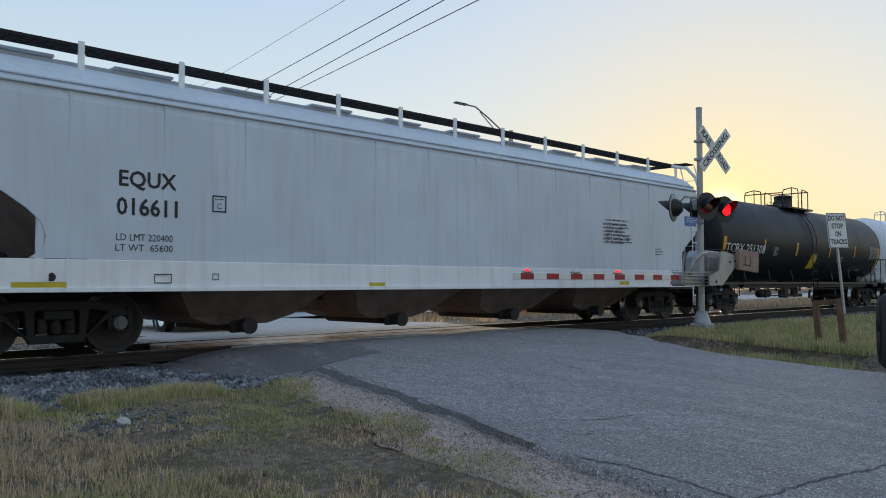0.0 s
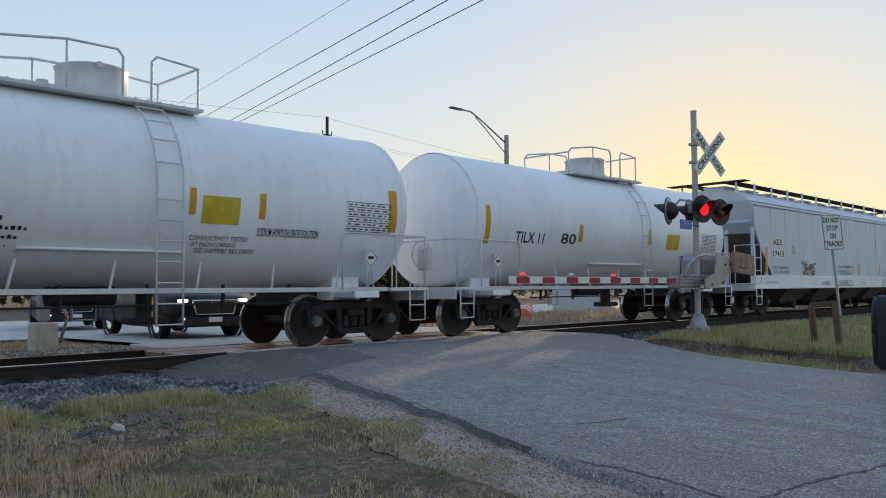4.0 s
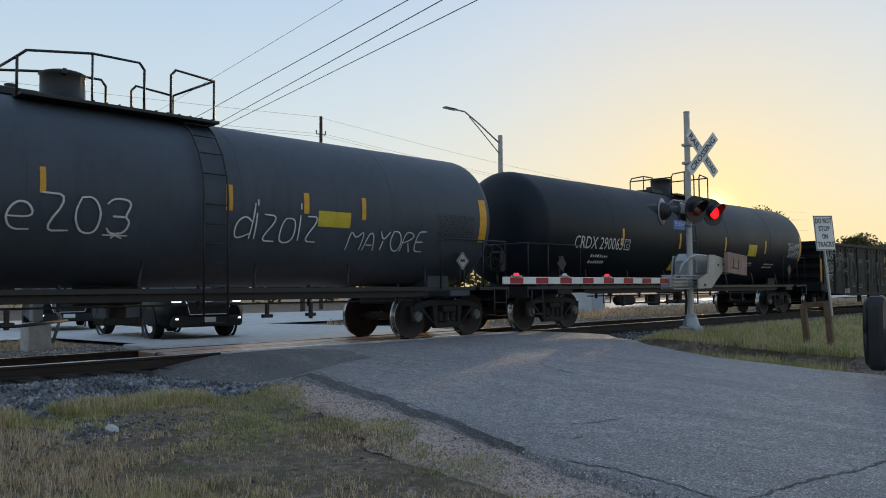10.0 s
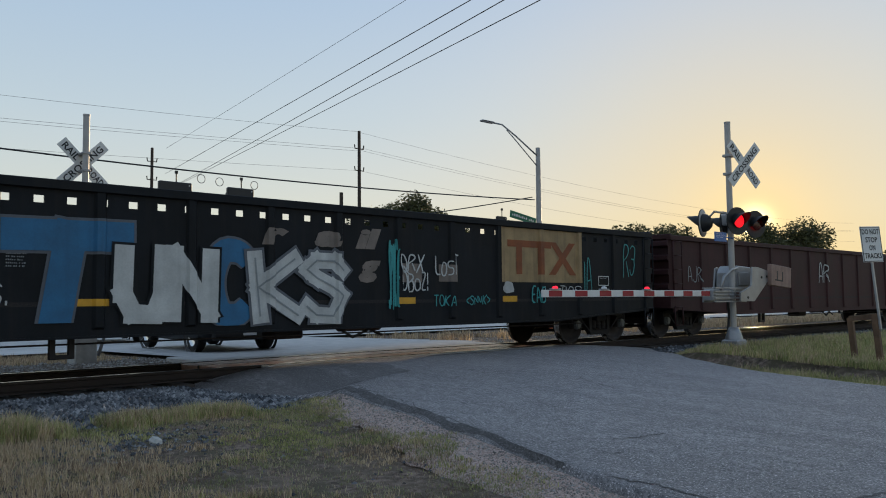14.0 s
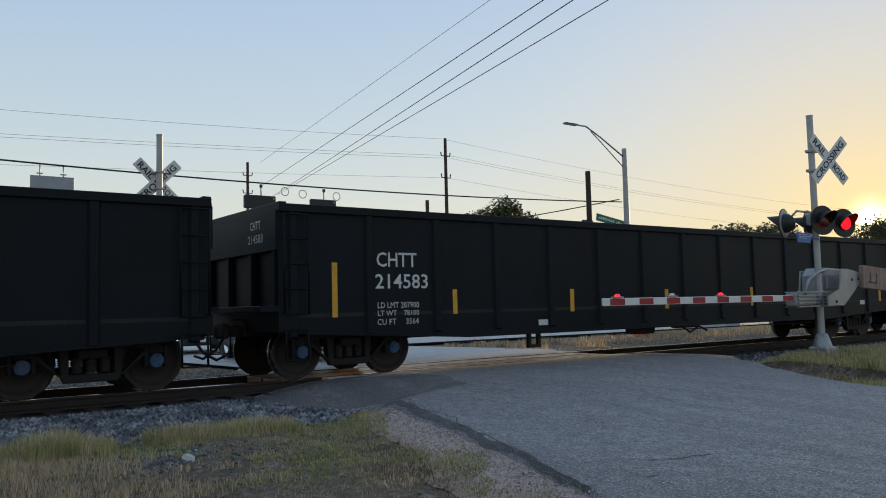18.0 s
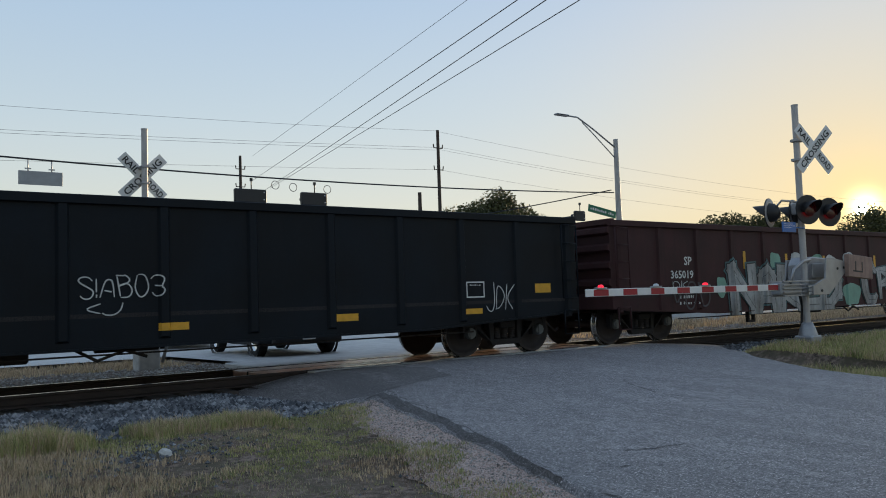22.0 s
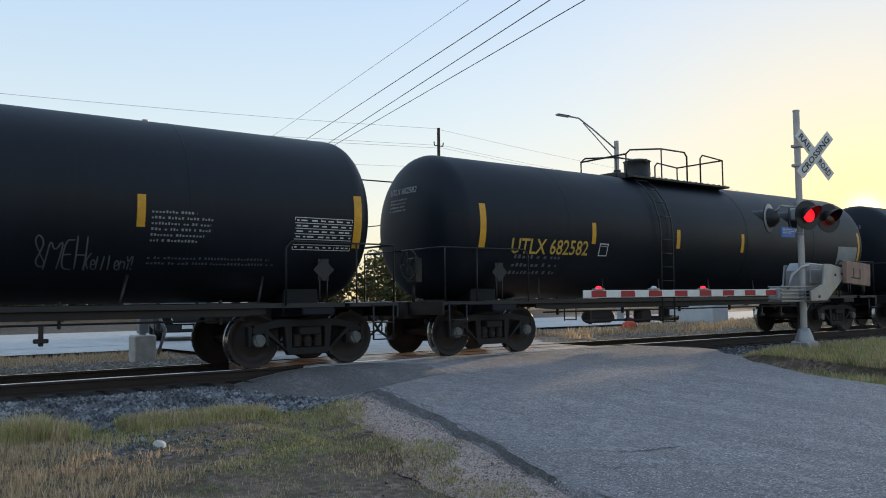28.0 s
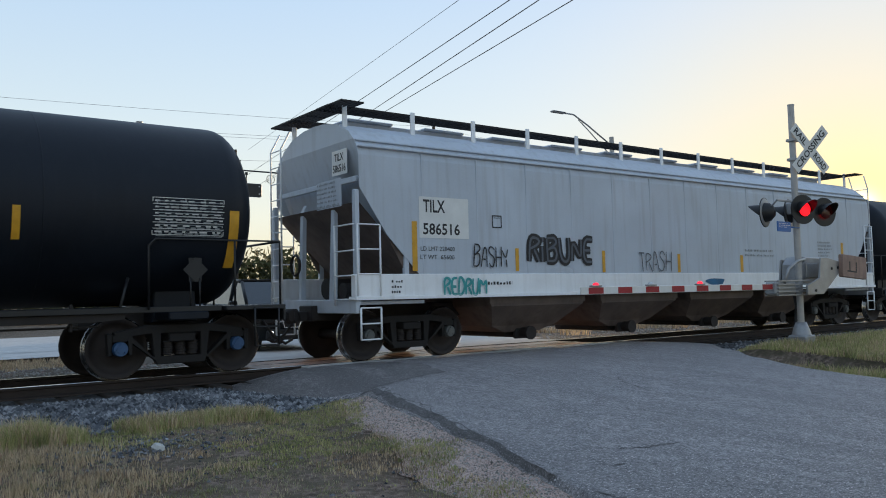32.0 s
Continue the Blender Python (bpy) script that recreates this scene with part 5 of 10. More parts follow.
def gondola(sf, sr, mat, label, top=2.7, low=0.58, ribs=15, holes=False, cap=M_CAP, wide_rib=0.09, stakes=()):
    car, c, tc = make_car("gondola_car", label, "gondola car", sf, sr)
    half = tc / 2 + 1.95
    e = half - 0.42
    W = 1.52
    P = 1.565
    fl = 1.02                        # floor
    # lower edge of the side: deeper between the trucks
    edge = [(-e, low + 0.22), (-tc / 2 - 0.9, low + 0.16), (-tc / 2 + 0.4, low + 0.1), (-tc / 2 + 2.2, low), (tc / 2 - 2.2, low), (tc / 2 - 0.4, low + 0.1), (tc / 2 + 0.9, low + 0.16), (e, low + 0.22)]
    def sheet(k):
        y0, y1 = -W, -W + 0.02
        if holes:
            n = int(2 * e / 0.42)
            hz0, hz1 = top - 0.3, top - 0.2
            k.prism(edge + [(e, hz0), (-e, hz0)], y0, y1)
            k.box(-e, e, y0, y1, hz1, top)
            st = 2 * e / n
            for i in range(n + 1):
                x = -e + st * i
                k.box(max(x - st / 2 + 0.065, -e), min(x + st / 2 - 0.065, e), y0, y1, hz0, hz1)
        else:
            k.prism(edge + [(e, top), (-e, top)], y0, y1)
    def chord(k):
        k.box(-e, e, -P - 0.02, -W + 0.06, top - 0.11, top + 0.02, 0.012)
    def lip(k):
        k.prism(edge + [(x, z + 0.035) for x, z in reversed(edge)], -W - 0.03, -W + 0.1)
    for r in (0, 180):
        at = pose(0, 0, 0, 0, 0, r)
        part("side_sheet", shared(("gon_sheet", tc, top, low, holes), mat, sheet), None, car, at=at)
        part("top_chord", shared(("gon_chord", tc, top), mat, chord), None, car, at=at)
        part("bottom_lip", shared(("gon_lip", tc, low), mat, lip), None, car, at=at)
        part("end_chord", shared(("gon_end_chord", tc, top), mat, lambda k: k.box(e - 0.14, e, -P, P, top - 0.08, top + 0.05, 0.012)), None, car, at=at)
    ribk = ("gon_rib", top, low, wide_rib)
    def rib(k):
        z0, z1 = low + 0.12, top - 0.1
        w = wide_rib
        k.add([(-w, -W, z0), (-w * 0.6, -P, z0 + 0.03), (w * 0.6, -P, z0 + 0.03), (w, -W, z0), (-w, -W, z1), (-w * 0.6, -P, z1 - 0.01), (w * 0.6, -P, z1 - 0.01), (w, -W, z1)], [(0, 1, 5, 4), (1, 2, 6, 5), (2, 3, 7, 6), (0, 3, 2, 1), (4, 5, 6, 7)])
    rm = shared(ribk, mat, rib)
    for i in range(ribs):
        x = -e + 0.25 + (2 * e - 0.5) * i / (ribs - 1)
        part("side_post", rm, None, car, at=pose(x, 0, 0))
        part("side_post", rm, None, car, at=pose(x, 0, 0, 0, 0, 180))
    def end(k):
        k.box(e - 0.09, e - 0.06, -W, W, fl, top)
        k.box(e - 0.2, e + 0.02, -P, P, 0.8, fl + 0.12, 0.012)
    for r in (0, 180):
        part("end_wall", shared(("gon_end", tc, top), mat, end), None, car, at=pose(0, 0, 0, 0, 0, r))
        if top > 2.75:
            part("end_board", shared(("end_board", tc), mat, lambda k: k.box(e - 0.06, e + 0.035, -W, W, top - 0.72, top - 0.08, 0.01)), None, car, at=pose(0, 0, 0, 0, 0, r))
            part("end_step", shared(("end_step", tc), mat, lambda k: k.box(e - 0.06, e + 0.3, -W * 0.7, W, fl + 0.1, fl + 0.2, 0.01)), None, car, at=pose(0, 0, 0, 0, 0, r))
            for y in (-1.4, -0.5, 0.5, 1.4):
                part("end_stake", shared(("end_stake", tc, y), mat, lambda k: k.box(e - 0.06, e + 0.03, y - 0.05, y + 0.05, fl + 0.1, top - 0.72, 0.01)), None, car, at=pose(0, 0, 0, 0, 0, r))
        for i in range(4 if top < 2.75 else 0):
            z = fl + 0.25 + i * (top - fl - 0.4) / 3.4
            part("end_rib", shared(("gon_end_rib", tc), mat, lambda k: k.prism([(e - 0.06, 0), (e + 0.06, 0.05), (e + 0.06, 0.15), (e - 0.06, 0.2)], -W, W)), None, car, at=pose(0, 0, z, 0, 0, r))
    part("floor", shared(("gon_floor", tc), M_UNDER, lambda k: (k.box(-e + 0.06, e - 0.06, -W, W, fl, fl + 0.06), k.box(-half + 0.35, half - 0.35, -0.3, 0.3, 0.72, fl, 0.02))), None, car)
    def cross(k):
        n = 9
        for i in range(n):
            x = -tc / 2 + 1.5 + (tc - 3) * i / (n - 1)
            k.box(x - 0.06, x + 0.06, -W + 0.03, W - 0.03, 0.84, fl, 0.01)
        k.tube([(-tc / 2 + 1.0, -0.95, 0.62), (tc / 2 - 1.0, -0.95, 0.62)], 0.022)
        k.tube([(-tc / 2 + 1.0, 0.5, 0.6), (tc / 2 - 1.0, 0.5, 0.6)], 0.025)
        for i in range(5):
            x = -tc / 2 + 1.8 + (tc - 3.6) * i / 4
            k.tube([(x, -0.95, 0.62), (x, -0.95, fl)], 0.02)
            k.tube([(x + 0.16, -0.95, 0.62), (x + 0.16, -0.95, fl)], 0.02)
        k.cyl((0.6, -0.7, 0.66), (1.5, -0.7, 0.66), 0.16, 14)
        k.box(-0.9, -0.3, -0.9, -0.5, 0.42, 0.82, 0.03)
        k.box(-4.6, -4.52, -1.3, -1.22, 0.33, 0.95, 0.01)
        k.box(-4.35, -4.27, -1.3, -1.22, 0.33, 0.95, 0.01)
        k.box(-4.6, -4.27, -1.3, -1.22, 0.3, 0.36, 0.01)
        k.tube([(-tc / 2 + 1.0, -1.26, 0.5), (tc / 2 - 1.0, -1.26, 0.5)], 0.014)
        k.tube([(0.2, -1.2, 0.6), (0.5, -1.25, 0.42), (0.9, -1.2, 0.55), (1.2, -1.2, 0.44)], 0.025)
        k.cyl((-0.3, -0.6, 0.66), (0.2, -0.6, 0.66), 0.11, 12)
    part("brake_gear", shared(("gon_under", tc, low), M_UNDER, cross), None, car)
    def grabs(k):
        y = -P - 0.06
        rungs(k, q * (e - 0.06), q * (e - 0.48), y, low + 0.5, top - 0.15, 5, 0.013)
        rungs(k, q * (e - 0.08), q * (e - 0.46), y, 0.36, low + 0.25, 2, 0.013)
    for q in (-1, 1):
        for r in (0, 180):
            part("grab_iron", shared(("gon_grabs", tc, top, low, q), mat, grabs), None, car, at=pose(0, 0, 0, 0, 0, r))
    surf = ("ribbed", W, P, [-e + 0.25 + (2 * e - 0.5) * i / (ribs - 1) for i in range(ribs)], wide_rib)
    for x0, x1 in stakes:
        k = Kit().cyl((x0, 0.1, fl + 0.06), (x1, 0, top + 1.45), 0.07, 8, 0.06)
        part("timber_stake", k, M_POLEWOOD, car, "upright timber stake in the open car")
    couplers(car, half)
    truck(car, -tc / 2, cap, c)
    truck(car, tc / 2, cap, c)
    return car, surf


# ---- ground, road, track ----
def road_z(y):
    if y > -2.0:
        return -0.012 * max(y - 2.0, 0) if y > 2 else 0.0
    return -0.041 * (-y - 2.0)


def land_z(x, y):
    """Height of the open ground."""
    if y > 0:
        return -0.1 - 0.012 * max(min(y, 40) - 2, 0)
    d = -y
    if d < 3.2:
        return -0.34
    left = -0.34 + 0.09 * min(max((d - 3.2) / 1.5, 0), 1) - 0.035 * max(d - 5.0, 0)
    right = -0.34 + 0.3 * min(max((d - 3.0) / 1.2, 0), 1) - 0.05 * max(d - 4.5, 0)
    k = min(max((x - 9) / 3, 0), 1)
    base = left * (1 - k) + right * k
    if x < 4.3 or x > 14.5:
        return base + 0.03 * noise.noise((x * 0.5, y * 0.5, 0))
    return min(base, road_z(y) - 0.2)


def grid(name, xs, ys, zf, mat, label, kind="structure", category=""):
    k = Kit()
    pts = [(x, y, zf(x, y)) for y in ys for x in xs]
    n = len(xs)
    k.add(pts, [(j * n + i, j * n + i + 1, (j + 1) * n + i + 1, (j + 1) * n + i) for j in range(len(ys) - 1) for i in range(n - 1)], True)
    return solid(name, k, mat, label, category, kind)


def steps(a, b, d):
    n = max(1, round((b - a) / d))
    return [a + (b - a) * i / n for i in range(n + 1)]


xs = [-3000, -800, -300, -120, -60, -30] + steps(-14, 24, 0.4) + [30, 40, 60, 90, 140, 300, 800, 3000]
ys = [-3000, -800, -300, -100, -40] + steps(-18, -2.4, 0.4) + [-1.5, 0, 1.5, 3, 5, 8, 12, 20, 30, 40, 80, 200, 700, 3000]
grid("ground", xs, ys, land_z, M_GROUND, "dry short grass and bare brown soil beside the railway", category="ground")

# near road, from the crossing to behind the camera; its edges as (y, x)
LEFT_EDGE = ((-60, 4.3), (-12.0, 4.35), (-9.3, 4.72), (-8.4, 5.02), (-7.2, 5.42), (-5.5, 5.9), (-4.0, 6.3), (-3.35, 6.42), (-3.0, 6.2), (-2.5, 5.75), (-1.9, 5.3), (-1.5, 5.02), (-0.88, 5.0))
RIGHT_EDGE = ((-60, 12.85), (-7.8, 12.75), (-6.2, 13.05), (-4.55, 14.0), (-3.1, 15.5), (-2.0, 16.6), (-0.88, 16.9))


def along(table, y):
    for (y0, x0), (y1, x1) in zip(table[:-1], table[1:]):
        if y <= y1:
            return x0 + (x1 - x0) * (y - y0) / (y1 - y0)
    return table[-1][1]


def road_edges(y):
    """Left and right edge of the near road; it flares towards the rails."""
    l = along(LEFT_EDGE, y) + 0.04 * noise.noise((0.3, y * 1.7, 0)) + 0.03 * noise.noise((0.7, y * 6.0, 0))
    return l, along(RIGHT_EDGE, y) + 0.08 * noise.noise((5.3, y * 1.1, 0)) + 0.03 * noise.noise((1.7, y * 6.0, 0))


def road_top(y, u):
    """Height of the asphalt at a share u of the road's width."""
    d = -y
    near = min(max((3.9 - d) / 1.2, 0), 1)
    sag = -0.31 * near * max(0, 1 - u * 6) ** 1.5 - 0.12 * near * max(0, 1 - (1 - u) * 6)
    return road_z(y) + 0.05 * (1 - (2 * u - 1) ** 2) * min(1, (d - 0.8) / 3) + 0.008 * noise.noise((u * 9, y * 0.7, 2)) + 0.003 * noise.noise((u * 60, y * 5, 4)) + sag - 0.012


def build_road():
    k = Kit()
    yy = steps(-60, -18, 3.0)[:-1] + steps(-18, -0.88, 0.1)
    us = [i / 40 for i in range(41)]
    pts, lip = [], []
    for y in yy:
        l, r = road_edges(y)
        row = [(l + (r - l) * u, y, road_top(y, u)) for u in us]
        a, b = row[0], row[-1]
        w = 0.05 + 0.14 * min(max((-y - 3.0) / 0.5, 0), 1) * min(max((y + 8.5) / 4.0, 0), 1)
        w *= 1 + 0.25 * noise.noise((8.0, y * 1.3, 3))
        pts += [(a[0] - w - 0.12, y, a[2] - 0.3), (a[0] - w, y, a[2] - 0.075), (a[0] - w * 0.45, y, a[2] - 0.03)] + row
        pts += [(b[0] + 0.012, y, b[2] - 0.012), (b[0] + 0.03, y, b[2] - 0.05), (b[0] + 0.15, y, b[2] - 0.3)]
        # dark strip over the broken edge: its shadow line put into the colour
        on = min(max((-y - 3.3) / 0.6, 0), 1) * (1 - 0.55 * min(max((-y - 5.5) / 1.5, 0), 1)) * min(max((y + 8.9) / 2.6, 0), 1)
        if on > 0.02:
            rag = on * (0.75 + 1.7 * noise.noise((2.2, y * 2.6, 1)) + 0.9 * noise.noise((4.2, y * 9, 1)) + 0.5 * noise.noise((7.2, y * 21, 1)))
            rug = min(max(0.8 + 0.5 * noise.noise((6.1, y * 1.7, 1)) + 0.12 * noise.noise((3.3, y * 9, 1)), 0.4), 1.05)
            lip += [(a[0] - w * rug, y, a[2] - 0.03 - 0.045 * max(rug - 0.45, 0) / 0.55 + 0.004), (a[0] - w * 0.24, y, a[2] - 0.012), (a[0] - 0.014 + 0.07 * max(rag, 0.0), y, a[2] + 0.004 * min(on * 4, 1))]
    n = len(us) + 6
    k.add(pts, [(j * n + i, j * n + i + 1, (j + 1) * n + i + 1, (j + 1) * n + i) for j in range(len(yy) - 1) for i in range(n - 1)], True)
    road = solid("road", k, M_ASPHALT, "worn grey asphalt road climbing to the level crossing", "road", "structure")
    k = Kit().add(lip, [(j * 3 + i, j * 3 + i + 1, j * 3 + i + 4, j * 3 + i + 3) for j in range(len(lip) // 3 - 1) for i in range(2)])
    part("broken_edge_shade", k, M_CRACK_EDGESHADE, road, "dark broken edge of the asphalt")


build_road()


def ramp_patch():
    """Newer, darker asphalt on the flare beside the near rail."""
    k, rows = Kit(), steps(-3.3, -1.0, 0.1)
    pts = []
    for y in rows:
        l, r = road_edges(y)
        x1 = 8.3 + 0.5 * noise.noise((9.0, y * 1.2, 0)) + 0.15 * noise.noise((9.0, y * 6, 0)) - 0.25 * (y + 2.0) ** 2
        for i in range(25):
            x = l + 0.02 + (x1 - l) * i / 24
            pts.append((x, y, road_top(y, (x - l) / (r - l)) + (0.004 if 0 < i < 24 else -0.01)))
    k.add(pts, [(j * 25 + i, j * 25 + i + 1, (j + 1) * 25 + i + 1, (j + 1) * 25 + i) for j in range(len(rows) - 1) for i in range(24)], True)
    solid("asphalt_patch", k, M_PATCH, "darker asphalt ramp up to the rail", "road patch", "structure")


ramp_patch()


def ribbon(name, label, line, width, mat, seed, lift=0.004):
    """A ragged strip on the road through (x, y) points."""
    rnd = random.Random(seed)
    path = []
    for (x0, y0), (x1, y1) in zip(line[:-1], line[1:]):
        n = max(2, int(math.hypot(x1 - x0, y1 - y0) / 0.05))
        path += [(x0 + (x1 - x0) * i / n, y0 + (y1 - y0) * i / n) for i in range(n)]
    path.append(line[-1])
    pts = []
    for i, (x, y) in enumerate(path):
        q, p = path[min(i + 1, len(path) - 1)], path[max(i - 1, 0)]
        dx, dy = q[0] - p[0], q[1] - p[1]
        ln = math.hypot(dx, dy) or 1
        w = width * 0.5 * rnd.uniform(0.35, 1.3) * (0.2 if i in (0, len(path) - 1) else 1)
        o = rnd.gauss(0, 0.012)
        for sgn in (-1, 1):
            xx, yy = x - dy / ln * (o + sgn * w), y + dx / ln * (o + sgn * w)
            l, r = road_edges(yy)
            pts.append((xx, yy, road_top(yy, (xx - l) / (r - l)) + lift))
    k = Kit().add(pts, [(2 * i, 2 * i + 1, 2 * i + 3, 2 * i + 2) for i in range(len(path) - 1)])
    return solid(name, k, mat, label, "crack", "structure")


CRACKS = (((4.8, -9.2), (4.85, -9.6), (4.82, -10.0), (4.7, -10.6), (4.8, -11.2)), ((4.75, -10.6), (5.2, -10.68), (5.64, -10.74), (6.1, -10.87), (7.0, -11.0)), ((9.4, -5.4), (9.1, -5.8), (8.75, -6.5), (8.72, -6.9), (8.83, -7.4)), ((5.9, -8.4), (6.2, -8.55), (6.56, -8.6)), ((5.5, -8.75), (5.62, -8.8)), ((9.23, -9.0), (9.2, -9.5)), ((10.4, -5.9), (10.9, -6.6), (11.0, -7.0)), ((7.6, -4.4), (8.4, -4.2), (9.5, -4.3)))
for i, line in enumerate(CRACKS):
    ribbon("road_crack", "dark ragged crack in the worn asphalt", line, 0.028 if i in (0, 1) else 0.02, M_CRACK_EDGESHADE, 30 + i)

# crossing panels between and beside the rails
def panels():
    root = thing("crossing_panels", "rust-stained timber and asphalt panels of the level crossing", "crossing", kind="structure")
    for y0, y1 in ((-0.66, -0.02), (0.02, 0.66)):
        for i in range(4):
            x0 = 6.0 + i * 2.05
            k = Kit()
            k.box(x0 + 0.01, x0 + 2.04, y0, y1, -0.2, -0.012 + random.uniform(-0.004, 0.004), 0.012)
            part("panel", k, M_PANEL, root)
    # polished strips added to draw the glinting lines along the panels
    for y in (-0.67, -0.015, 0.015, 0.67):
        part("glint_strip", Kit().box(6.0, 14.2, y - 0.012, y + 0.012, -0.1, -0.004, 0.003), M_RAILTOP, root, "worn steel edge strip")
    for i in range(4):
        x0 = 6.7 + i * 1.9
        part("outer_panel", Kit().box(x0 + 0.01, x0 + 1.89, -1.08, -0.84, -0.1, 0.0 + random.uniform(-0.003, 0.003), 0.012), M_CONCRETE, root)
    k = Kit()
    k.box(6.6, 14.6, 0.85, 2.6, -0.3, -0.01, 0.02)
    part("apron", k, M_CONCRETE, root)


panels()

# rails, ties, ballast
def rail_prof(y):
    return [(y - 0.075, -0.172), (y + 0.075, -0.172), (y + 0.07, -0.15), (y + 0.012, -0.13), (y + 0.01, -0.05), (y + 0.036, -0.04), (y + 0.036, -0.006), (y - 0.036, -0.006), (y - 0.036, -0.04), (y - 0.01, -0.05), (y - 0.012, -0.13), (y - 0.07, -0.15)]


track = thing("railway_track", "single railway track with polished steel rails on dark ties", "railway track", kind="structure")
for y in (-0.755, 0.755):
    part("rail", Kit().sweep_x(rail_prof(y), -600, 700), M_RAIL, track)
    part("rail_head", Kit().sweep_x([(y - 0.034, -0.007), (y + 0.034, -0.007), (y + 0.03, 0.0), (y - 0.03, 0.0)], -600, 700), M_RAILTOP, track, "bright polished running surface")
tie = Kit().box(-0.115, 0.115, -1.3, 1.3, -0.36, -0.176, 0.012).mesh("tie", M_TIE)
for i in range(150):
    x = -16 + i * 0.53
    if 6.0 < x < 14.2:
        continue
    part("tie", tie, None, track, at=pose(x, random.uniform(-0.03, 0.03), 0, 0, 0, random.uniform(-0.7, 0.7)))
far_ties = Kit()
for i in range(900):
    x = 64 + i * 0.53
    far_ties.box(x - 0.115, x + 0.115, -1.3, 1.3, -0.36, -0.178)
    if i < 600:
        far_ties.box(-17 - i * 0.53 - 0.115, -17 - i * 0.53 + 0.115, -1.3, 1.3, -0.36, -0.178)
tagged(part("far_ties", far_ties, M_TIE, track), kind="stuff")


def bed_z(y):
    d = abs(y)
    return -0.22 if d < 1.45 else -0.22 - 0.16 * min((d - 1.45) / 1.5, 1) - 0.04 * max(d - 2.9, 0)


yb = steps(-3.4, 3.4, 0.2)
grid("ballast_bed", [-600, -200, -60] + steps(-20, 60, 0.5) + [100, 250, 700], yb, lambda x, y: bed_z(y) + (0.02 * noise.noise((x * 2, y * 2, 1)) if -20 < x < 60 else 0) - (0.12 if 5.2 < x < 13.8 else 0), M_BALLASTBED, "crushed grey stone ballast under the track", category="ballast")


def scatter_stones(name, label, n, region, mat, size, seed):
    rnd = random.Random(seed)
    k = Kit()
    base = [Vector(p).normalized() for p in ((1, 0, 0), (-1, 0, 0), (0, 1, 0), (0, -1, 0), (0, 0, 1), (0, 0, -1), (1, 1, 1), (-1, 1, 1), (1, -1, 1), (-1, -1, 1))]
    octa = [(0, 2, 4), (2, 1, 4), (1, 3, 4), (3, 0, 4), (2, 0, 5), (1, 2, 5), (3, 1, 5), (0, 3, 5)]
    for _ in range(n):
        x, y, z = region(rnd)
        s = size * rnd.uniform(0.5, 1.5)
        a = rnd.uniform(0, 6.28)
        ca, sa = math.cos(a), math.sin(a)
        pts = []
        for q in base[:6]:
            v = Vector((q.x * s * rnd.uniform(0.6, 1.3), q.y * s * rnd.uniform(0.6, 1.1), q.z * s * rnd.uniform(0.4, 0.9)))
            pts.append((x + v.x * ca - v.y * sa, y + v.x * sa + v.y * ca, z + v.z + s * 0.15))
        k.add(pts, octa)
    return solid(name, k, mat, label, "gravel", "stuff")


def ballast_spot(rnd):
    y = -1.3 - abs(rnd.gauss(0, 1.15)) - 0.05
    y = max(y, -4.0)
    if rnd.random() < 0.78:
        x = rnd.uniform(-3, road_edges(y)[0] + 0.1)
    else:
        x = rnd.uniform(15.2, 40)
    return x, y, max(bed_z(y), land_z(x, y)) + 0.005


scatter_stones("ballast_stones", "loose grey ballast stones along the track", 21000, ballast_spot, M_STONE, 0.041, 3)
scatter_stones("far_ballast_stones", "loose brown and grey stones beyond the track", 6500, lambda r: (lambda x, y: (x, y, max(bed_z(y), land_z(x, y))))(r.uniform(-3, 7) if r.random() < 0.7 else r.uniform(14.5, 30), r.uniform(1.3, 4.6)), M_PEBBLE, 0.028, 4)


def shoulder_z(x, y):
    """The dirt rises from the grass to just under the asphalt."""
    l = road_edges(y)[0]
    top = road_top(y, 0.0) - 0.07
    low = land_z(l - 1.6, y) - 0.005
    k = min(max((l - x) / 1.1, 0), 1)
    return top * (1 - k) + low * k + 0.012 * noise.noise((x * 3, y * 3, 5))


def verge_spot(rnd):
    y = rnd.uniform(-13, -3.3)
    x = road_edges(y)[0] - 0.03 - abs(rnd.gauss(0, 0.4))
    return x, y, shoulder_z(x, y) + 0.002


# bare strip of dirt along the road's edge
k = Kit()
yy = steps(-16, -2.9, 0.12)
nx = 16
pts = []
for y in yy:
    l = road_edges(y)[0]
    w = 0.8 + 0.35 * noise.noise((1.0, y * 0.6, 0)) + 0.15 * noise.noise((3.0, y * 2.5, 0))
    for i in range(nx + 1):
        u = i / nx
        x = l - w + (w + 0.12) * u
        pts.append((x, y, shoulder_z(x, y) - (0.05 if i == 0 else 0)))
k.add(pts, [(j * (nx + 1) + i, j * (nx + 1) + i + 1, (j + 1) * (nx + 1) + i + 1, (j + 1) * (nx + 1) + i) for j in range(len(yy) - 1) for i in range(nx)], True)
solid("dirt_shoulder", k, M_DIRT, "bare gravelly dirt along the asphalt edge", "ground", "structure")
scatter_stones("shoulder_gravel", "small gravel on the dirt shoulder", 6000, verge_spot, M_PEBBLE, 0.009, 5)


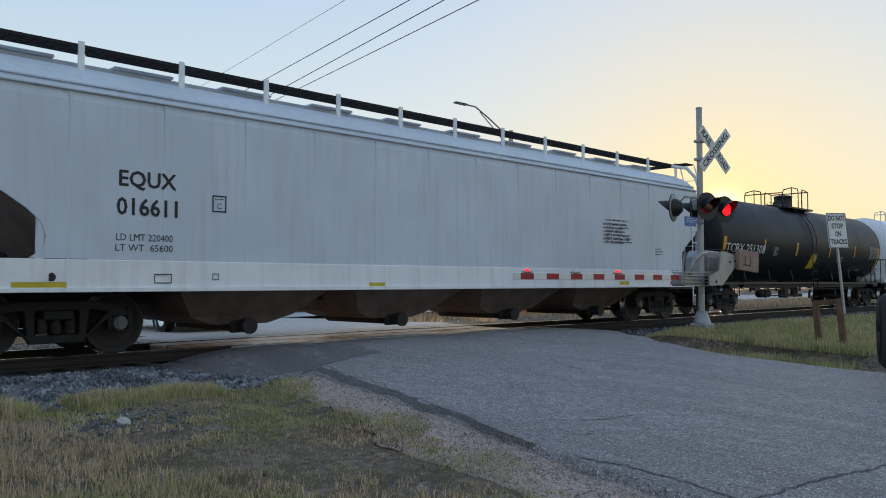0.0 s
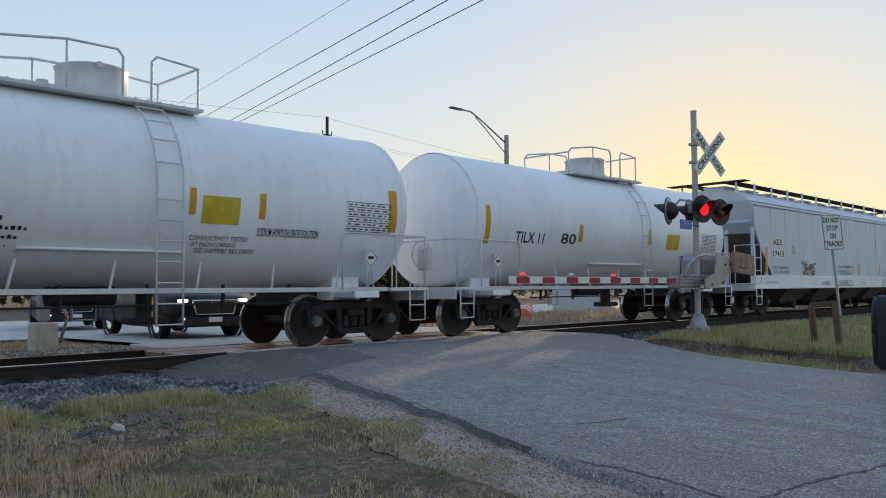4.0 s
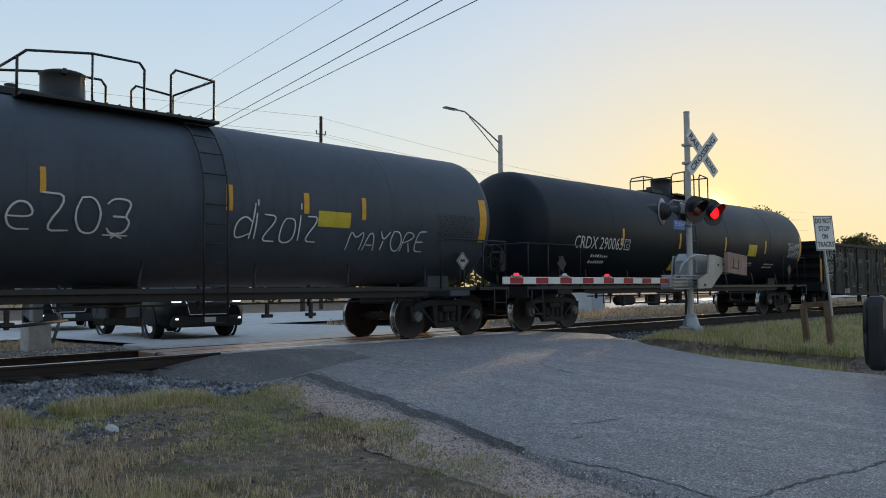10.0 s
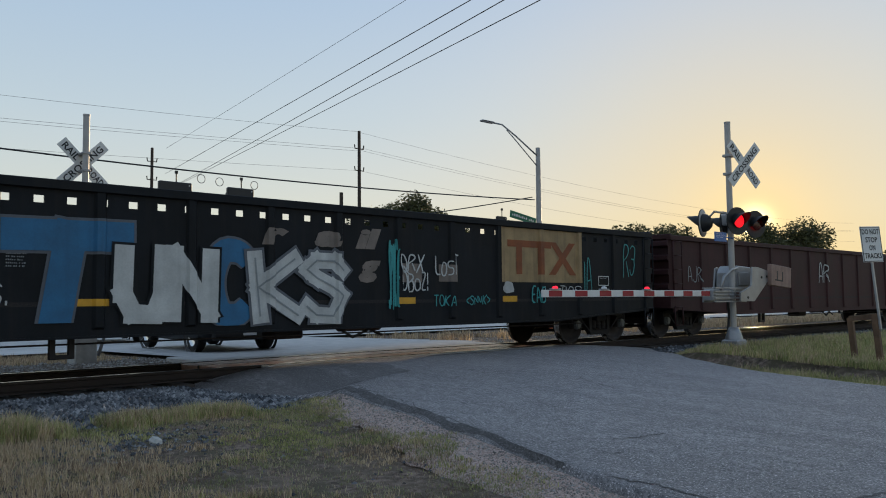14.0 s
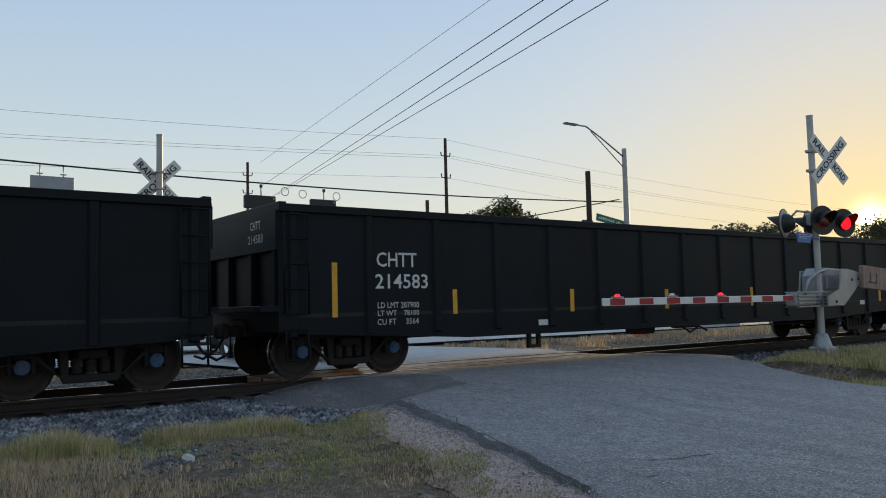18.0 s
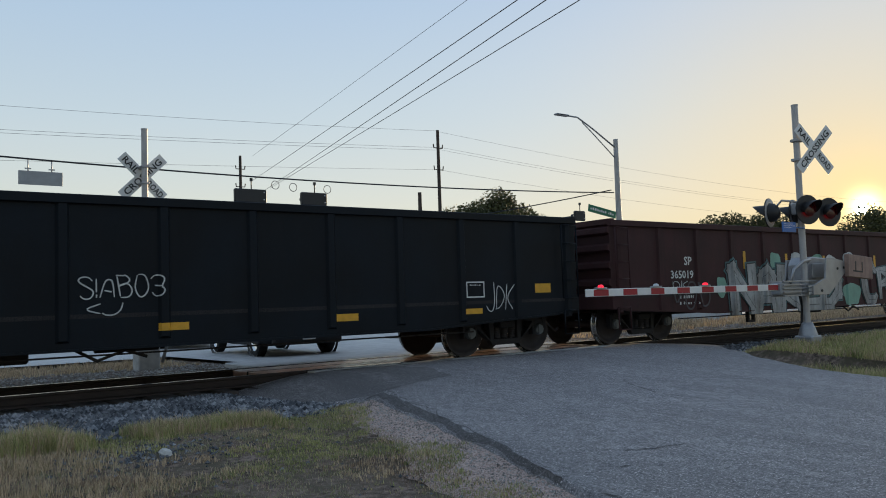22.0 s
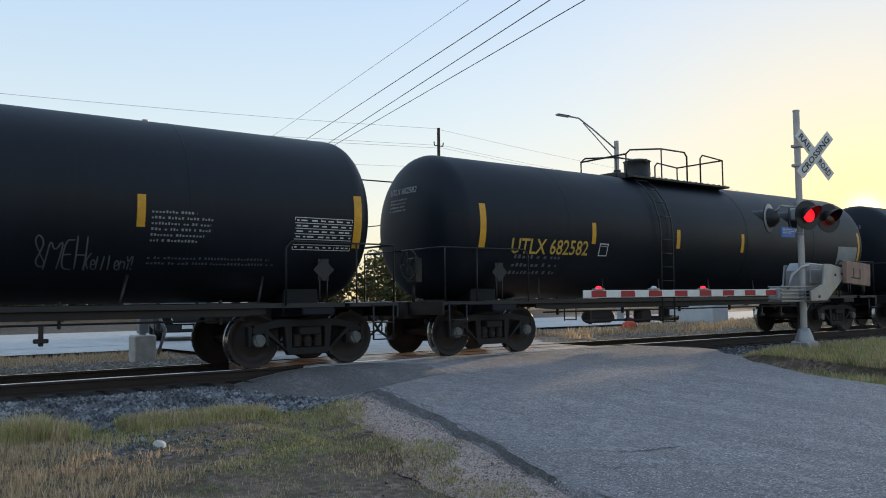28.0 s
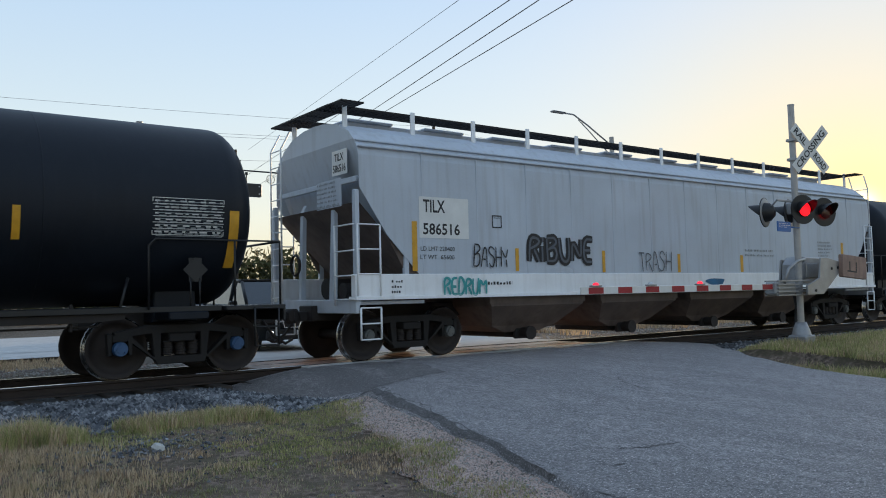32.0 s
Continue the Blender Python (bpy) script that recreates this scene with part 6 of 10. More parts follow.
def grass(name, label, n, region, mat, hgt, seed, wid=0.004, tuft=6, spread=0.03):
    """Tufts of bent blades."""
    rnd = random.Random(seed)
    spots = [p for p in (region(rnd) for _ in range(n)) if p]
    rng = np.random.RandomState(seed)
    base = np.repeat(np.array([p[:3] for p in spots]), tuft, 0)
    tall = np.repeat(np.array([p[3] if len(p) > 3 else 1.0 for p in spots]) * rng.uniform(0.6, 1.4, len(spots)), tuft)
    m = len(base)
    base[:, :2] += rng.normal(0, spread, (m, 2))
    h = hgt * tall * rng.uniform(0.45, 1.2, m)
    lean = h * rng.uniform(0.1, 0.8, m)
    a = rng.uniform(0, 6.2832, m)
    d = np.stack([np.cos(a), np.sin(a), np.zeros(m)], 1)
    w = np.stack([-np.sin(a), np.cos(a), np.zeros(m)], 1) * wid * rng.uniform(0.6, 1.3, (m, 1))
    up = np.zeros((m, 3))
    up[:, 2] = h
    mid = base + d * (lean * 0.35)[:, None] + up * 0.6
    tip = base + d * lean[:, None] + up
    v = np.stack([base - w, base + w, mid + w * 0.7, mid - w * 0.7, tip], 1).reshape(-1, 3)
    k = Kit()
    k.v = v.tolist()
    for i in range(0, 5 * m, 5):
        k.f.append((i, i + 1, i + 2, i + 3))
        k.f.append((i + 3, i + 2, i + 4))
    k.s, k.m = [False] * len(k.f), [0] * len(k.f)
    return solid(name, k, mat, label, "grass", "stuff")


def patchy(x, y, s, o):
    return noise.noise((x * s + o, y * s, o)) + 0.5 * noise.noise((x * s * 2.7, y * s * 2.7, o + 9))


def verge(rnd):
    y = -3.6 - 9.2 * rnd.random() ** 1.25
    x = rnd.uniform(-2.5, 6.3)
    edge = road_edges(y)[0] - x
    return (x, y, edge) if edge > 0.45 + 0.5 * patchy(x, y, 1.2, 1) else None


def grass_z(p):
    z = land_z(p[0], p[1])
    return max(z, shoulder_z(p[0], p[1])) if p[2] < 1.3 else z


def green_spot(rnd):
    p = verge(rnd)
    if p is None or patchy(p[0], p[1], 0.75, 3.0) + 0.25 * (p[0] - 3.4) / 2 + rnd.uniform(-0.18, 0.18) < 0.12:
        return None
    return p[0], p[1], grass_z(p), 0.6 + (0.6 if p[0] < 2.6 else 0.0)


def dry_spot(rnd):
    p = verge(rnd)
    if p is None or patchy(p[0], p[1], 0.8, 12.0) - 0.3 * (p[0] - 2.8) / 2 + rnd.uniform(-0.22, 0.22) < 0.08:
        return None
    return p[0], p[1], grass_z(p), 0.5 + max(0.0, 3.6 - p[0]) * 0.3


def thatch_spot(rnd):
    p = verge(rnd)
    return (p[0], p[1], grass_z(p) - 0.004) if p and patchy(p[0], p[1], 0.9, 21.0) > -0.45 else None


def edge_grass(rnd):
    x = rnd.uniform(-2, 4.6)
    y = -3.95 + rnd.gauss(0, 0.22) + 0.25 * math.sin(x * 2) - 0.12 * max(0, x - 3)
    t = patchy(x, 0, 1.3, 7)
    return (x, y, land_z(x, y), 0.7 + 0.8 * max(t, 0)) if t > -0.2 else None


def right_grass(rnd):
    y = -2.6 - 5.6 * rnd.random()
    x = rnd.uniform(12.9, 40) if rnd.random() < 0.35 else rnd.uniform(12.9, 22)
    l, r = road_edges(y)
    if x < r + 0.12 or patchy(x, y, 0.7, 5) + rnd.uniform(-0.3, 0.3) < -0.35:
        return None
    return x, y, land_z(x, y), min(1.0, 0.35 + (x - r) * 0.6)


def far_grass(rnd):
    x = rnd.uniform(14.8, 80)
    y = rnd.uniform(3.2, 8.5 if x < 26 else 10.5)
    if x < 28 and patchy(x, y, 0.5, 17.0) < 0.15:
        return None
    return x, y, land_z(x, y)


grass("green_grass", "short green grass blades on the verge", 24000, green_spot, M_BLADE, 0.05, 11, 0.0045)
grass("dry_grass", "dry straw-coloured grass tufts on the verge", 22000, dry_spot, M_DRYBLADE, 0.075, 12, 0.0042)
def mown_spot(rnd):
    p = verge(rnd)
    if p is None or patchy(p[0], p[1], 1.1, 31.0) + rnd.uniform(-0.25, 0.25) < 0.04:
        return None
    return p[0], p[1], grass_z(p), 0.7 + 0.6 * max(patchy(p[0], p[1], 2.2, 14.0), 0)


grass("mown_grass", "short worn grass of olive and straw blades", 30000, mown_spot, M_MOWN, 0.032, 23, 0.0036, 6, 0.04)
grass("thatch", "flattened brown dead grass on the verge", 16000, thatch_spot, M_THATCH, 0.018, 19, 0.0035, 5, 0.05)
grass("edge_grass", "taller green grass along the ballast", 7000, edge_grass, M_BLADE, 0.16, 13, 0.0045, 6)
grass("edge_dry_grass", "taller dry grass along the ballast", 4200, edge_grass, M_DRYBLADE, 0.18, 14, 0.0042, 6)
grass("verge_grass", "green grass round the crossing signal", 15000, right_grass, M_BLADE, 0.13, 15, 0.006, 6, 0.05)
grass("verge_dry_grass", "dry grass stalks round the crossing signal", 4200, right_grass, M_DRYBLADE, 0.15, 16, 0.005, 6, 0.05)
grass("far_grass", "sunlit dry grass beyond the track", 9000, far_grass, M_DRYBLADE, 0.2, 17, 0.012, 6, 0.08)
grass("far_left_grass", "weeds by the far signal", 2600, lambda r: (lambda x, y: (x, y, land_z(x, y), 0.4 + 0.9 * max(0, patchy(x, y, 0.8, 4))))(r.uniform(-3, 6.6), r.uniform(4.0, 7.2)), M_DRYBLADE, 0.15, 18, 0.007, 6)
scatter_stones("verge_stones", "scattered grey stones in the grass", 900, lambda r: (lambda x, y: (x, y, land_z(x, y) + 0.004))(2.7 + r.gauss(0, 0.5), -5.3 + r.gauss(0, 0.35)) if r.random() < 0.5 else (lambda x, y: (x, y, land_z(x, y)))(r.uniform(-1, 5), r.uniform(-11, -4)), M_STONE, 0.02, 6)

# pale rock in the grass
rk = Kit()
rk.lathe([(-0.05, 0.001), (-0.03, 0.05), (0.0, 0.07), (0.035, 0.05), (0.05, 0.001)], "z", 7, (0, 0, 0), False)
rock = tagged(new("rock", rk.mesh("rock", M_PALESTONE)), "small pale rock lying in the grass", "rock")
rock.matrix_basis = pose(2.87, -5.49, land_z(2.87, -5.49) + 0.02, 20, 10, 30)

# far street: the road over the crossing and the wide cross street
grid("street_bay", steps(-60, 7.4, 4.0), steps(7.4, 11.0, 1.2), lambda x, y: road_z(y) - 0.024, M_CONCRETE, "pale concrete edge of the cross street", category="road")
grid("far_road", steps(7.0, 15.2, 1.0), steps(2.2, 11.0, 1.0), lambda x, y: road_z(y) - 0.02, M_CONCRETE, "pale concrete road beyond the crossing", category="road")
grid("cross_street", [-600, -150, -60, -20, 0, 10, 20, 40, 80, 160, 900], steps(10.6, 27.0, 2.0), lambda x, y: road_z(y) - 0.016, M_CONCRETE, "wide pale concrete cross street", category="road")
k = Kit()
for i in range(-20, 40):
    k.box(i * 9.0, i * 9.0 + 3.0, 18.6, 18.75, road_z(18.6) - 0.02, road_z(18.6) - 0.006)
solid("lane_marking", k, M_SIGN, "worn white lane dashes on the cross street", "lane marking", "structure")


# ---- crossing signals ----
def crossbuck(root, x, y, z, L=1.27, w=0.235, turn=0.0):
    """Two crossed boards facing -y, lettered on the face."""
    for i, (ang, words) in enumerate(((-45, ("RAIL", "ROAD")), (45, ("CROSSING",)))):
        m = pose(x, y, z, 0, 0, turn) @ pose(0, -0.012 * i, 0, 0, -ang, 0)
        b = part("board", shared(("xboard", L), M_SIGN, lambda k: k.box(-L / 2, L / 2, -0.006, 0.002, -w / 2, w / 2, 0.003)), None, root, at=m)
        if len(words) == 2:
            spans = ((words[0], -L / 2 + 0.07, 0.4), (words[1], 0.16, 0.4))
        else:
            spans = ((words[0], -L / 2 + 0.09, L - 0.18),)
        for wd, xx, ww in spans:
            write(b, wd, ("flat", -0.006), xx, -0.07, 0.14, M_BLACKTXT, w=ww, bold=0.02, lift=0.004)


def lamp_unit(root, x, y, z, face, lamps):
    """A flashing lamp with its dark background disc and hood; the face looks along -y turned by face degrees."""
    m = pose(x, y, z, 0, 0, face)
    def disc(k):
        k.cyl((0, 0.0, 0), (0, 0.02, 0), 0.3, 28)
        k.lathe([(0.02, 0.2), (0.12, 0.18), (0.2, 0.1), (0.22, 0.001)], "y", 20)
        pts = []
        n = 14
        for i in range(n + 1):
            a = math.pi * (-0.12 + 1.24 * i / n)
            pts += [(0.165 * math.cos(a), 0, 0.165 * math.sin(a)), (0.165 * math.cos(a), -0.32 * max(math.sin(a) * 0.6 + 0.4, 0.1), 0.165 * math.sin(a))]
        k.add(pts, [(2 * i, 2 * i + 2, 2 * i + 3, 2 * i + 1) for i in range(n)], True)
    h = part("lamp_head", shared("lamp_head", M_BLACK, disc), None, root, "black round background with a hood", m)
    def lens(k):
        k.cur = 0
        k.lathe([(-0.03, 0.001), (-0.028, 0.06), (-0.02, 0.11), (-0.004, 0.145)], "y", 20)
        k.cur = 1
        k.lathe([(0.03, 0.001), (0.028, 0.06), (0.02, 0.11), (0.004, 0.145)], "y", 20)
        k.lathe([(-0.004, 0.145), (0.004, 0.145)], "y", 20)
    part("disc_back", shared("disc_back", M_GALV, lambda k: k.lathe([(0.021, 0.29), (0.027, 0.28), (0.027, 0.2)], "y", 28)), None, h, "bare silver back of the disc")
    le = part("lens", shared("lens", (M_REDON, M_REDOFF), lens), None, h, "round red lamp that lights in turn", pose(0, -0.035, 0))
    lamps.append(le)


def gate_signal(name, x, y, z0, turn, label, arm_len, tip_lamps=3):
    """Mast with crossbuck, flashing lamps and a lowered gate arm that reaches along -x."""
    root = thing(name, label, "crossing signal", pose(x, y, 0, 0, 0, turn), kind="")
    part("mast", Kit().cyl((0, 0, z0 + 0.3), (0, 0, 4.87), 0.065, 18).cyl((0, 0, 4.87), (0, 0, 4.9), 0.07, 18), M_ALU, root)
    k = Kit()
    k.box(-0.2, 0.2, -0.2, 0.2, z0 - 0.15, z0 + 0.16, 0.03)
    k.lathe([(z0 + 0.16, 0.19), (z0 + 0.3, 0.15), (z0 + 0.42, 0.1), (z0 + 0.42, 0.06)], "z", 12)
    part("base", k, M_GALV, root)
    return root


near_lamps, near_back = [], []
sig = gate_signal("crossing_signal", 16.15, -4.4, 0.0, 0, "grey mast with crossbuck, red flashing lamps and a lowered gate", 6)
crossbuck(sig, 0.3, -0.2, 3.97, 1.24, 0.235, -14)
k = Kit()
k.box(-0.7, 0.8, -0.02, 0.02, 2.86, 2.9, 0.01)
k.box(-0.16, 0.16, -0.12, 0.12, 2.62, 2.86, 0.02)
k.tube([(-0.68, 0, 2.88), (-0.66, 0.2, 2.72)], 0.02)
part("lamp_bracket", k, M_GALV, sig)
for zz in (3.75, 4.15):
    part("board_clamp", Kit().box(-0.1, 0.12, -0.1, 0.09, zz - 0.03, zz + 0.03, 0.01), M_GALV, sig)
lamp_unit(sig, -0.1, -0.22, 2.7, -18, near_lamps)
lamp_unit(sig, 0.72, -0.22, 2.68, -18, near_lamps)
lamp_unit(sig, -0.66, 0.3, 2.66, -168, near_back)
lamp_unit(sig, 0.1, 0.22, 2.66, -168, near_back)
k = Kit()
k.box(-0.9, -0.42, -0.12, -0.1, 2.24, 2.44, 0.004)
k.tube([(-0.5, -0.09, 2.34), (0.0, -0.06, 2.34)], 0.015)
part("emergency_plate", k, M_BLUE, sig, "small blue notice plate")
bars(sig, ("flat", -0.12), -0.86, 2.41, 0.4, 3, 0.022, M_SIGN, 3)
# gate mechanism, counterweight and arm
k = Kit()
k.prism([(0.12, 1.2), (0.8, 1.18), (0.95, 1.36), (0.92, 1.74), (0.3, 1.76), (0.14, 1.6)], 0.02, 0.46, 0.03)
k.box(0.3, 0.75, -0.01, 0.03, 1.32, 1.62, 0.012)
part("drive_box", k, M_GALV, sig, "galvanised gate drive box")
for zz in (0.98, 1.05, 1.12, 1.19, 1.26):
    part("clamp_bar", Kit().box(-1.05, 0.3, -0.17, -0.13, zz - 0.014, zz + 0.014, 0.004).box(-1.05, 0.3, 0.09, 0.13, zz - 0.014, zz + 0.014, 0.004), M_GALV, sig)
part("arm_clamp", Kit().box(-1.1, -0.35, -0.13, 0.09, 1.0, 1.24, 0.02), M_PLATE, sig, "steel clamp at the foot of the arm")
part("strut", Kit().tube([(-0.78, -0.14, 1.22), (-0.62, -0.14, 1.5), (-0.2, -0.1, 1.66), (0.25, 0.0, 1.7)], 0.028, 8), M_GALV, sig)
for yy in (-0.3, 0.56):
    k = Kit()
    k.prism([(-0.25, 0.98), (0.35, 0.98), (0.98, 1.4), (1.06, 1.4), (1.06, 1.64), (0.95, 1.66), (0.55, 1.72), (0.3, 1.72), (0.22, 1.3), (-0.25, 1.16)], yy - 0.02, yy + 0.02, 0.006)
    part("counterweight_arm", k, M_GALV, sig)
    for bx, bz in ((0.7, 1.5), (0.95, 1.52), (0.05, 1.06)):
        part("bolt", Kit().cyl((bx, yy - 0.035, bz), (bx, yy - 0.02, bz), 0.028, 8), M_BLACK, sig)
cw = part("counterweight", Kit().box(-0.5, 0.5, -0.05, 0.05, -0.235, 0.235, 0.012), M_CW, sig, "pinkish rusty counterweight plate", pose(1.5, -0.36, 1.53, 0, 4, 0))
for dx in (-0.22, 0.05):
    part("weight_slot", Kit().box(dx - 0.018, dx + 0.018, -0.054, -0.05, -0.12, 0.1), M_BLACK, cw)
part("weight_slot", Kit().box(-0.32, 0.05, -0.054, -0.05, -0.12, -0.09), M_BLACK, cw)
arm = part("gate_arm", Kit().box(-6.45, -0.95, -0.075, -0.045, 1.09, 1.21, 0.008), M_WHITEARM, sig, "white gate arm with red stripes")
for i in range(8):
    x = -6.28 + i * 0.69
    part("red_stripe", Kit().box(x, x + 0.34, -0.079, -0.075, 1.1, 1.2), M_RED, arm)
for i, x in enumerate((-6.1, -4.75, -3.4)):
    al = part("arm_lamp", Kit().box(x - 0.11, x + 0.11, -0.1, -0.02, 1.21, 1.235, 0.006), M_GALV, arm, "small lamp on the arm")
    part("lamp_dome", Kit().lathe([(1.235, 0.05), (1.255, 0.048), (1.27, 0.035), (1.277, 0.001)], "z", 12, (x, -0.06, 0)), M_ARMLAMP if i != 1 else M_WHITEFIT, al, "glowing red dome" if i != 1 else "unlit pale dome")
k = Kit()
k.tube([(-0.05, 0.1, 1.0), (0.2, 0.2, 0.75), (0.05, 0.15, 0.35), (0.05, 0.05, 0.1)], 0.03, 8)
part("cable", k, M_BLACK, sig)

far_lamps, far_dummy = [], []
fsig = gate_signal("crossing_signal", 5.43, 3.85, -0.1, 0, "grey mast with crossbuck and red lamps beyond the track", 6)
crossbuck(fsig, 0.03, 0.25, 3.92, 1.22)
for zz in (3.75, 4.1):
    part("board_clamp", Kit().box(-0.08, 0.08, -0.08, 0.25, zz - 0.025, zz + 0.025, 0.01), M_GALV, fsig)
part("lamp_bracket", Kit().box(-0.55, 0.75, -0.03, 0.03, 2.6, 2.66, 0.01), M_GALV, fsig)
lamp_unit(fsig, 0.5, -0.1, 2.5, -12, far_lamps)
lamp_unit(fsig, -0.3, -0.1, 2.5, -12, far_lamps)
k = Kit()
k.box(-0.25, 0.3, 0.1, 0.5, 0.95, 1.6, 0.04)
k.box(-0.1, 0.1, -0.1, 0.1, 0.45, 1.0, 0.02)
k.tube([(0.3, 0.1, 0.9), (0.5, 0.1, 0.5), (0.35, 0.1, 0.0)], 0.035, 8)
part("gate_mechanism", k, M_PLATE, fsig, "galvanised gate drive box")
part("foundation", Kit().box(-0.22, 0.22, -0.22, 0.22, -0.3, 0.42, 0.03), M_PALESTONE, fsig, "weathered concrete footing")

# sign on its timber frame
sg = thing("track_sign", "white sign reading do not stop on tracks on a leaning post", "sign", pose(15.5, -7.53, 0, -4.7, 0, 0))
zg = land_z(15.5, -7.53)
part("timber_post", Kit().box(-0.05, 0.05, -0.05, 0.05, zg - 0.2, 0.74, 0.008), M_WOOD, sg)
part("timber_post", Kit().box(0.4, 0.5, 0.55, 0.65, zg - 0.2, 0.7, 0.008), M_WOOD, sg)
part("cross_rail", Kit().box(-0.38, 0.38, -0.03, 0.03, 0.64, 0.74, 0.008), M_WOOD, sg, at=pose(0.22, 0.3, 0, 0, 0, 53))
part("sign_post", Kit().box(-0.03, 0.03, -0.09, -0.055, 0.45, 2.3, 0.006), M_GALV, sg)
plate = part("sign_plate", Kit().box(-0.25, 0.25, -0.012, -0.004, -0.33, 0.33, 0.003), M_SIGN, sg, at=pose(0, -0.1, 2.01, 0, 0, -22))
for i, wd in enumerate(("DO NOT", "STOP", "ON", "TRACKS")):
    ww = {"ON": 0.15, "STOP": 0.29}.get(wd, 0.42)
    write(plate, wd, ("flat", -0.012), -ww / 2, 0.18 - i * 0.148, 0.1, M_BLACKTXT, w=ww, bold=0.02, lift=0.004)
part("sign_border", Kit().tube([(-0.235, -0.014, -0.315), (0.235, -0.014, -0.315), (0.235, -0.014, 0.315), (-0.235, -0.014, 0.315), (-0.235, -0.014, -0.315)], 0.006), M_BLACKTXT, plate)


# ---- street furniture beyond the track ----
lp = thing("street_lamp", "tall grey steel street lamp with one arm", "street lamp", pose(34.55, 16.5, 0))
part("pole", Kit().cyl((0, 0, -0.4), (0, 0, 9.65), 0.19, 14, 0.13), M_GALV, lp)
part("arm", Kit().tube([(-0.1, 0, 9.2), (-1.4, 0.4, 10.2), (-2.3, 0.6, 10.75), (-2.9, 0.75, 10.8)], 0.045, 8).tube([(-0.1, 0, 8.6), (-1.4, 0.4, 9.95), (-2.0, 0.55, 10.5)], 0.03, 8), M_GALV, lp)
part("lantern", Kit().box(-3.75, -2.8, 0.66, 0.94, 10.76, 10.86, 0.04), M_GALV, lp)

for x, y, h, arms in ((37.4, 36.9, 14.3, (12.9, 11.2)), (28.8, 55.2, 14.6, (13.4, 11.8)), (30.7, 30.0, 8.2, ()), (5.0, 37.2, 13.5, (12.0, 10.4))):
    up = thing("utility_pole", "dark wooden utility pole with insulators" if arms else "short dark wooden pole without wires", "utility pole", pose(x, y, 0))
    part("pole", Kit().cyl((0, 0, -0.6), (0, 0, h), 0.17, 10, 0.12), M_POLEWOOD, up)
    for a in arms:
        k = Kit()
        k.tube([(-0.45, 0, a + 0.3), (-0.4, 0, a), (0.4, 0, a), (0.45, 0, a + 0.3)], 0.05)
        part("insulator_arm", k, M_POLEWOOD, up)


def wire(name, label, a, b, sag, r, n=14):
    a, b = Vector(a), Vector(b)
    pts = [a.lerp(b, i / n) - Vector((0, 0, sag * 4 * (i / n) * (1 - i / n))) for i in range(n + 1)]
    return solid(name, Kit().tube(pts, r, 5), M_WIRE, label, "cable")


wire("overhead_wire", "thin dark utility wire over the street", (37.4, 36.9, 14.25), (-22, 36.9, 12.2), 0.5, 0.009)
wire("overhead_wire", "thin dark utility wire over the street", (37.4, 36.9, 12.95), (-22, 36.9, 10.4), 0.3, 0.009)
wire("overhead_wire", "thin dark utility wire over the street", (37.4, 36.7, 12.7), (-22, 36.7, 10.2), 0.3, 0.009)
wire("overhead_wire", "thin dark utility wire over the street", (37.4, 36.9, 11.2), (-22, 36.9, 8.5), 0.2, 0.008)
for z in (14.2, 13.0, 12.8, 11.2):
    wire("overhead_wire", "thin dark utility wire over the street", (37.4, 36.9, z), (140, 38, z - 1.0), 1.6, 0.008)
for i, (a, b) in enumerate((((28.6, 51.95, 14.06), (22.18, 12.94, 14.33)), ((28.62, 52.05, 11.94), (16.27, 3.36, 10.01)), ((29.48, 51.64, 11.05), (15.87, 1.83, 9.41)), ((29.83, 51.25, 11.22), (17.4, 1.84, 9.78)))):
    A, B = Vector(a), Vector(b)
    wire("overhead_wire", "dark utility wire over the crossing", A, A + (B - A) * 1.7, 0.05, 0.011 if i == 0 else 0.016)

# span wire with signals and signs
wire("span_wire", "thick span cable carrying the traffic signals", (35.0, 17.2, 6.8), (-16, 17.3, 7.4), 0.75, 0.032, 24)
wire("span_wire", "lower span cable at the lamp post", (34.6, 17.0, 6.9), (24, 28, 5.2), 0.2, 0.03)
zt = 5.55
for x, w in ((13.5, 1.35), (16.34, 1.2), (32.3, 0.75)):
    tl = thing("traffic_signal", "black horizontal traffic signal on the span cable", "traffic signal", pose(x, 17.3, zt if x < 30 else 5.4))
    part("housing", Kit().box(-w / 2, w / 2, -0.1, 0.1, -0.27, 0.27, 0.04), M_BLACK, tl)
    part("hanger", Kit().tube([(0.05, 0, 0.27), (0.05, 0, 0.72)], 0.025).box(0.0, 0.1, -0.04, 0.04, 0.6, 0.72), M_BLACK, tl)
    for i in range(3):
        part("visor", Kit().lathe([(0.1, 0.12), (0.3, 0.12)], "y", 12, (-w / 2 + w * (i + 0.5) / 3, 0, 0)), M_BLACK, tl)
    for zz in (-0.15, 0.15):
        part("back_bolt", Kit().cyl((w / 2 - 0.12, -0.12, zz), (w / 2 - 0.12, -0.1, zz), 0.025, 8), M_SIGN, tl)
ps = thing("hanging_sign", "grey back of a sign hung on the span cable", "sign", pose(5.83, 17.3, 5.77))
part("panel", Kit().box(-0.7, 0.7, -0.02, 0.02, -0.24, 0.24, 0.008), M_PLATE, ps)
for x in (-0.4, 0.35):
    part("hanger", Kit().tube([(x, 0, 0.2), (x, 0, 0.62)], 0.02).box(x - 0.1, x + 0.1, -0.02, 0.02, 0.3, 0.34), M_GALV, ps)
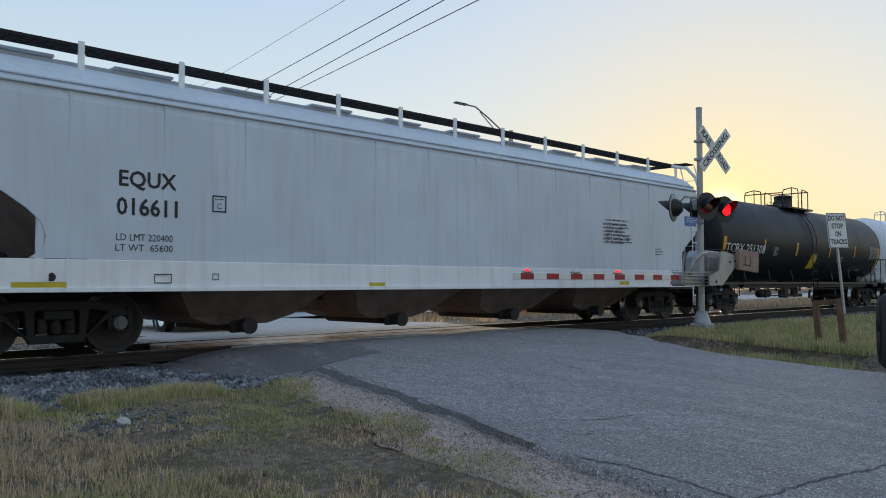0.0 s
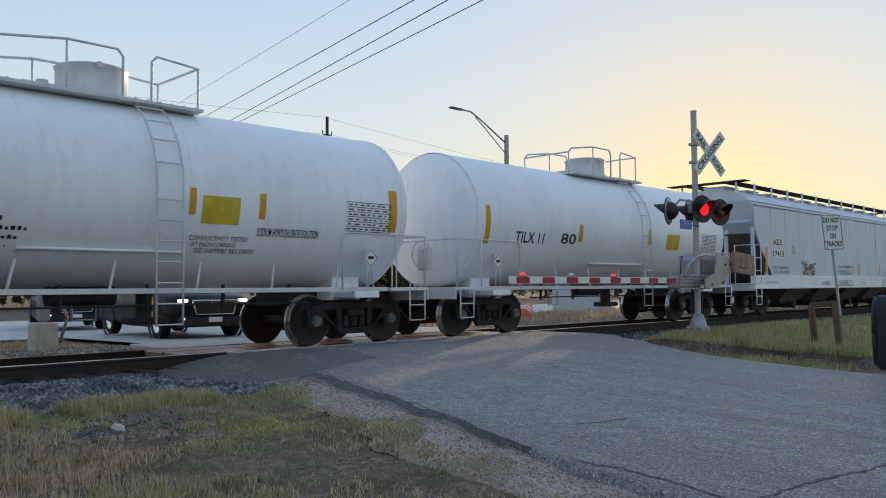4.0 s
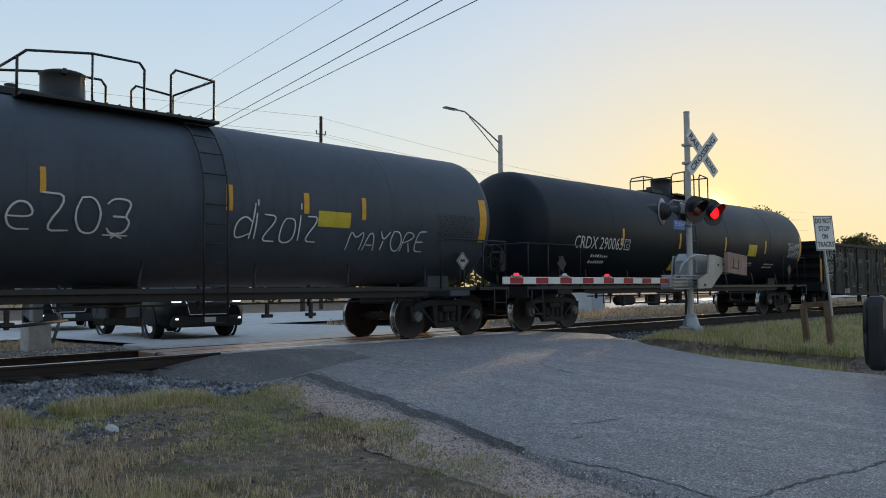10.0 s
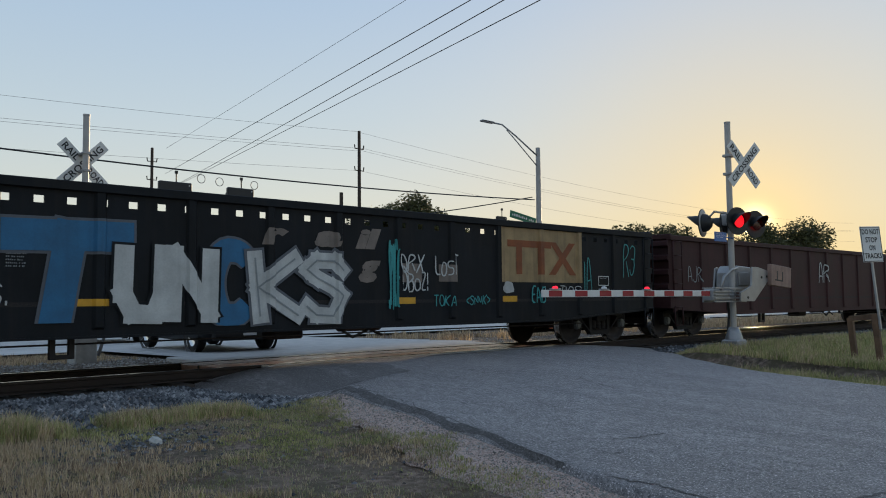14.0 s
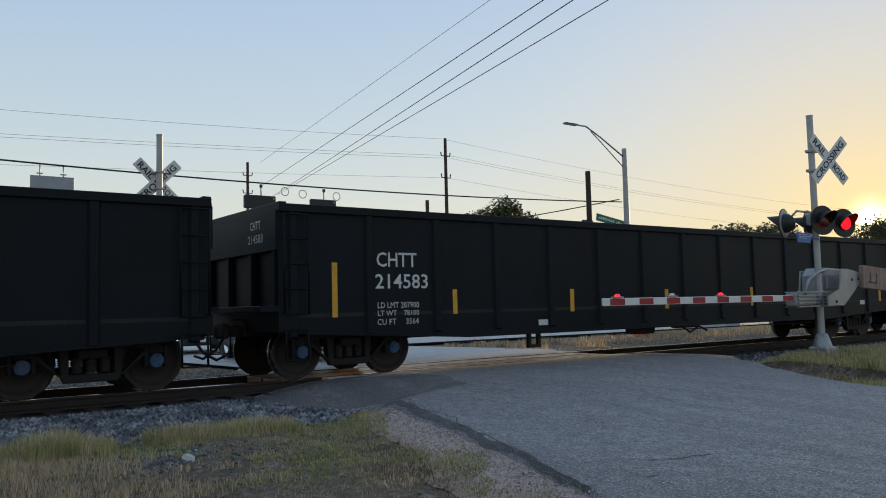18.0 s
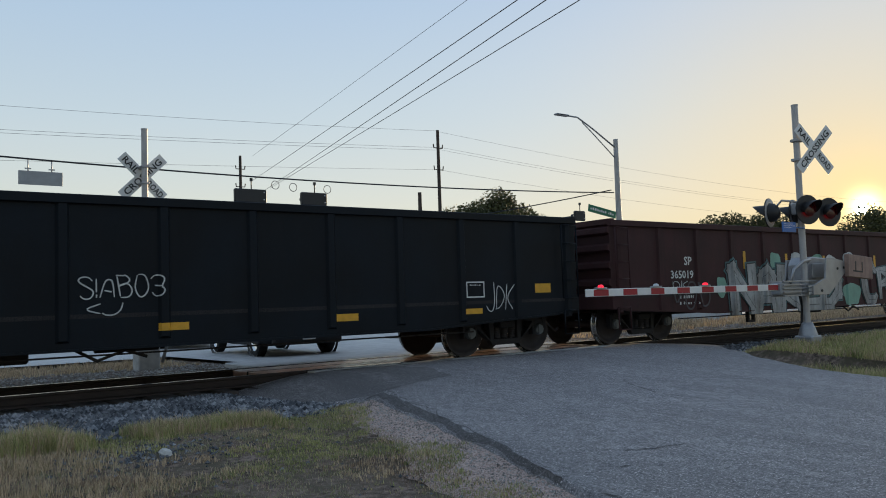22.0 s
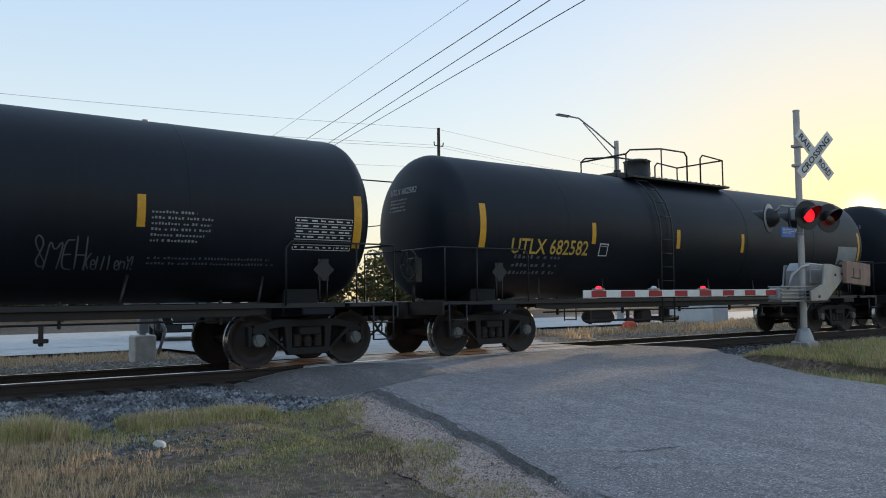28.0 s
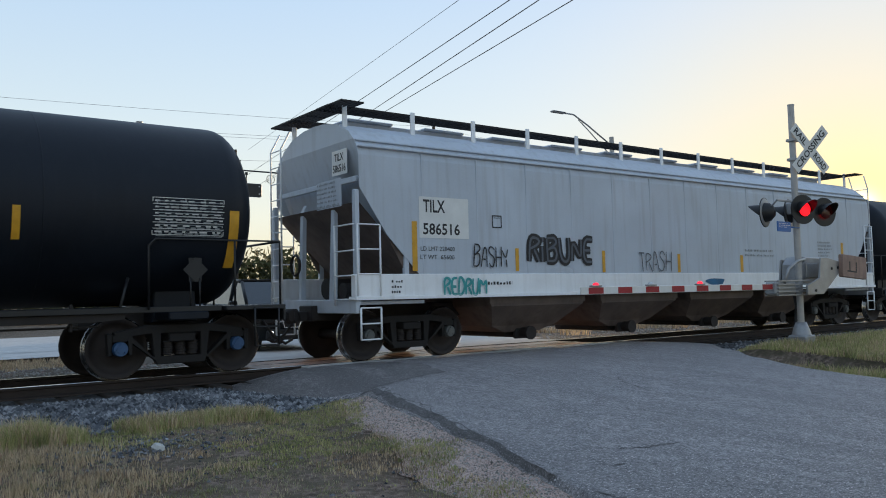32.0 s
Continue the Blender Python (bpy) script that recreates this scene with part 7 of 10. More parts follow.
ss = thing("street_name_sign", "green street name sign hung at the lamp post", "sign", pose(34.0, 17.2, 5.7, 0, 9, 0))
part("panel", Kit().box(-1.1, 1.1, -0.02, 0.02, -0.2, 0.2, 0.01), M_GREENSIGN, ss)
bars(ss, ("flat", -0.02), -0.95, 0.09, 1.9, 1, 0.18, M_SIGN, 8)
for i, (x, z) in enumerate(((14.6, 6.15), (15.4, 6.1), (17.0, 6.1))):
    k = Kit()
    n = 18
    pts = [(x + 0.17 * math.cos(6.283 * i / n), 17.3, z - 0.1 + 0.17 * math.sin(6.283 * i / n)) for i in range(n + 1)]
    solid("cable_loop", k.tube(pts, 0.014, 5), M_WIRE, "coiled slack of signal cable", "cable")


# ---- vehicles ----
def road_car(name, label, paintm, at, L=4.7, W=1.88, H=1.68, lit=True, pickup=False, guard=False):
    """A car that faces -y in its own space, wheels on z = 0."""
    car = thing(name, label, "car", at)
    h = W / 2
    # body from cross sections along y (front to back): y, half width, bottom, belt height
    secs = [(-L / 2, h * 0.8, 0.42, 0.78), (-L / 2 + 0.12, h * 0.93, 0.3, 0.92), (-L / 2 + 0.5, h, 0.25, 1.0), (-L / 2 + 1.35, h, 0.25, 1.08), (0.3, h, 0.25, 1.1), (L / 2 - 0.5, h, 0.28, 1.12), (L / 2 - 0.08, h * 0.95, 0.35, 1.08), (L / 2, h * 0.88, 0.45, 0.95)]
    k = Kit()
    rings = []
    for y, w, b, t in secs:
        rings.append([(-w * 0.9, y, b), (-w, y, b + 0.12), (-w, y, (b + t) / 2), (-w * 0.97, y, t - 0.1), (-w * 0.86, y, t), (0, y, t + 0.03), (w * 0.86, y, t), (w * 0.97, y, t - 0.1), (w, y, (b + t) / 2), (w, y, b + 0.12), (w * 0.9, y, b)])
    n = len(rings[0])
    pts = [p for r in rings for p in r]
    fs = [(j * n + i, j * n + (i + 1) % n, (j + 1) * n + (i + 1) % n, (j + 1) * n + i) for j in range(len(rings) - 1) for i in range(n)]
    k.add(pts, fs, True)
    k.add(rings[0], [tuple(range(n))])
    k.add(rings[-1], [tuple(range(n - 1, -1, -1))])
    part("body", k, paintm, car)
    # cabin
    back = 0.9 if pickup else L / 2 - 0.15
    cab = [(-L / 2 + 1.3, h * 0.86, 1.05), (-L / 2 + 2.05, h * 0.72, H - 0.05), (-L / 2 + 2.5, h * 0.7, H), (back - 0.45, h * 0.7, H - 0.03), (back, h * 0.84, 1.08)]
    k = Kit()
    pr = [(-cab[0][1], cab[0][0], cab[0][2])]
    lp_, rp_ = [(-w, y, z) for y, w, z in cab], [(w, y, z) for y, w, z in cab]
    lb_, rb_ = [(-h * 0.88, y, 1.05) for y, w, z in cab], [(h * 0.88, y, 1.05) for y, w, z in cab]
    allp = lp_ + rp_ + lb_ + rb_
    m = len(cab)
    f = []
    for i in range(m - 1):
        f += [(i, i + 1, m + i + 1, m + i), (2 * m + i, 2 * m + i + 1, i + 1, i), (m + i, m + i + 1, 3 * m + i + 1, 3 * m + i)]
    k.add(allp, f)
    part("window_glass", k, M_GLASS, car, "dark tinted glass")
    k = Kit()
    k.box(-h * 0.71, h * 0.71, cab[1][0] + 0.1, cab[3][0] + 0.05, H - 0.03, H + 0.02, 0.015)
    for s in (-1, 1):
        for (y0, w0, z0), (y1, w1, z1) in zip(cab[:-1], cab[1:]):
            k.tube([(s * w0, y0, z0), (s * w1, y1, z1)], 0.045)
        k.tube([(s * h * 0.88, 0.1, 1.05), (s * h * 0.73, 0.15, H)], 0.04)
    part("roof", k, paintm, car)
    # nose: grille, bumper, lamps, plate
    part("grille", Kit().box(-h * 0.52, h * 0.52, -L / 2 - 0.03, -L / 2 + 0.1, 0.55, 0.84, 0.03), M_BLACK, car)
    k = Kit()
    k.tube([(-h * 0.55, -L / 2 - 0.035, 0.86), (h * 0.55, -L / 2 - 0.035, 0.86), (h * 0.45, -L / 2 - 0.035, 0.55), (-h * 0.45, -L / 2 - 0.035, 0.55), (-h * 0.55, -L / 2 - 0.035, 0.86)], 0.016)
    k.box(-0.1, 0.1, -L / 2 - 0.06, -L / 2 - 0.03, 0.8, 0.86, 0.01)
    part("grille_trim", k, M_CHROME, car)
    part("bumper", Kit().box(-h * 0.86, h * 0.86, -L / 2 - 0.05, -L / 2 + 0.2, 0.28, 0.52, 0.05), paintm if guard else M_BLACK, car)
    part("number_plate", Kit().box(-0.16, 0.16, -L / 2 - 0.065, -L / 2 - 0.05, 0.38, 0.49, 0.004), M_SIGN, car)
    for s in (-1, 1):
        part("headlight", Kit().box(*sorted((s * h * 0.62, s * h * 0.84)), -L / 2 + 0.01, -L / 2 + 0.2, 0.82, 0.89, 0.02), M_HEADLAMP if lit else M_CHROME, car)
        part("fog_lamp", Kit().box(*sorted((s * h * 0.72, s * h * 0.8)), -L / 2 - 0.06, -L / 2 + 0.02, 0.44, 0.48, 0.012), M_HEADLAMP if lit else M_CHROME, car)
        part("mirror", Kit().box(*sorted((s * (h + 0.02), s * (h + 0.2))), -L / 2 + 1.5, -L / 2 + 1.66, 1.02, 1.18, 0.03), paintm, car)
        for y in (-L / 2 + 0.92, L / 2 - 0.95):
            w = part("wheel", shared("car_tyre", M_RUBBER, lambda k: k.lathe([(-0.11, 0.23), (-0.115, 0.32), (-0.08, 0.365), (0.08, 0.365), (0.115, 0.32), (0.11, 0.23)], "x", 24)), None, car, at=pose(s * (h - 0.13), y, 0.365))
            part("rim", shared("car_rim", M_CHROME, lambda k: [k.lathe([(-0.1, 0.24), (-0.06, 0.2), (-0.07, 0.001)], "x", 16), k.lathe([(0.1, 0.24), (0.06, 0.2), (0.07, 0.001)], "x", 16)]), None, w)
            part("wheel_arch", Kit().lathe([(s * (h - 0.02), 0.36), (s * (h + 0.012), 0.42)], "x", 20, (0, y, 0.365)), M_BLACK, car)
    if guard:
        k = Kit()
        k.box(-h * 0.9, h * 0.9, -L / 2 - 0.2, -L / 2 - 0.07, 0.45, 0.75, 0.04)
        for s in (-1, 1):
            wing = [(s * (h * 0.9 + 0.13 * math.copysign(abs(math.cos(a)) ** 0.6, math.cos(a))), 0.82 + 0.5 * math.copysign(abs(math.sin(a)) ** 0.7, math.sin(a))) for a in [6.2832 * i / 20 for i in range(20)]]
            k.prism(wing if s > 0 else wing[::-1], -L / 2 - 0.24, -L / 2 - 0.03, 0.04)
            k.tube([(s * (h * 0.9 + 0.1 * math.cos(a)), -L / 2 - 0.25, 0.82 + 0.42 * math.sin(a)) for a in [6.2832 * i / 16 for i in range(17)]], 0.03, 8)
        part("brush_guard", k, M_BLACK, car, "black steel brush guard")
    return car


road_car("waiting_suv", "black sport utility car waiting with headlights on", M_CARBLACK, pose(9.12, 5.95, -0.06, 0, 0, -4), L=4.9, W=1.95)
road_car("waiting_suv", "dark grey sport utility car waiting with headlights on", M_CARBLACK, pose(9.65, 14.0, -0.14, 0, 0, -14), L=4.6, W=1.86)
suv_a = road_car("passing_suv", "dark sport utility car on the cross street", M_CARBLACK, pose(19, 16.5, -0.19, 0, 0, -90), lit=False)
suv_b = road_car("passing_suv", "silver sport utility car on the cross street", M_CARGREY, pose(30, 16.5, -0.19, 0, 0, -90), lit=False)
road_car("pickup_truck", "white pickup with a black brush guard waiting at the crossing", M_CARWHITE, pose(12.3, -12.5, -0.43, 0, 0, 180), L=5.7, W=2.0, H=1.85, lit=False, pickup=True, guard=True)


# ---- beyond the street ----
def leafy(k, c, r, n, rnd, size):
    for _ in range(n):
        d = Vector((rnd.gauss(0, 1), rnd.gauss(0, 1), rnd.gauss(0, 0.8))).normalized() * (r * rnd.random() ** 0.45)
        p = Vector(c) + d
        u = Vector((rnd.gauss(0, 1), rnd.gauss(0, 1), rnd.gauss(0, 1))).normalized()
        w = u.orthogonal().normalized()
        s = size * rnd.uniform(0.6, 1.4)
        k.add([p - u * s, p + w * s * 0.55, p + u * s, p - w * s * 0.55], [(0, 1, 2, 3)])


def tree(x, y, h, spread, seed, label, dense=1.0, leaf=0.28):
    rnd = random.Random(seed)
    t = thing("tree", label, "tree", pose(x, y, land_z(x, y)))
    k, lf = Kit(), Kit()
    trunk = [(0, 0, -0.3), (0.1 * h * 0.1, 0, h * 0.25), (0.02 * h, 0.02 * h, h * 0.5)]
    k.cyl(trunk[0], trunk[1], h * 0.03, 9, h * 0.024)
    k.cyl(trunk[1], trunk[2], h * 0.024, 9, h * 0.016)
    clumps = 20
    for i in range(clumps):
        a = 2.4 * i + rnd.uniform(-0.3, 0.3)
        rr = spread * rnd.uniform(0.05, 1.0) ** 0.7
        z = h * (0.5 + (0.1 + 0.3 * rnd.random() ** 0.5) * (1.02 - (rr / spread) ** 2) ** 0.5)
        end = (rr * math.cos(a), rr * math.sin(a), z)
        k.cyl(trunk[1] if i % 2 else trunk[2], end, h * 0.01, 6, h * 0.003)
        leafy(lf, end, spread * rnd.uniform(0.26, 0.42), int(900 * dense), rnd, leaf)
    part("trunk", k, M_BARK, t)
    part("crown", lf, M_LEAF, t)


tree(64, 62, 15.6, 6.4, 1, "dark broad tree beyond the street", 1.3, 0.2)
tree(115, 61, 14.6, 7.4, 2, "dark spreading tree near the low sun", 1.3, 0.26)
tree(168, 62, 18.5, 10.0, 3, "tall thin-leaved tree with the low sun behind it", 0.6, 0.32)
tree(96, 61, 8.0, 4.0, 9, "small dark tree beyond the street", 0.6)
for i, (x, y, h) in enumerate(((200, 75, 15), (235, 80, 13), (270, 70, 16), (190, 40, 9), (330, 80, 15))):
    tree(x, y, h, h * 0.6, 20 + i, "distant dark tree on the horizon", 0.5, 0.5)
rnd = random.Random(5)
belt = Kit()
for i in range(260):
    x = -160 + i * 2.0 + rnd.uniform(-0.8, 0.8)
    hh = rnd.uniform(2.2, 4.2) if x > 80 else rnd.uniform(4.0, 6.8)
    for j in range(3):
        leafy(belt, (x, 62 + rnd.uniform(-3, 4), hh * (0.25 + 0.28 * j)), hh * 0.36, 60 if x > 80 else 190, rnd, 0.34)
solid("far_hedge", belt, M_LEAF, "low dark tree line beyond the street", "trees", "stuff")
rnd = random.Random(6)
belt = Kit()
for i in range(420):
    a = rnd.uniform(-3.14, 3.14)
    d = rnd.uniform(380, 520)
    x, y = d * math.cos(a), d * math.sin(a)
    if y > 0 and -20 < math.degrees(a) < 110:
        hh = rnd.uniform(4, 8)
    else:
        hh = rnd.uniform(6, 12)
    for j in range(3):
        leafy(belt, (x, y, hh * (0.2 + 0.3 * j)), hh * 0.8, 22, rnd, 1.8)
solid("far_woods", belt, M_LEAF, "far dark woods round the horizon", "trees", "stuff")

cb = thing("utility_cabinet", "pale utility cabinet in the grass beyond the track", "cabinet", pose(31.2, 9.2, land_z(31, 9)))
part("body", Kit().box(-0.55, 0.55, -1.3, 1.3, -0.1, 1.15, 0.03), M_CABINET, cb)
part("lid", Kit().box(-0.6, 0.6, -1.35, 1.35, 1.15, 1.22, 0.02), M_CABINET, cb)
bl = thing("traffic_barrel", "orange traffic barrel lying over beyond the track", "traffic barrel", pose(24.3, 7.0, land_z(24, 7) + 0.22, 0, 70, 25))
part("drum", Kit().lathe([(-0.5, 0.001), (-0.5, 0.28), (-0.2, 0.26), (0.1, 0.24), (0.45, 0.2), (0.5, 0.12), (0.5, 0.001)], "z", 18), M_ORANGE, bl)
for z in (-0.22, 0.06):
    part("band", Kit().lathe([(z - 0.06, 0.27 - 0.1 * z), (z + 0.06, 0.262 - 0.1 * z)], "z", 18), M_SIGN, bl)
bd = thing("low_building", "low tan building beyond the street", "building", pose(-6, 46, 0))
part("wall", Kit().box(-14, 14, -5, 5, -0.6, 3.4), M_BRICKWALL, bd)
part("roof", Kit().box(-14.6, 14.6, -5.6, 5.6, 3.4, 3.75, 0.04), M_ROOF, bd)
for i in range(6):
    part("window", Kit().box(-12 + i * 4.4, -9.6 + i * 4.4, -5.03, -4.98, 0.9, 2.3), M_GLASS, bd)

# utility box with a meter on the near verge
ub = thing("utility_box", "cream metal utility box with a round silver meter", "utility box", pose(0.36, -8.35, 0))
zb = land_z(0.36, -8.35)
part("body", Kit().box(-0.2, 0.2, -0.15, 0.15, zb - 0.1, 1.06, 0.02), M_CREAM, ub)
part("meter", Kit().lathe([(-0.25, 0.001), (-0.25, 0.07), (-0.23, 0.085), (-0.15, 0.09)], "y", 20, (0.06, 0, 0.82)), M_CHROME, ub, "round silver electricity meter")
part("lid", Kit().box(-0.22, 0.22, -0.17, 0.17, 1.06, 1.09, 0.012), M_CREAM, ub)

# the sun's disc, low beyond the trees
sd = sun_dir.normalized() * 2800
solid("setting_sun", Kit().lathe([(-20, 0.001), (-18, 9), (-12, 16), (0, 20), (12, 16), (18, 9), (20, 0.001)], "z", 20, sd), M_SUN, "low yellow sun glowing above the trees", "sun", "structure")


# ---- the train ----
BT, GT, WT = M_BLACKTANK, M_GREYTANK, M_WHITETANK
C, F = [], []
for made in (
    hopper_car(3.86, 20.03, "long grey covered hopper car with black lettering", True),
    tank_car(24.09, 37.59, BT, M_BLACK, "black tank car with white lettering", dome_x=0.6, rail_x=0.0, rail_w=1.2, plate=M_PLATE, R=1.42, zc=2.5),
    tank_car(41.36, 50.94, WT, M_WHITEFIT, "white insulated tank car with black lettering", jacket=True, R=1.5, zc=2.55, dome_x=-0.1, rail_x=0.0, rail_w=1.45, housing=0.54),
    tank_car(54.76, 64.29, WT, M_WHITEFIT, "white insulated tank car with black lettering", jacket=True, R=1.5, zc=2.55, dome_x=0.25, rail_x=0.1, rail_w=1.6, housing=0.54),
    tank_car(68.11, 77.63, WT, M_WHITEFIT, "white insulated tank car with black lettering", jacket=True, R=1.5, zc=2.55, dome_x=0.45, rail_x=0.3, rail_w=1.6, housing=0.54),
    hopper_car(81.91, 96.32, "grey covered hopper car with amber strips"),
    tank_car(100.39, 114.09, GT, M_BLACK, "grey tank car with gold lettering", off=0.1, over=1.35, dome_x=-0.46, rail_x=0.2, rail_w=1.35, ladder_x=0.1, R=1.42, zc=2.5),
    tank_car(118.03, 131.6, BT, M_BLACK, "black tank car with white lettering", off=0.22, over=1.42, dome_x=1.2, ladder_x=-0.2, rail_x=0.68, R=1.42, zc=2.5),
    tank_car(135.6, 149.47, GT, M_BLACK, "grey tank car with gold lettering and white scrawls", off=0.08, over=1.3, dome_x=-0.6, ladder_x=1.2, rail_x=0.05, rail_w=1.55, plate=M_PLATE, R=1.42, zc=2.5),
    tank_car(153.18, 166.95, BT, M_BLACK, "black tank car with white lettering", off=0.3, over=1.45, dome_x=0.32, rail_x=0.85, rail_w=1.2, R=1.42, zc=2.5),
    gondola(171.23, 187.73, M_BLACKGON, "black gondola car with scrawled graffiti", holes=True),
    gondola(192.17, 208.46, M_BLACKGON, "black gondola car with blue and white graffiti", holes=True),
    gondola(212.38, 229.51, M_REDGON, "oxide red gondola car"),
    gondola(233.72, 250.52, M_GREENGON, "dark green gondola car with white lettering", top=2.8, cap=M_BLUECAP, stakes=((-4.34, -3.25),)),
    gondola(254.65, 271.55, M_GREENGON, "dark green gondola car with white lettering", top=2.8, cap=M_BLUECAP, stakes=((-1.3, -1.4),)),
    gondola(275.62, 292.66, M_REDGON, "oxide red gondola car with grey graffiti"),
    gondola(297.04, 313.49, M_GREENGON, "dark green gondola car with blue lettering plates"),
    gondola(317.61, 334.3, M_REDGON, "oxide red gondola car with grey and green graffiti"),
    gondola(338.55, 355.48, M_GREENGON, "dark green gondola car with bright graffiti", top=2.8, cap=M_BLUECAP),
    tank_car(359.5, 373.2, BT, M_BLACK, "black tank car with white lettering", dome_x=0.45, rail_x=1.0),
    tank_car(377.07, 391.72, BT, M_BLACK, "black tank car with white lettering", dome_x=0.25, rail_x=-0.6, rail_w=1.6, over=1.28),
    tank_car(395.74, 408.95, BT, M_BLACK, "black tank car with gold lettering", off=-0.08, over=1.33, dome_x=-0.93, rail_x=-0.29),
    tank_car(413.03, 426.88, BT, M_BLACK, "black tank car with white lettering", cap=M_BLUECAP, dome_x=0.45, rail_x=-0.5, rail_w=1.35, rail_h=0.82),
    tank_car(430.9, 444.62, BT, M_BLACK, "black tank car with white lettering", cap=M_BLUECAP, dome_x=0.78, rail_x=0.5, rail_w=1.35, rail_h=0.82),
    hopper_car(448.83, 463.75, "grey covered hopper car with graffiti and amber strips", low=1.08, ZS=1.52, skin=M_DUSTY),
    tank_car(467.62, 481.17, BT, M_BLACK, "plain black tank car with amber strips", stripes=[(x, 2.35, 2.95) for x in (-7.0, -3.5, 0.5, 4.5)]),
):
    C.append(made[0])
    F.append(made[1])


# ---- lettering and painted marks on the cars ----
write(C[0], "EQUX", F[0], -7.49, 2.38, 0.28, M_BLACKTXT, w=0.87, bold=0.02)
write(C[0], "016611", F[0], -7.52, 2.01, 0.26, M_BLACKTXT, w=0.92, bold=0.02)
write(C[0], "LD LMT 220400", F[0], -7.52, 1.65, 0.1, M_BLACKTXT, w=0.85)
write(C[0], "LT WT  65600", F[0], -7.53, 1.5, 0.1, M_BLACKTXT, w=0.86)
frame_box(C[0], F[0], -6.03, -5.79, 2.14, 2.4, M_BLACKTXT)
write(C[0], "C", F[0], -5.95, 2.19, 0.09, M_BLACKTXT, w=0.08)
bars(C[0], F[0], 4.61, 2.53, 1.21, 6, 0.057, M_BLACKTXT, 6)
# oval port in the sill, its dark opening painted as a black patch
blob(C[0], F[0], -8.43, -8.33, 1.06, 1.19, M_BLACKTXT, 7)
plate_on(C[0], F[0], -8.88, -8.19, 0.95, 1.06, M_PLACARD, "reflective_strip")
frame_box(C[0], F[0], -6.96, -6.69, 1.04, 1.18, M_BLACKTXT)
frame_box(C[0], F[0], -6.03, -5.92, 1.09, 1.19, M_BLACKTXT)
plate_on(C[0], F[0], -2.9, -2.52, 0.97, 1.05, M_PLACARD, "reflective_strip")
bars(C[0], F[0], 4.72, 2.64, 1.22, 7, 0.056, M_BLACKTXT, 12)
bars(C[0], F[0], 7.07, 1.97, 0.43, 3, 0.045, M_BLACKTXT, 13)
plate_on(C[0], F[0], 5.31, 5.73, 0.97, 1.08, M_PLACARD, "reflective_strip")
frame_box(C[0], F[0], 5.98, 6.08, 1.11, 1.21, M_BLACKTXT)
plate_on(C[0], F[0], 6.49, 6.71, 1.11, 1.19, M_BLACKTXT, "vent_slot")
# oval port near the rear, likewise only a black patch
blob(C[0], F[0], 8.34, 8.43, 1.09, 1.26, M_BLACKTXT, 17)
plate_on(C[0], F[0], 7.82, 8.12, 0.97, 1.08, M_RED, "reflective_strip")
write(C[1], "TCBX 251308", F[1], -7.18, 2.0, 0.29, M_WHITETXT, w=2.85, bold=0.01)
write(C[1], "LD LMT 206400 LB  93600 KG", F[1], -6.59, 1.86, 0.1, M_WHITETXT, w=1.8)
write(C[1], "LT WT    79600 LB  36100 KG", F[1], -6.52, 1.7, 0.11, M_WHITETXT, w=1.8)
plate_on(C[1], F[1], -7.41, -7.2, 1.58, 2.48, M_YELLOW, "reflective_strip")
plate_on(C[1], F[1], -4.45, -4.34, 2.04, 2.48, M_YELLOW, "reflective_strip")
plate_on(C[1], F[1], -1.71, -1.57, 2.0, 2.47, M_YELLOW, "reflective_strip")
plate_on(C[1], F[1], 1.49, 1.6, 2.02, 2.46, M_YELLOW, "reflective_strip")
plate_on(C[1], F[1], -0.21, 0.39, 1.49, 2.11, M_PLACARD, "placard")
plate_on(C[1], F[1], 4.24, 4.34, 2.06, 2.51, M_YELLOW, "reflective_strip")
plate_on(C[1], F[1], 7.16, 7.34, 1.61, 2.5, M_YELLOW, "reflective_strip")
data_panel(C[1], F[1], 6.13, 7.19, 2.01, 2.53, M_WHITETXT, 29)
bars(C[1], F[1], 2.46, 2.05, 0.76, 3, 0.05, M_WHITETXT, 30)
spray_tag(C[1], F[1], "AJuLF", 4.21, 4.91, 1.4, 1.68, M_SPRAYGREY, 31, 0.02, 0.9, 0.2)
bars(C[1], F[1], 5.33, 1.54, 0.45, 1, 0.1, M_WHITETXT, 32)
frame_box(C[1], F[1], -3.58, -3.29, 1.97, 2.24, M_WHITETXT)
write(C[1], "C", F[1], -3.5, 2.03, 0.16, M_WHITETXT, w=0.15)
bars(C[1], F[1], -9.04, 2.16, 0.31, 6, 0.062, M_WHITETXT, 35)
write(C[2], "TILX 113169", F[2], -4.38, 2.03, 0.32, M_BLACKTXT, w=1.76, bold=0.01)
write(C[2], "LD LMT  191100 LB  86700 KG", F[2], -4.36, 1.82, 0.13, M_BLACKTXT, w=1.65)
write(C[2], "LT WT   71900 LB  32600 KG", F[2], -4.34, 1.65, 0.14, M_BLACKTXT, w=1.66)
frame_box(C[2], F[2], -2.39, -2.15, 2.08, 2.33, M_BLACKTXT)
write(C[2], "C", F[2], -2.32, 2.13, 0.13, M_BLACKTXT, w=0.11)
plate_on(C[2], F[2], -5.37, -5.26, 2.02, 2.89, M_YELLOW, "reflective_strip")
plate_on(C[2], F[2], -2.59, -2.48, 2.2, 2.63, M_YELLOW, "reflective_strip")
plate_on(C[2], F[2], -1.05, -0.93, 2.19, 2.63, M_YELLOW, "reflective_strip")
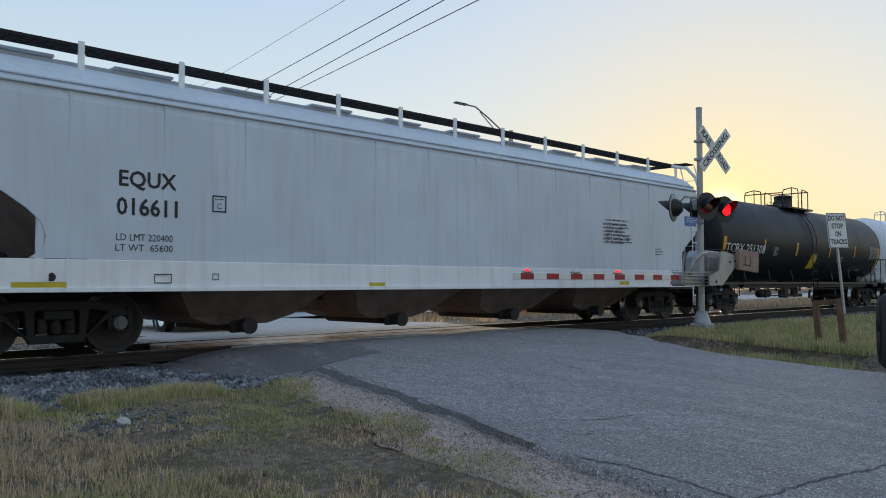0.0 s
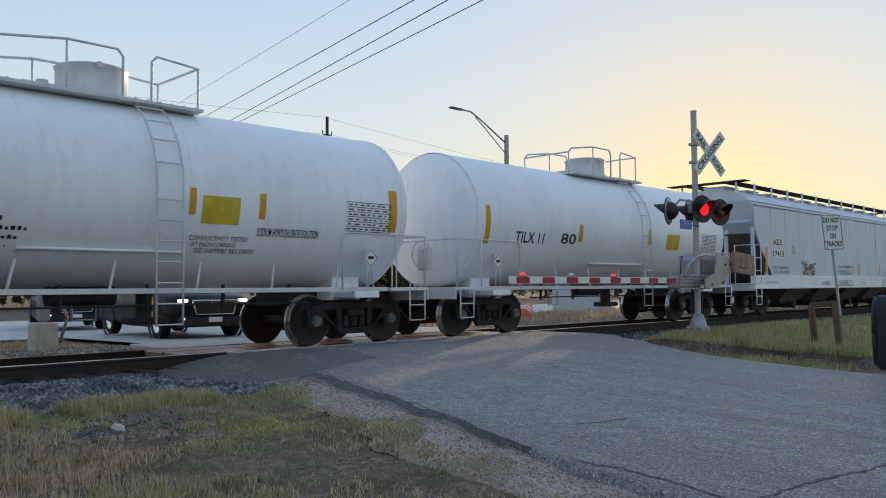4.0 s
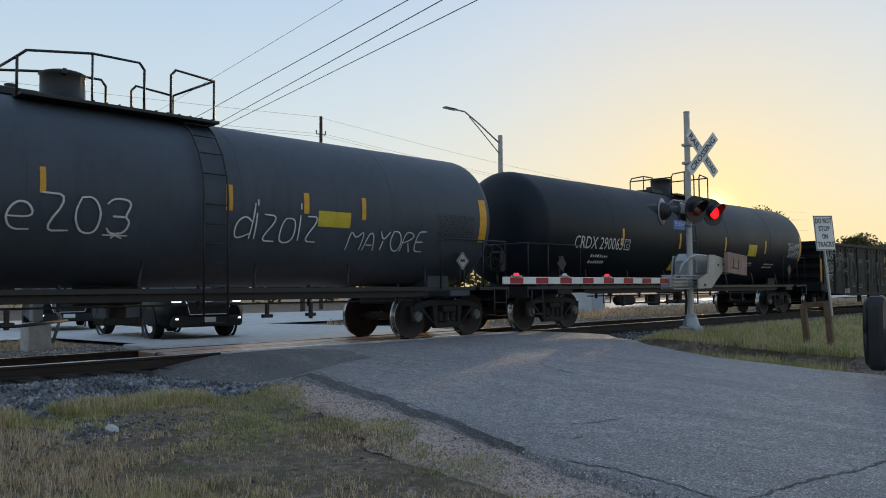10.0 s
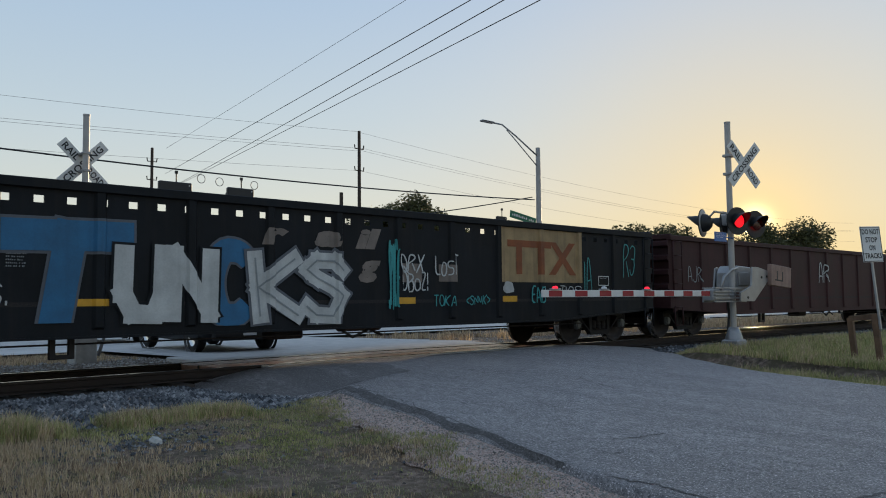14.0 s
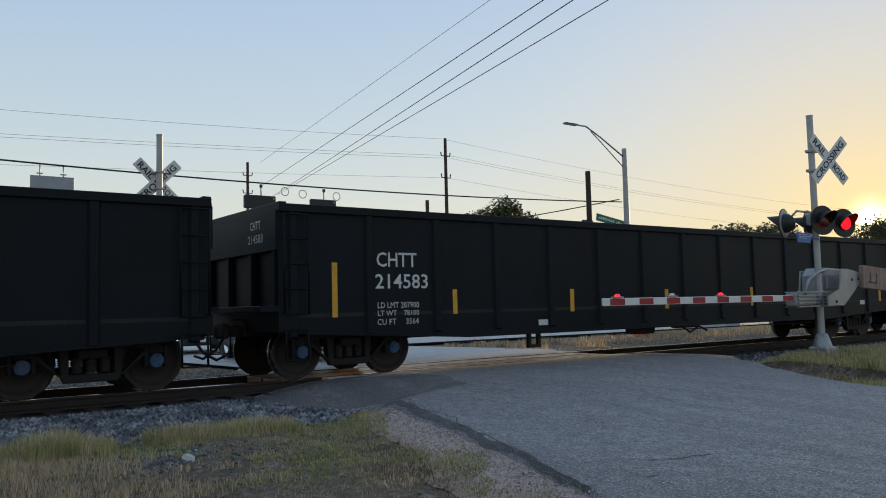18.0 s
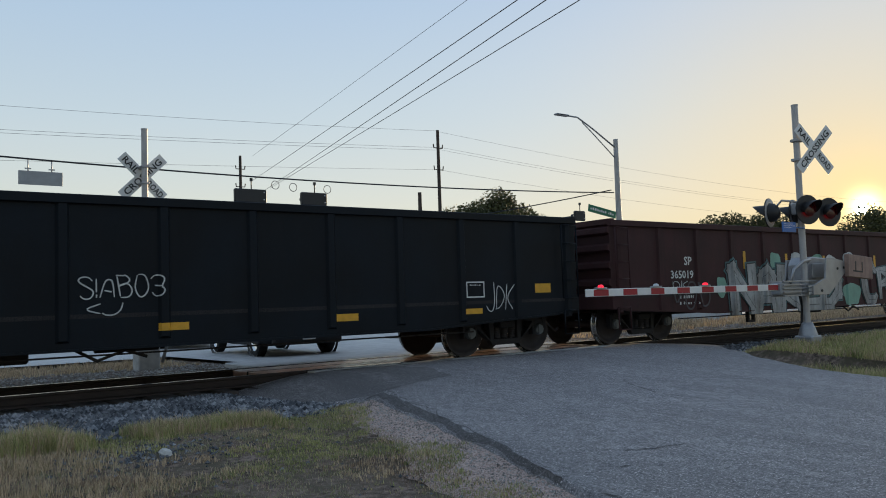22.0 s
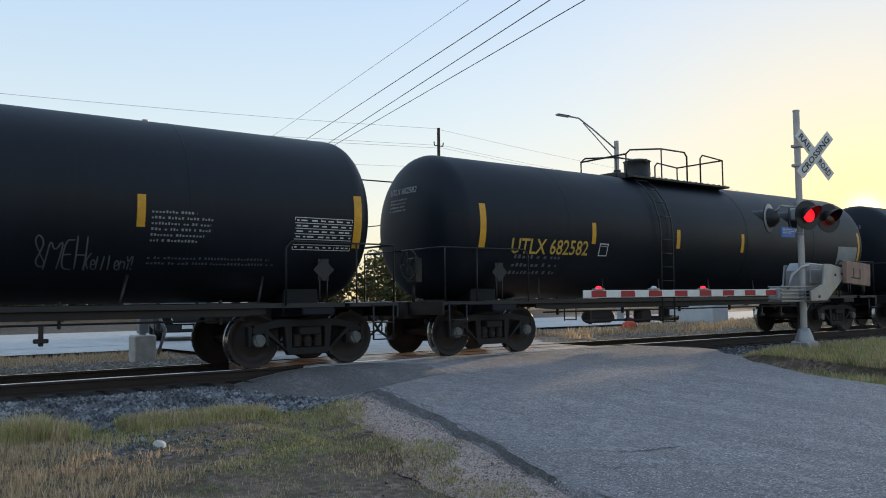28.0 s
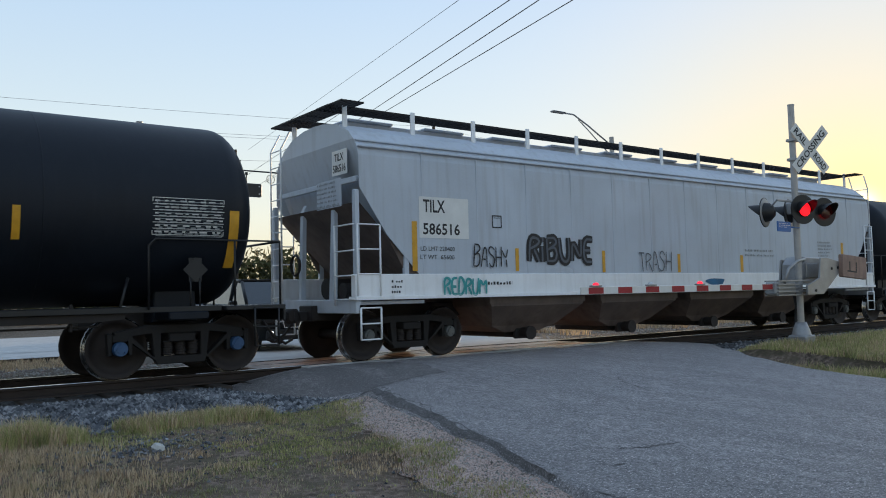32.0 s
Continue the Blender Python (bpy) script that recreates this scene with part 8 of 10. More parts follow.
plate_on(C[2], F[2], 1.7, 1.82, 2.17, 2.6, M_YELLOW, "reflective_strip")
plate_on(C[2], F[2], 5.19, 5.37, 2.0, 2.84, M_YELLOW, "reflective_strip")
plate_on(C[2], F[2], 2.24, 2.86, 2.07, 2.5, M_PLACARD, "placard")
data_panel(C[2], F[2], 4.15, 5.18, 1.98, 2.57, M_BLACKTXT, 47)
bars(C[2], F[2], -2.14, 2.09, 1.07, 7, 0.076, M_BLACKTXT, 48)
write(C[2], "SODIUM HYPOCHLORITE SOLUTION", F[2], 2.47, 1.91, 0.15, M_BLACKTXT, w=1.21, bold=0.01)
write(C[2], "CONDUCTIVITY TESTED", F[2], 1.23, 1.79, 0.08, M_BLACKTXT, w=0.84)
write(C[2], "AT EACH LOADING", F[2], 1.25, 1.69, 0.08, M_BLACKTXT, w=0.65)
write(C[2], "SEE SHIPPERS RECORDS", F[2], 1.26, 1.58, 0.09, M_BLACKTXT, w=0.9)
bars(C[2], F[2], 2.47, 1.84, 0.82, 4, 0.052, M_BLACKTXT, 53)
write(C[3], "OLNX 718450", F[3], -4.5, 2.06, 0.32, M_BLACKTXT, w=2.08, bold=0.01)
write(C[3], "LD LMT  191400 LB  86800 KG", F[3], -4.26, 1.82, 0.14, M_BLACKTXT, w=1.7)
write(C[3], "LT WT   71600 LB  32500 KG", F[3], -4.24, 1.66, 0.14, M_BLACKTXT, w=1.7)
frame_box(C[3], F[3], -2.23, -1.99, 2.09, 2.34, M_BLACKTXT)
write(C[3], "C", F[3], -2.16, 2.14, 0.13, M_BLACKTXT, w=0.11)
plate_on(C[3], F[3], -5.31, -5.2, 2.0, 2.88, M_YELLOW, "reflective_strip")
plate_on(C[3], F[3], -1.85, -1.75, 2.19, 2.61, M_YELLOW, "reflective_strip")
plate_on(C[3], F[3], 1.16, 1.27, 2.19, 2.6, M_YELLOW, "reflective_strip")
plate_on(C[3], F[3], 2.4, 2.52, 2.18, 2.6, M_YELLOW, "reflective_strip")
plate_on(C[3], F[3], 5.22, 5.42, 2.09, 2.88, M_YELLOW, "reflective_strip")
plate_on(C[3], F[3], 1.38, 2.04, 2.06, 2.5, M_PLACARD, "placard")
data_panel(C[3], F[3], 4.22, 5.29, 2.07, 2.6, M_BLACKTXT, 65)
bars(C[3], F[3], -2.3, 2.03, 1.19, 7, 0.084, M_BLACKTXT, 66)
write(C[3], "SODIUM HYPOCHLORITE SOLUTION", F[3], 2.41, 1.89, 0.15, M_BLACKTXT, w=1.24, bold=0.01)
write(C[3], "CONDUCTIVITY TESTED", F[3], 1.24, 1.78, 0.08, M_BLACKTXT, w=1.03)
write(C[3], "AT EACH LOADING", F[3], 1.3, 1.67, 0.08, M_BLACKTXT, w=0.78)
write(C[3], "SEE SHIPPERS RECORDS", F[3], 1.37, 1.55, 0.09, M_BLACKTXT, w=1.08)
write(C[4], "TILX 11", F[4], -4.35, 2.03, 0.25, M_BLACKTXT, w=1.03, bold=0.01)
write(C[4], "80", F[4], -2.67, 2.05, 0.26, M_BLACKTXT, w=0.6, bold=0.01)
plate_on(C[4], F[4], -5.38, -5.23, 1.97, 2.8, M_YELLOW, "reflective_strip")
plate_on(C[4], F[4], -1.97, -1.82, 2.12, 2.55, M_YELLOW, "reflective_strip")
plate_on(C[4], F[4], 1.26, 1.39, 2.16, 2.59, M_YELLOW, "reflective_strip")
plate_on(C[4], F[4], 2.23, 2.93, 2.05, 2.48, M_PLACARD, "placard")
data_panel(C[4], F[4], 4.25, 5.18, 2.06, 2.56, M_BLACKTXT, 77)
write(C[5], "AEX", F[5], -7.15, 2.41, 0.2, M_BLACKTXT, w=0.79, bold=0.02)
write(C[5], "17413", F[5], -7.15, 2.01, 0.2, M_BLACKTXT, w=0.88, bold=0.02)
write(C[5], "DO NOT HAMMER SIDES OF CAR", F[5], -0.93, 1.69, 0.11, M_BLACKTXT, w=1.65)
write(C[5], "ATTACH GROUNDING CABLES TO GROUNDING LUGS", F[5], -1.05, 1.53, 0.08, M_BLACKTXT, w=1.77)
write(C[5], "PRIOR TO LOADING OR UNLOADING", F[5], -0.8, 1.44, 0.07, M_BLACKTXT, w=1.23)
write(C[5], "CAPS TO BE SECURED", F[5], -2.76, 1.1, 0.07, M_BLACKTXT, w=0.77)
write(C[5], "PRIOR TO RELEASE OF CAR", F[5], -2.84, 1.02, 0.08, M_BLACKTXT, w=0.94)
write(C[5], "NOTE:", F[5], -1.42, 1.15, 0.06, M_BLACKTXT, w=0.19)
write(C[5], "CAR HAS FOUR COMPARTMENTS EQUIPPED", F[5], -1.06, 1.14, 0.07, M_BLACKTXT, w=1.51)
write(C[5], "WITH PNEUMATIC OUTLETS", F[5], -1.06, 1.06, 0.07, M_BLACKTXT, w=1.17)
write(C[5], "CAUTION: REMOVE BOTH CAPS BEFORE OPERATING OUTLETS", F[5], -1.42, 0.97, 0.08, M_BLACKTXT, w=2.14)
bars(C[5], F[5], 1.46, 1.17, 0.98, 2, 0.05, M_BLACKTXT, 90)
plate_on(C[5], F[5], -1.49, -1.37, 1.45, 1.89, M_YELLOW, "reflective_strip")
plate_on(C[5], F[5], 1.31, 1.45, 1.47, 1.88, M_YELLOW, "reflective_strip")
plate_on(C[5], F[5], 3.97, 4.09, 1.45, 1.87, M_YELLOW, "reflective_strip")
plate_on(C[5], F[5], 7.26, 7.4, 1.44, 2.32, M_YELLOW, "reflective_strip")
bars(C[5], F[5], 5.63, 2.8, 1.32, 6, 0.05, M_BLACKTXT, 95)
plate_on(C[5], F[5], 6.06, 6.49, 1.47, 1.8, M_BLACKTXT, "emblem")
bars(C[5], F[5], 6.12, 1.95, 0.33, 2, 0.054, M_BLACKTXT, 97)
bars(C[5], F[5], 4.48, 1.58, 0.66, 2, 0.042, M_BLACKTXT, 98)
bars(C[5], F[5], 4.24, 1.29, 0.59, 5, 0.043, M_BLACKTXT, 99)
bars(C[5], F[5], 5.27, 1.19, 0.83, 2, 0.054, M_BLACKTXT, 100)
plate_on(C[5], F[5], 3.52, 3.57, 2.52, 3.21, M_BLACKTXT, "paint_scrape")
write(C[6], "NATX 250492", F[6], -6.48, 1.99, 0.35, M_GOLDTXT, w=1.79, bold=0.01)
plate_on(C[6], F[6], -7.5, -7.37, 1.93, 2.83, M_YELLOW, "reflective_strip")
plate_on(C[6], F[6], -4.37, -4.26, 2.14, 2.57, M_YELLOW, "reflective_strip")
plate_on(C[6], F[6], -1.91, -1.79, 2.14, 2.59, M_YELLOW, "reflective_strip")
plate_on(C[6], F[6], 1.26, 1.38, 2.14, 2.6, M_YELLOW, "reflective_strip")
plate_on(C[6], F[6], 4.11, 4.25, 2.15, 2.59, M_YELLOW, "reflective_strip")
plate_on(C[6], F[6], 3.6, 4.4, 1.57, 1.89, M_PLACARD, "placard")
data_panel(C[6], F[6], 6.38, 7.4, 2.1, 2.56, M_BLACKTXT, 109)
data_panel(C[6], F[6], 6.28, 7.33, 2.07, 2.6, M_WHITETXT, 110)
plate_on(C[6], F[6], 7.6, 7.71, 1.96, 2.86, M_YELLOW, "reflective_strip")
write(C[7], "SHPX 204490", F[7], -6.36, 1.91, 0.32, M_WHITETXT, w=2.14, shear=0.2)
bars(C[7], F[7], -6.19, 1.73, 1.75, 2, 0.112, M_WHITETXT, 113)
plate_on(C[7], F[7], -7.41, -7.22, 1.53, 2.4, M_YELLOW, "reflective_strip")
plate_on(C[7], F[7], -5.54, -5.45, 1.96, 2.41, M_YELLOW, "reflective_strip")
plate_on(C[7], F[7], -3.79, -3.69, 1.95, 2.39, M_YELLOW, "reflective_strip")
plate_on(C[7], F[7], -1.2, -1.1, 1.94, 2.38, M_YELLOW, "reflective_strip")
plate_on(C[7], F[7], 1.88, 1.98, 1.95, 2.39, M_YELLOW, "reflective_strip")
plate_on(C[7], F[7], 3.76, 3.88, 1.92, 2.38, M_YELLOW, "reflective_strip")
plate_on(C[7], F[7], 5.81, 5.94, 1.94, 2.38, M_YELLOW, "reflective_strip")
data_panel(C[7], F[7], 6.58, 7.66, 2.07, 2.64, M_WHITETXT, 121)
plate_on(C[7], F[7], 5.37, 6.19, 1.44, 1.78, M_PLACARD, "placard")
plate_on(C[7], F[7], 7.66, 7.9, 1.53, 2.41, M_YELLOW, "reflective_strip")
bars(C[7], F[7], 2.15, 1.66, 0.35, 3, 0.05, M_WHITETXT, 124)
bars(C[7], F[7], 6.55, 1.76, 0.28, 3, 0.071, M_WHITETXT, 125)
write(C[8], "UTLX 669589", F[8], -6.44, 2.02, 0.29, M_GOLDTXT, w=2.02, bold=0.01)
plate_on(C[8], F[8], -7.51, -7.38, 2.06, 2.94, M_YELLOW, "reflective_strip")
plate_on(C[8], F[8], -4.24, -4.09, 2.3, 2.71, M_YELLOW, "reflective_strip")
plate_on(C[8], F[8], -2.95, -2.83, 2.28, 2.7, M_YELLOW, "reflective_strip")
plate_on(C[8], F[8], 3.27, 4.0, 2.14, 2.42, M_PLACARD, "placard")
data_panel(C[8], F[8], 6.28, 7.35, 2.09, 2.53, M_BLACKTXT, 135)
plate_on(C[8], F[8], -1.41, -1.33, 2.37, 2.73, M_YELLOW, "reflective_strip")
plate_on(C[8], F[8], 1.43, 1.55, 2.31, 2.73, M_YELLOW, "reflective_strip")
plate_on(C[8], F[8], 2.95, 3.06, 2.35, 2.71, M_YELLOW, "reflective_strip")
plate_on(C[8], F[8], 4.26, 4.36, 2.31, 2.72, M_YELLOW, "reflective_strip")
plate_on(C[8], F[8], 7.54, 7.76, 2.0, 2.93, M_YELLOW, "reflective_strip")
write(C[9], "CRDX 290065", F[9], -6.43, 1.99, 0.32, M_WHITETXT, w=2.19)
bars(C[9], F[9], -5.58, 1.86, 0.88, 2, 0.112, M_WHITETXT, 142)
frame_box(C[9], F[9], -4.16, -3.89, 2.0, 2.29, M_WHITETXT)
write(C[9], "C", F[9], -4.07, 2.05, 0.12, M_WHITETXT, w=0.1)
plate_on(C[9], F[9], -4.31, -4.21, 2.12, 2.57, M_YELLOW, "reflective_strip")
plate_on(C[9], F[9], -1.22, -1.12, 2.12, 2.57, M_YELLOW, "reflective_strip")
plate_on(C[9], F[9], 1.75, 1.84, 2.13, 2.57, M_YELLOW, "reflective_strip")
plate_on(C[9], F[9], 4.81, 4.92, 2.13, 2.57, M_YELLOW, "reflective_strip")
plate_on(C[9], F[9], 7.91, 8.06, 1.93, 2.83, M_YELLOW, "reflective_strip")
plate_on(C[9], F[9], -1.37, -0.61, 1.4, 1.77, M_PLACARD, "placard")
plate_on(C[9], F[9], 3.52, 4.17, 2.01, 2.4, M_PLACARD, "placard")
data_panel(C[9], F[9], 6.85, 7.9, 2.03, 2.55, M_WHITETXT, 152)
bars(C[9], F[9], 1.97, 1.78, 1.09, 5, 0.069, M_WHITETXT, 153)
bars(C[9], F[9], 3.53, 1.79, 0.72, 2, 0.05, M_WHITETXT, 154)
bars(C[9], F[9], 5.07, 1.78, 0.94, 2, 0.077, M_WHITETXT, 155)
write(C[10], "GN", F[10], -7.68, 2.03, 0.32, M_TAN, w=0.54)
write(C[10], "TX", F[10], -6.44, 2.01, 0.34, M_TAN, w=0.51)
plate_on(C[10], F[10], -9.75, -9.61, 1.17, 2.05, M_YELLOW, "reflective_strip")
plate_on(C[10], F[10], -7.04, -6.46, 0.69, 0.88, M_SPRAYGREY, "stencil_plate")
frame_box(C[10], F[10], -1.54, -0.97, 1.41, 1.8, M_TAN)
plate_on(C[10], F[10], 4.18, 6.72, 1.87, 2.53, M_TAN, "tan_panel")
blob(C[10], F[10], 4.92, 5.3, 1.99, 2.38, M_BLACKGON, 171)
blob(C[10], F[10], 6.01, 6.61, 2.0, 2.49, M_BLACKGON, 172)
plate_on(C[10], F[10], 3.41, 3.51, 1.08, 1.52, M_YELLOW, "reflective_strip")
plate_on(C[10], F[10], 6.1, 6.2, 1.1, 1.54, M_YELLOW, "reflective_strip")
frame_box(C[10], F[10], 7.55, 8.05, 1.23, 1.53, M_WHITETXT)
write(C[10], "NSG20", F[10], 8.67, 1.24, 0.12, M_WHITETXT, w=0.46)
bars(C[10], F[10], 7.59, 1.04, 0.53, 2, 0.054, M_WHITETXT, 181)
plate_on(C[10], F[10], 6.73, 7.26, 0.71, 0.9, M_SPRAYGREY, "stencil_plate")
write(C[11], "GN", F[11], -8.93, 2.01, 0.29, M_WHITETXT, w=0.54)
write(C[11], "TX", F[11], -7.98, 2.01, 0.31, M_WHITETXT, w=0.48)
write(C[11], "295", F[11], -8.98, 1.51, 0.31, M_WHITETXT, w=0.62)
write(C[11], "994", F[11], -7.9, 1.52, 0.28, M_WHITETXT, w=0.53)
plate_on(C[11], F[11], -8.95, -8.6, 1.18, 1.37, M_YELLOW, "reflective_strip")
bars(C[11], F[11], -5.22, 1.73, 0.3, 5, 0.026, M_SPRAYGREY, 195)
plate_on(C[11], F[11], 4.08, 6.78, 1.43, 2.58, M_TAN, "tan_panel")
plate_on(C[11], F[11], -4.43, -3.9, 1.02, 1.12, M_YELLOW, "reflective_strip")
plate_on(C[11], F[11], -1.46, -1.01, 1.0, 1.12, M_YELLOW, "reflective_strip")
plate_on(C[11], F[11], 1.31, 1.75, 1.0, 1.12, M_YELLOW, "reflective_strip")
plate_on(C[11], F[11], 4.15, 4.59, 1.02, 1.14, M_YELLOW, "reflective_strip")
frame_box(C[11], F[11], 7.45, 7.86, 1.37, 1.6, M_WHITETXT)
frame_box(C[12], F[12], 7.47, 8.06, 1.17, 1.49, M_WHITETXT)
frame_box(C[12], F[12], 7.53, 7.75, 1.22, 1.45, M_WHITETXT)
spray_tag(C[12], F[12], "KEB", 8.94, 9.29, 1.42, 1.7, M_SPRAYGREY, 221, 0.02, 0.9)
plate_on(C[12], F[12], 10.04, 10.15, 1.59, 2.04, M_YELLOW, "reflective_strip")
bars(C[12], F[12], 9.01, 0.97, 0.3, 2, 0.05, M_WHITETXT, 222)
bars(C[12], F[12], 7.4, 2.33, 0.78, 1, 0.09, M_WHITETXT, 223)
bars(C[12], F[12], 8.42, 0.97, 0.28, 2, 0.046, M_WHITETXT, 224)
write(C[12], "SP", F[12], -7.7, 1.71, 0.22, M_WHITETXT, w=0.41)
spray_tag(C[12], F[12], "AR", -0.72, 0.03, 1.56, 2.2, M_SPRAYPALE, 226, 0.05, 0.8)
write(C[13], "CHTT", F[13], -8.29, 1.84, 0.25, M_WHITETXT, w=0.83, bold=0.01)
write(C[13], "214440", F[13], -8.31, 1.49, 0.23, M_WHITETXT, w=1.11, bold=0.01)
write(C[13], "LD LMT 208000", F[13], -8.28, 1.15, 0.1, M_WHITETXT, w=0.85)
write(C[13], "LT WT    78000", F[13], -8.28, 1.02, 0.09, M_WHITETXT, w=0.85)
write(C[13], "CU FT     3564", F[13], -8.28, 0.87, 0.09, M_WHITETXT, w=0.85)
plate_on(C[13], F[13], -9.13, -9.01, 1.02, 1.9, M_YELLOW, "reflective_strip")
plate_on(C[13], F[13], -6.66, -6.54, 1.02, 1.45, M_YELLOW, "reflective_strip")
plate_on(C[13], F[13], -3.76, -3.64, 1.02, 1.36, M_YELLOW, "reflective_strip")
plate_on(C[13], F[13], -0.59, -0.49, 1.0, 1.44, M_YELLOW, "reflective_strip")
plate_on(C[13], F[13], 2.34, 2.45, 1.0, 1.43, M_YELLOW, "reflective_strip")
write(C[14], "CHTT", F[14], -8.19, 1.84, 0.25, M_WHITETXT, w=0.82, bold=0.01)
write(C[14], "214583", F[14], -8.22, 1.47, 0.25, M_WHITETXT, w=1.08, bold=0.01)
write(C[14], "LD LMT 207900", F[14], -8.18, 1.14, 0.1, M_WHITETXT, w=0.84)
write(C[14], "LT WT    78100", F[14], -8.18, 1.01, 0.09, M_WHITETXT, w=0.84)
write(C[14], "CU FT     3564", F[14], -8.19, 0.86, 0.1, M_WHITETXT, w=0.84)
plate_on(C[14], F[14], -9.04, -8.94, 1.01, 1.9, M_YELLOW, "reflective_strip")
plate_on(C[14], F[14], -6.6, -6.5, 1.01, 1.45, M_YELLOW, "reflective_strip")
plate_on(C[14], F[14], -3.65, -3.54, 0.99, 1.44, M_YELLOW, "reflective_strip")
plate_on(C[14], F[14], -0.7, -0.58, 0.99, 1.42, M_YELLOW, "reflective_strip")
plate_on(C[14], F[14], 2.56, 2.67, 1.0, 1.45, M_YELLOW, "reflective_strip")
plate_on(C[14], F[14], 5.57, 5.7, 1.02, 1.48, M_YELLOW, "reflective_strip")
plate_on(C[14], F[14], 8.98, 9.11, 1.02, 1.91, M_YELLOW, "reflective_strip")
plate_on(C[14], F[14], -4.53, -4.28, 0.74, 0.85, M_WHITETXT, "stencil_plate")
plate_on(C[14], F[14], 7.88, 8.14, 0.94, 1.06, M_WHITETXT, "stencil_plate")
write(C[15], "UP", F[15], -7.85, 1.79, 0.37, M_WHITETXT, w=0.55, bold=0.02)
write(C[15], "96", F[15], -7.89, 1.25, 0.35, M_WHITETXT, w=0.59, bold=0.02)
write(C[15], "34", F[15], -6.92, 1.25, 0.33, M_WHITETXT, w=0.57, bold=0.02)
write(C[15], "6", F[15], -5.94, 1.27, 0.31, M_WHITETXT, w=0.28, bold=0.02)
frame_box(C[15], F[15], -4.52, -4.28, 1.88, 2.12, M_WHITETXT)
write(C[15], "LD LMT", F[15], -4.66, 1.38, 0.08, M_WHITETXT, w=0.41)
write(C[15], "210200", F[15], -3.64, 1.38, 0.08, M_WHITETXT, w=0.42)
write(C[15], "LT WT", F[15], -4.61, 1.21, 0.09, M_WHITETXT, w=0.28)
write(C[15], "75800", F[15], -3.56, 1.2, 0.08, M_WHITETXT, w=0.33)
plate_on(C[15], F[15], -6.64, -6.19, 0.96, 1.07, M_YELLOW, "reflective_strip")
plate_on(C[15], F[15], -3.63, -3.17, 0.96, 1.07, M_YELLOW, "reflective_strip")
plate_on(C[15], F[15], -0.63, -0.19, 0.94, 1.06, M_YELLOW, "reflective_strip")
plate_on(C[15], F[15], 2.21, 2.69, 0.87, 0.98, M_YELLOW, "reflective_strip")
write(C[15], "BUILDING", F[15], 7.33, 1.92, 0.11, M_WHITETXT, w=0.7)
write(C[15], "AMERICA", F[15], 7.32, 1.78, 0.1, M_WHITETXT, w=0.6)
write(C[15], "RELEASE ROD", F[15], 4.35, 0.63, 0.08, M_WHITETXT, w=0.52)
plate_on(C[15], F[15], 8.82, 9.27, 1.0, 1.2, M_YELLOW, "reflective_strip")
bars(C[15], F[15], 7.73, 1.09, 0.51, 1, 0.13, M_WHITETXT, 282)
bars(C[15], F[15], 8.93, 0.85, 1.04, 1, 0.06, M_WHITETXT, 283)
plate_on(C[16], F[16], -7.95, -6.96, 1.96, 2.3, M_SPRAYBLUE, "blue_plate")
write(C[16], "CHTT", F[16], -7.85, 2.0, 0.26, M_WHITETXT, w=0.8, bold=0.01)
plate_on(C[16], F[16], -8.11, -6.77, 1.5, 1.85, M_SPRAYBLUE, "blue_plate")
write(C[16], "723038", F[16], -8.06, 1.53, 0.29, M_WHITETXT, w=1.21, bold=0.01)
write(C[16], "LD LMT 212300", F[16], -7.78, 1.31, 0.08, M_WHITETXT, w=0.65)
write(C[16], "LT WT    73700", F[16], -7.78, 1.17, 0.08, M_WHITETXT, w=0.64)
plate_on(C[16], F[16], -9.03, -8.6, 1.39, 1.57, M_YELLOW, "reflective_strip")
plate_on(C[16], F[16], -7.35, -6.91, 0.85, 0.95, M_YELLOW, "reflective_strip")
plate_on(C[16], F[16], -4.68, -4.22, 0.84, 0.94, M_YELLOW, "reflective_strip")
plate_on(C[16], F[16], -1.85, -1.38, 0.82, 0.92, M_YELLOW, "reflective_strip")
frame_box(C[16], F[16], 6.88, 7.31, 1.14, 1.44, M_WHITETXT)
plate_on(C[16], F[16], 1.27, 1.71, 0.81, 0.92, M_YELLOW, "reflective_strip")
plate_on(C[16], F[16], 4.14, 4.57, 0.82, 0.94, M_YELLOW, "reflective_strip")
plate_on(C[16], F[16], 6.82, 7.25, 0.84, 0.94, M_YELLOW, "reflective_strip")
plate_on(C[16], F[16], 8.6, 9.02, 1.2, 1.38, M_YELLOW, "reflective_strip")
write(C[17], "SP", F[17], -7.38, 1.74, 0.2, M_WHITETXT, w=0.29, bold=0.02)
write(C[17], "365019", F[17], -7.88, 1.43, 0.19, M_WHITETXT, w=0.83, bold=0.02)
bars(C[17], F[17], -7.6, 1.05, 0.74, 2, 0.088, M_WHITETXT, 303)
blob(C[17], F[17], -6.19, -5.76, 0.94, 1.49, M_SPRAYGREEN, 304)
blob(C[17], F[17], -3.88, -3.35, 1.62, 2.09, M_SPRAYGREEN, 305)
blob(C[17], F[17], -2.94, -2.3, 1.61, 2.1, M_SPRAYPALE, 306)
blob(C[17], F[17], -1.97, -1.27, 1.51, 2.05, M_SPRAYGREEN, 307)
blob(C[17], F[17], -1.15, -0.53, 1.5, 2.05, M_SPRAYPALE, 308)
blob(C[17], F[17], -0.31, 0.77, 0.54, 1.27, M_SPRAYGREEN, 309)
blob(C[17], F[17], -0.23, 0.58, 1.44, 2.15, M_SPRAYPALE, 314)
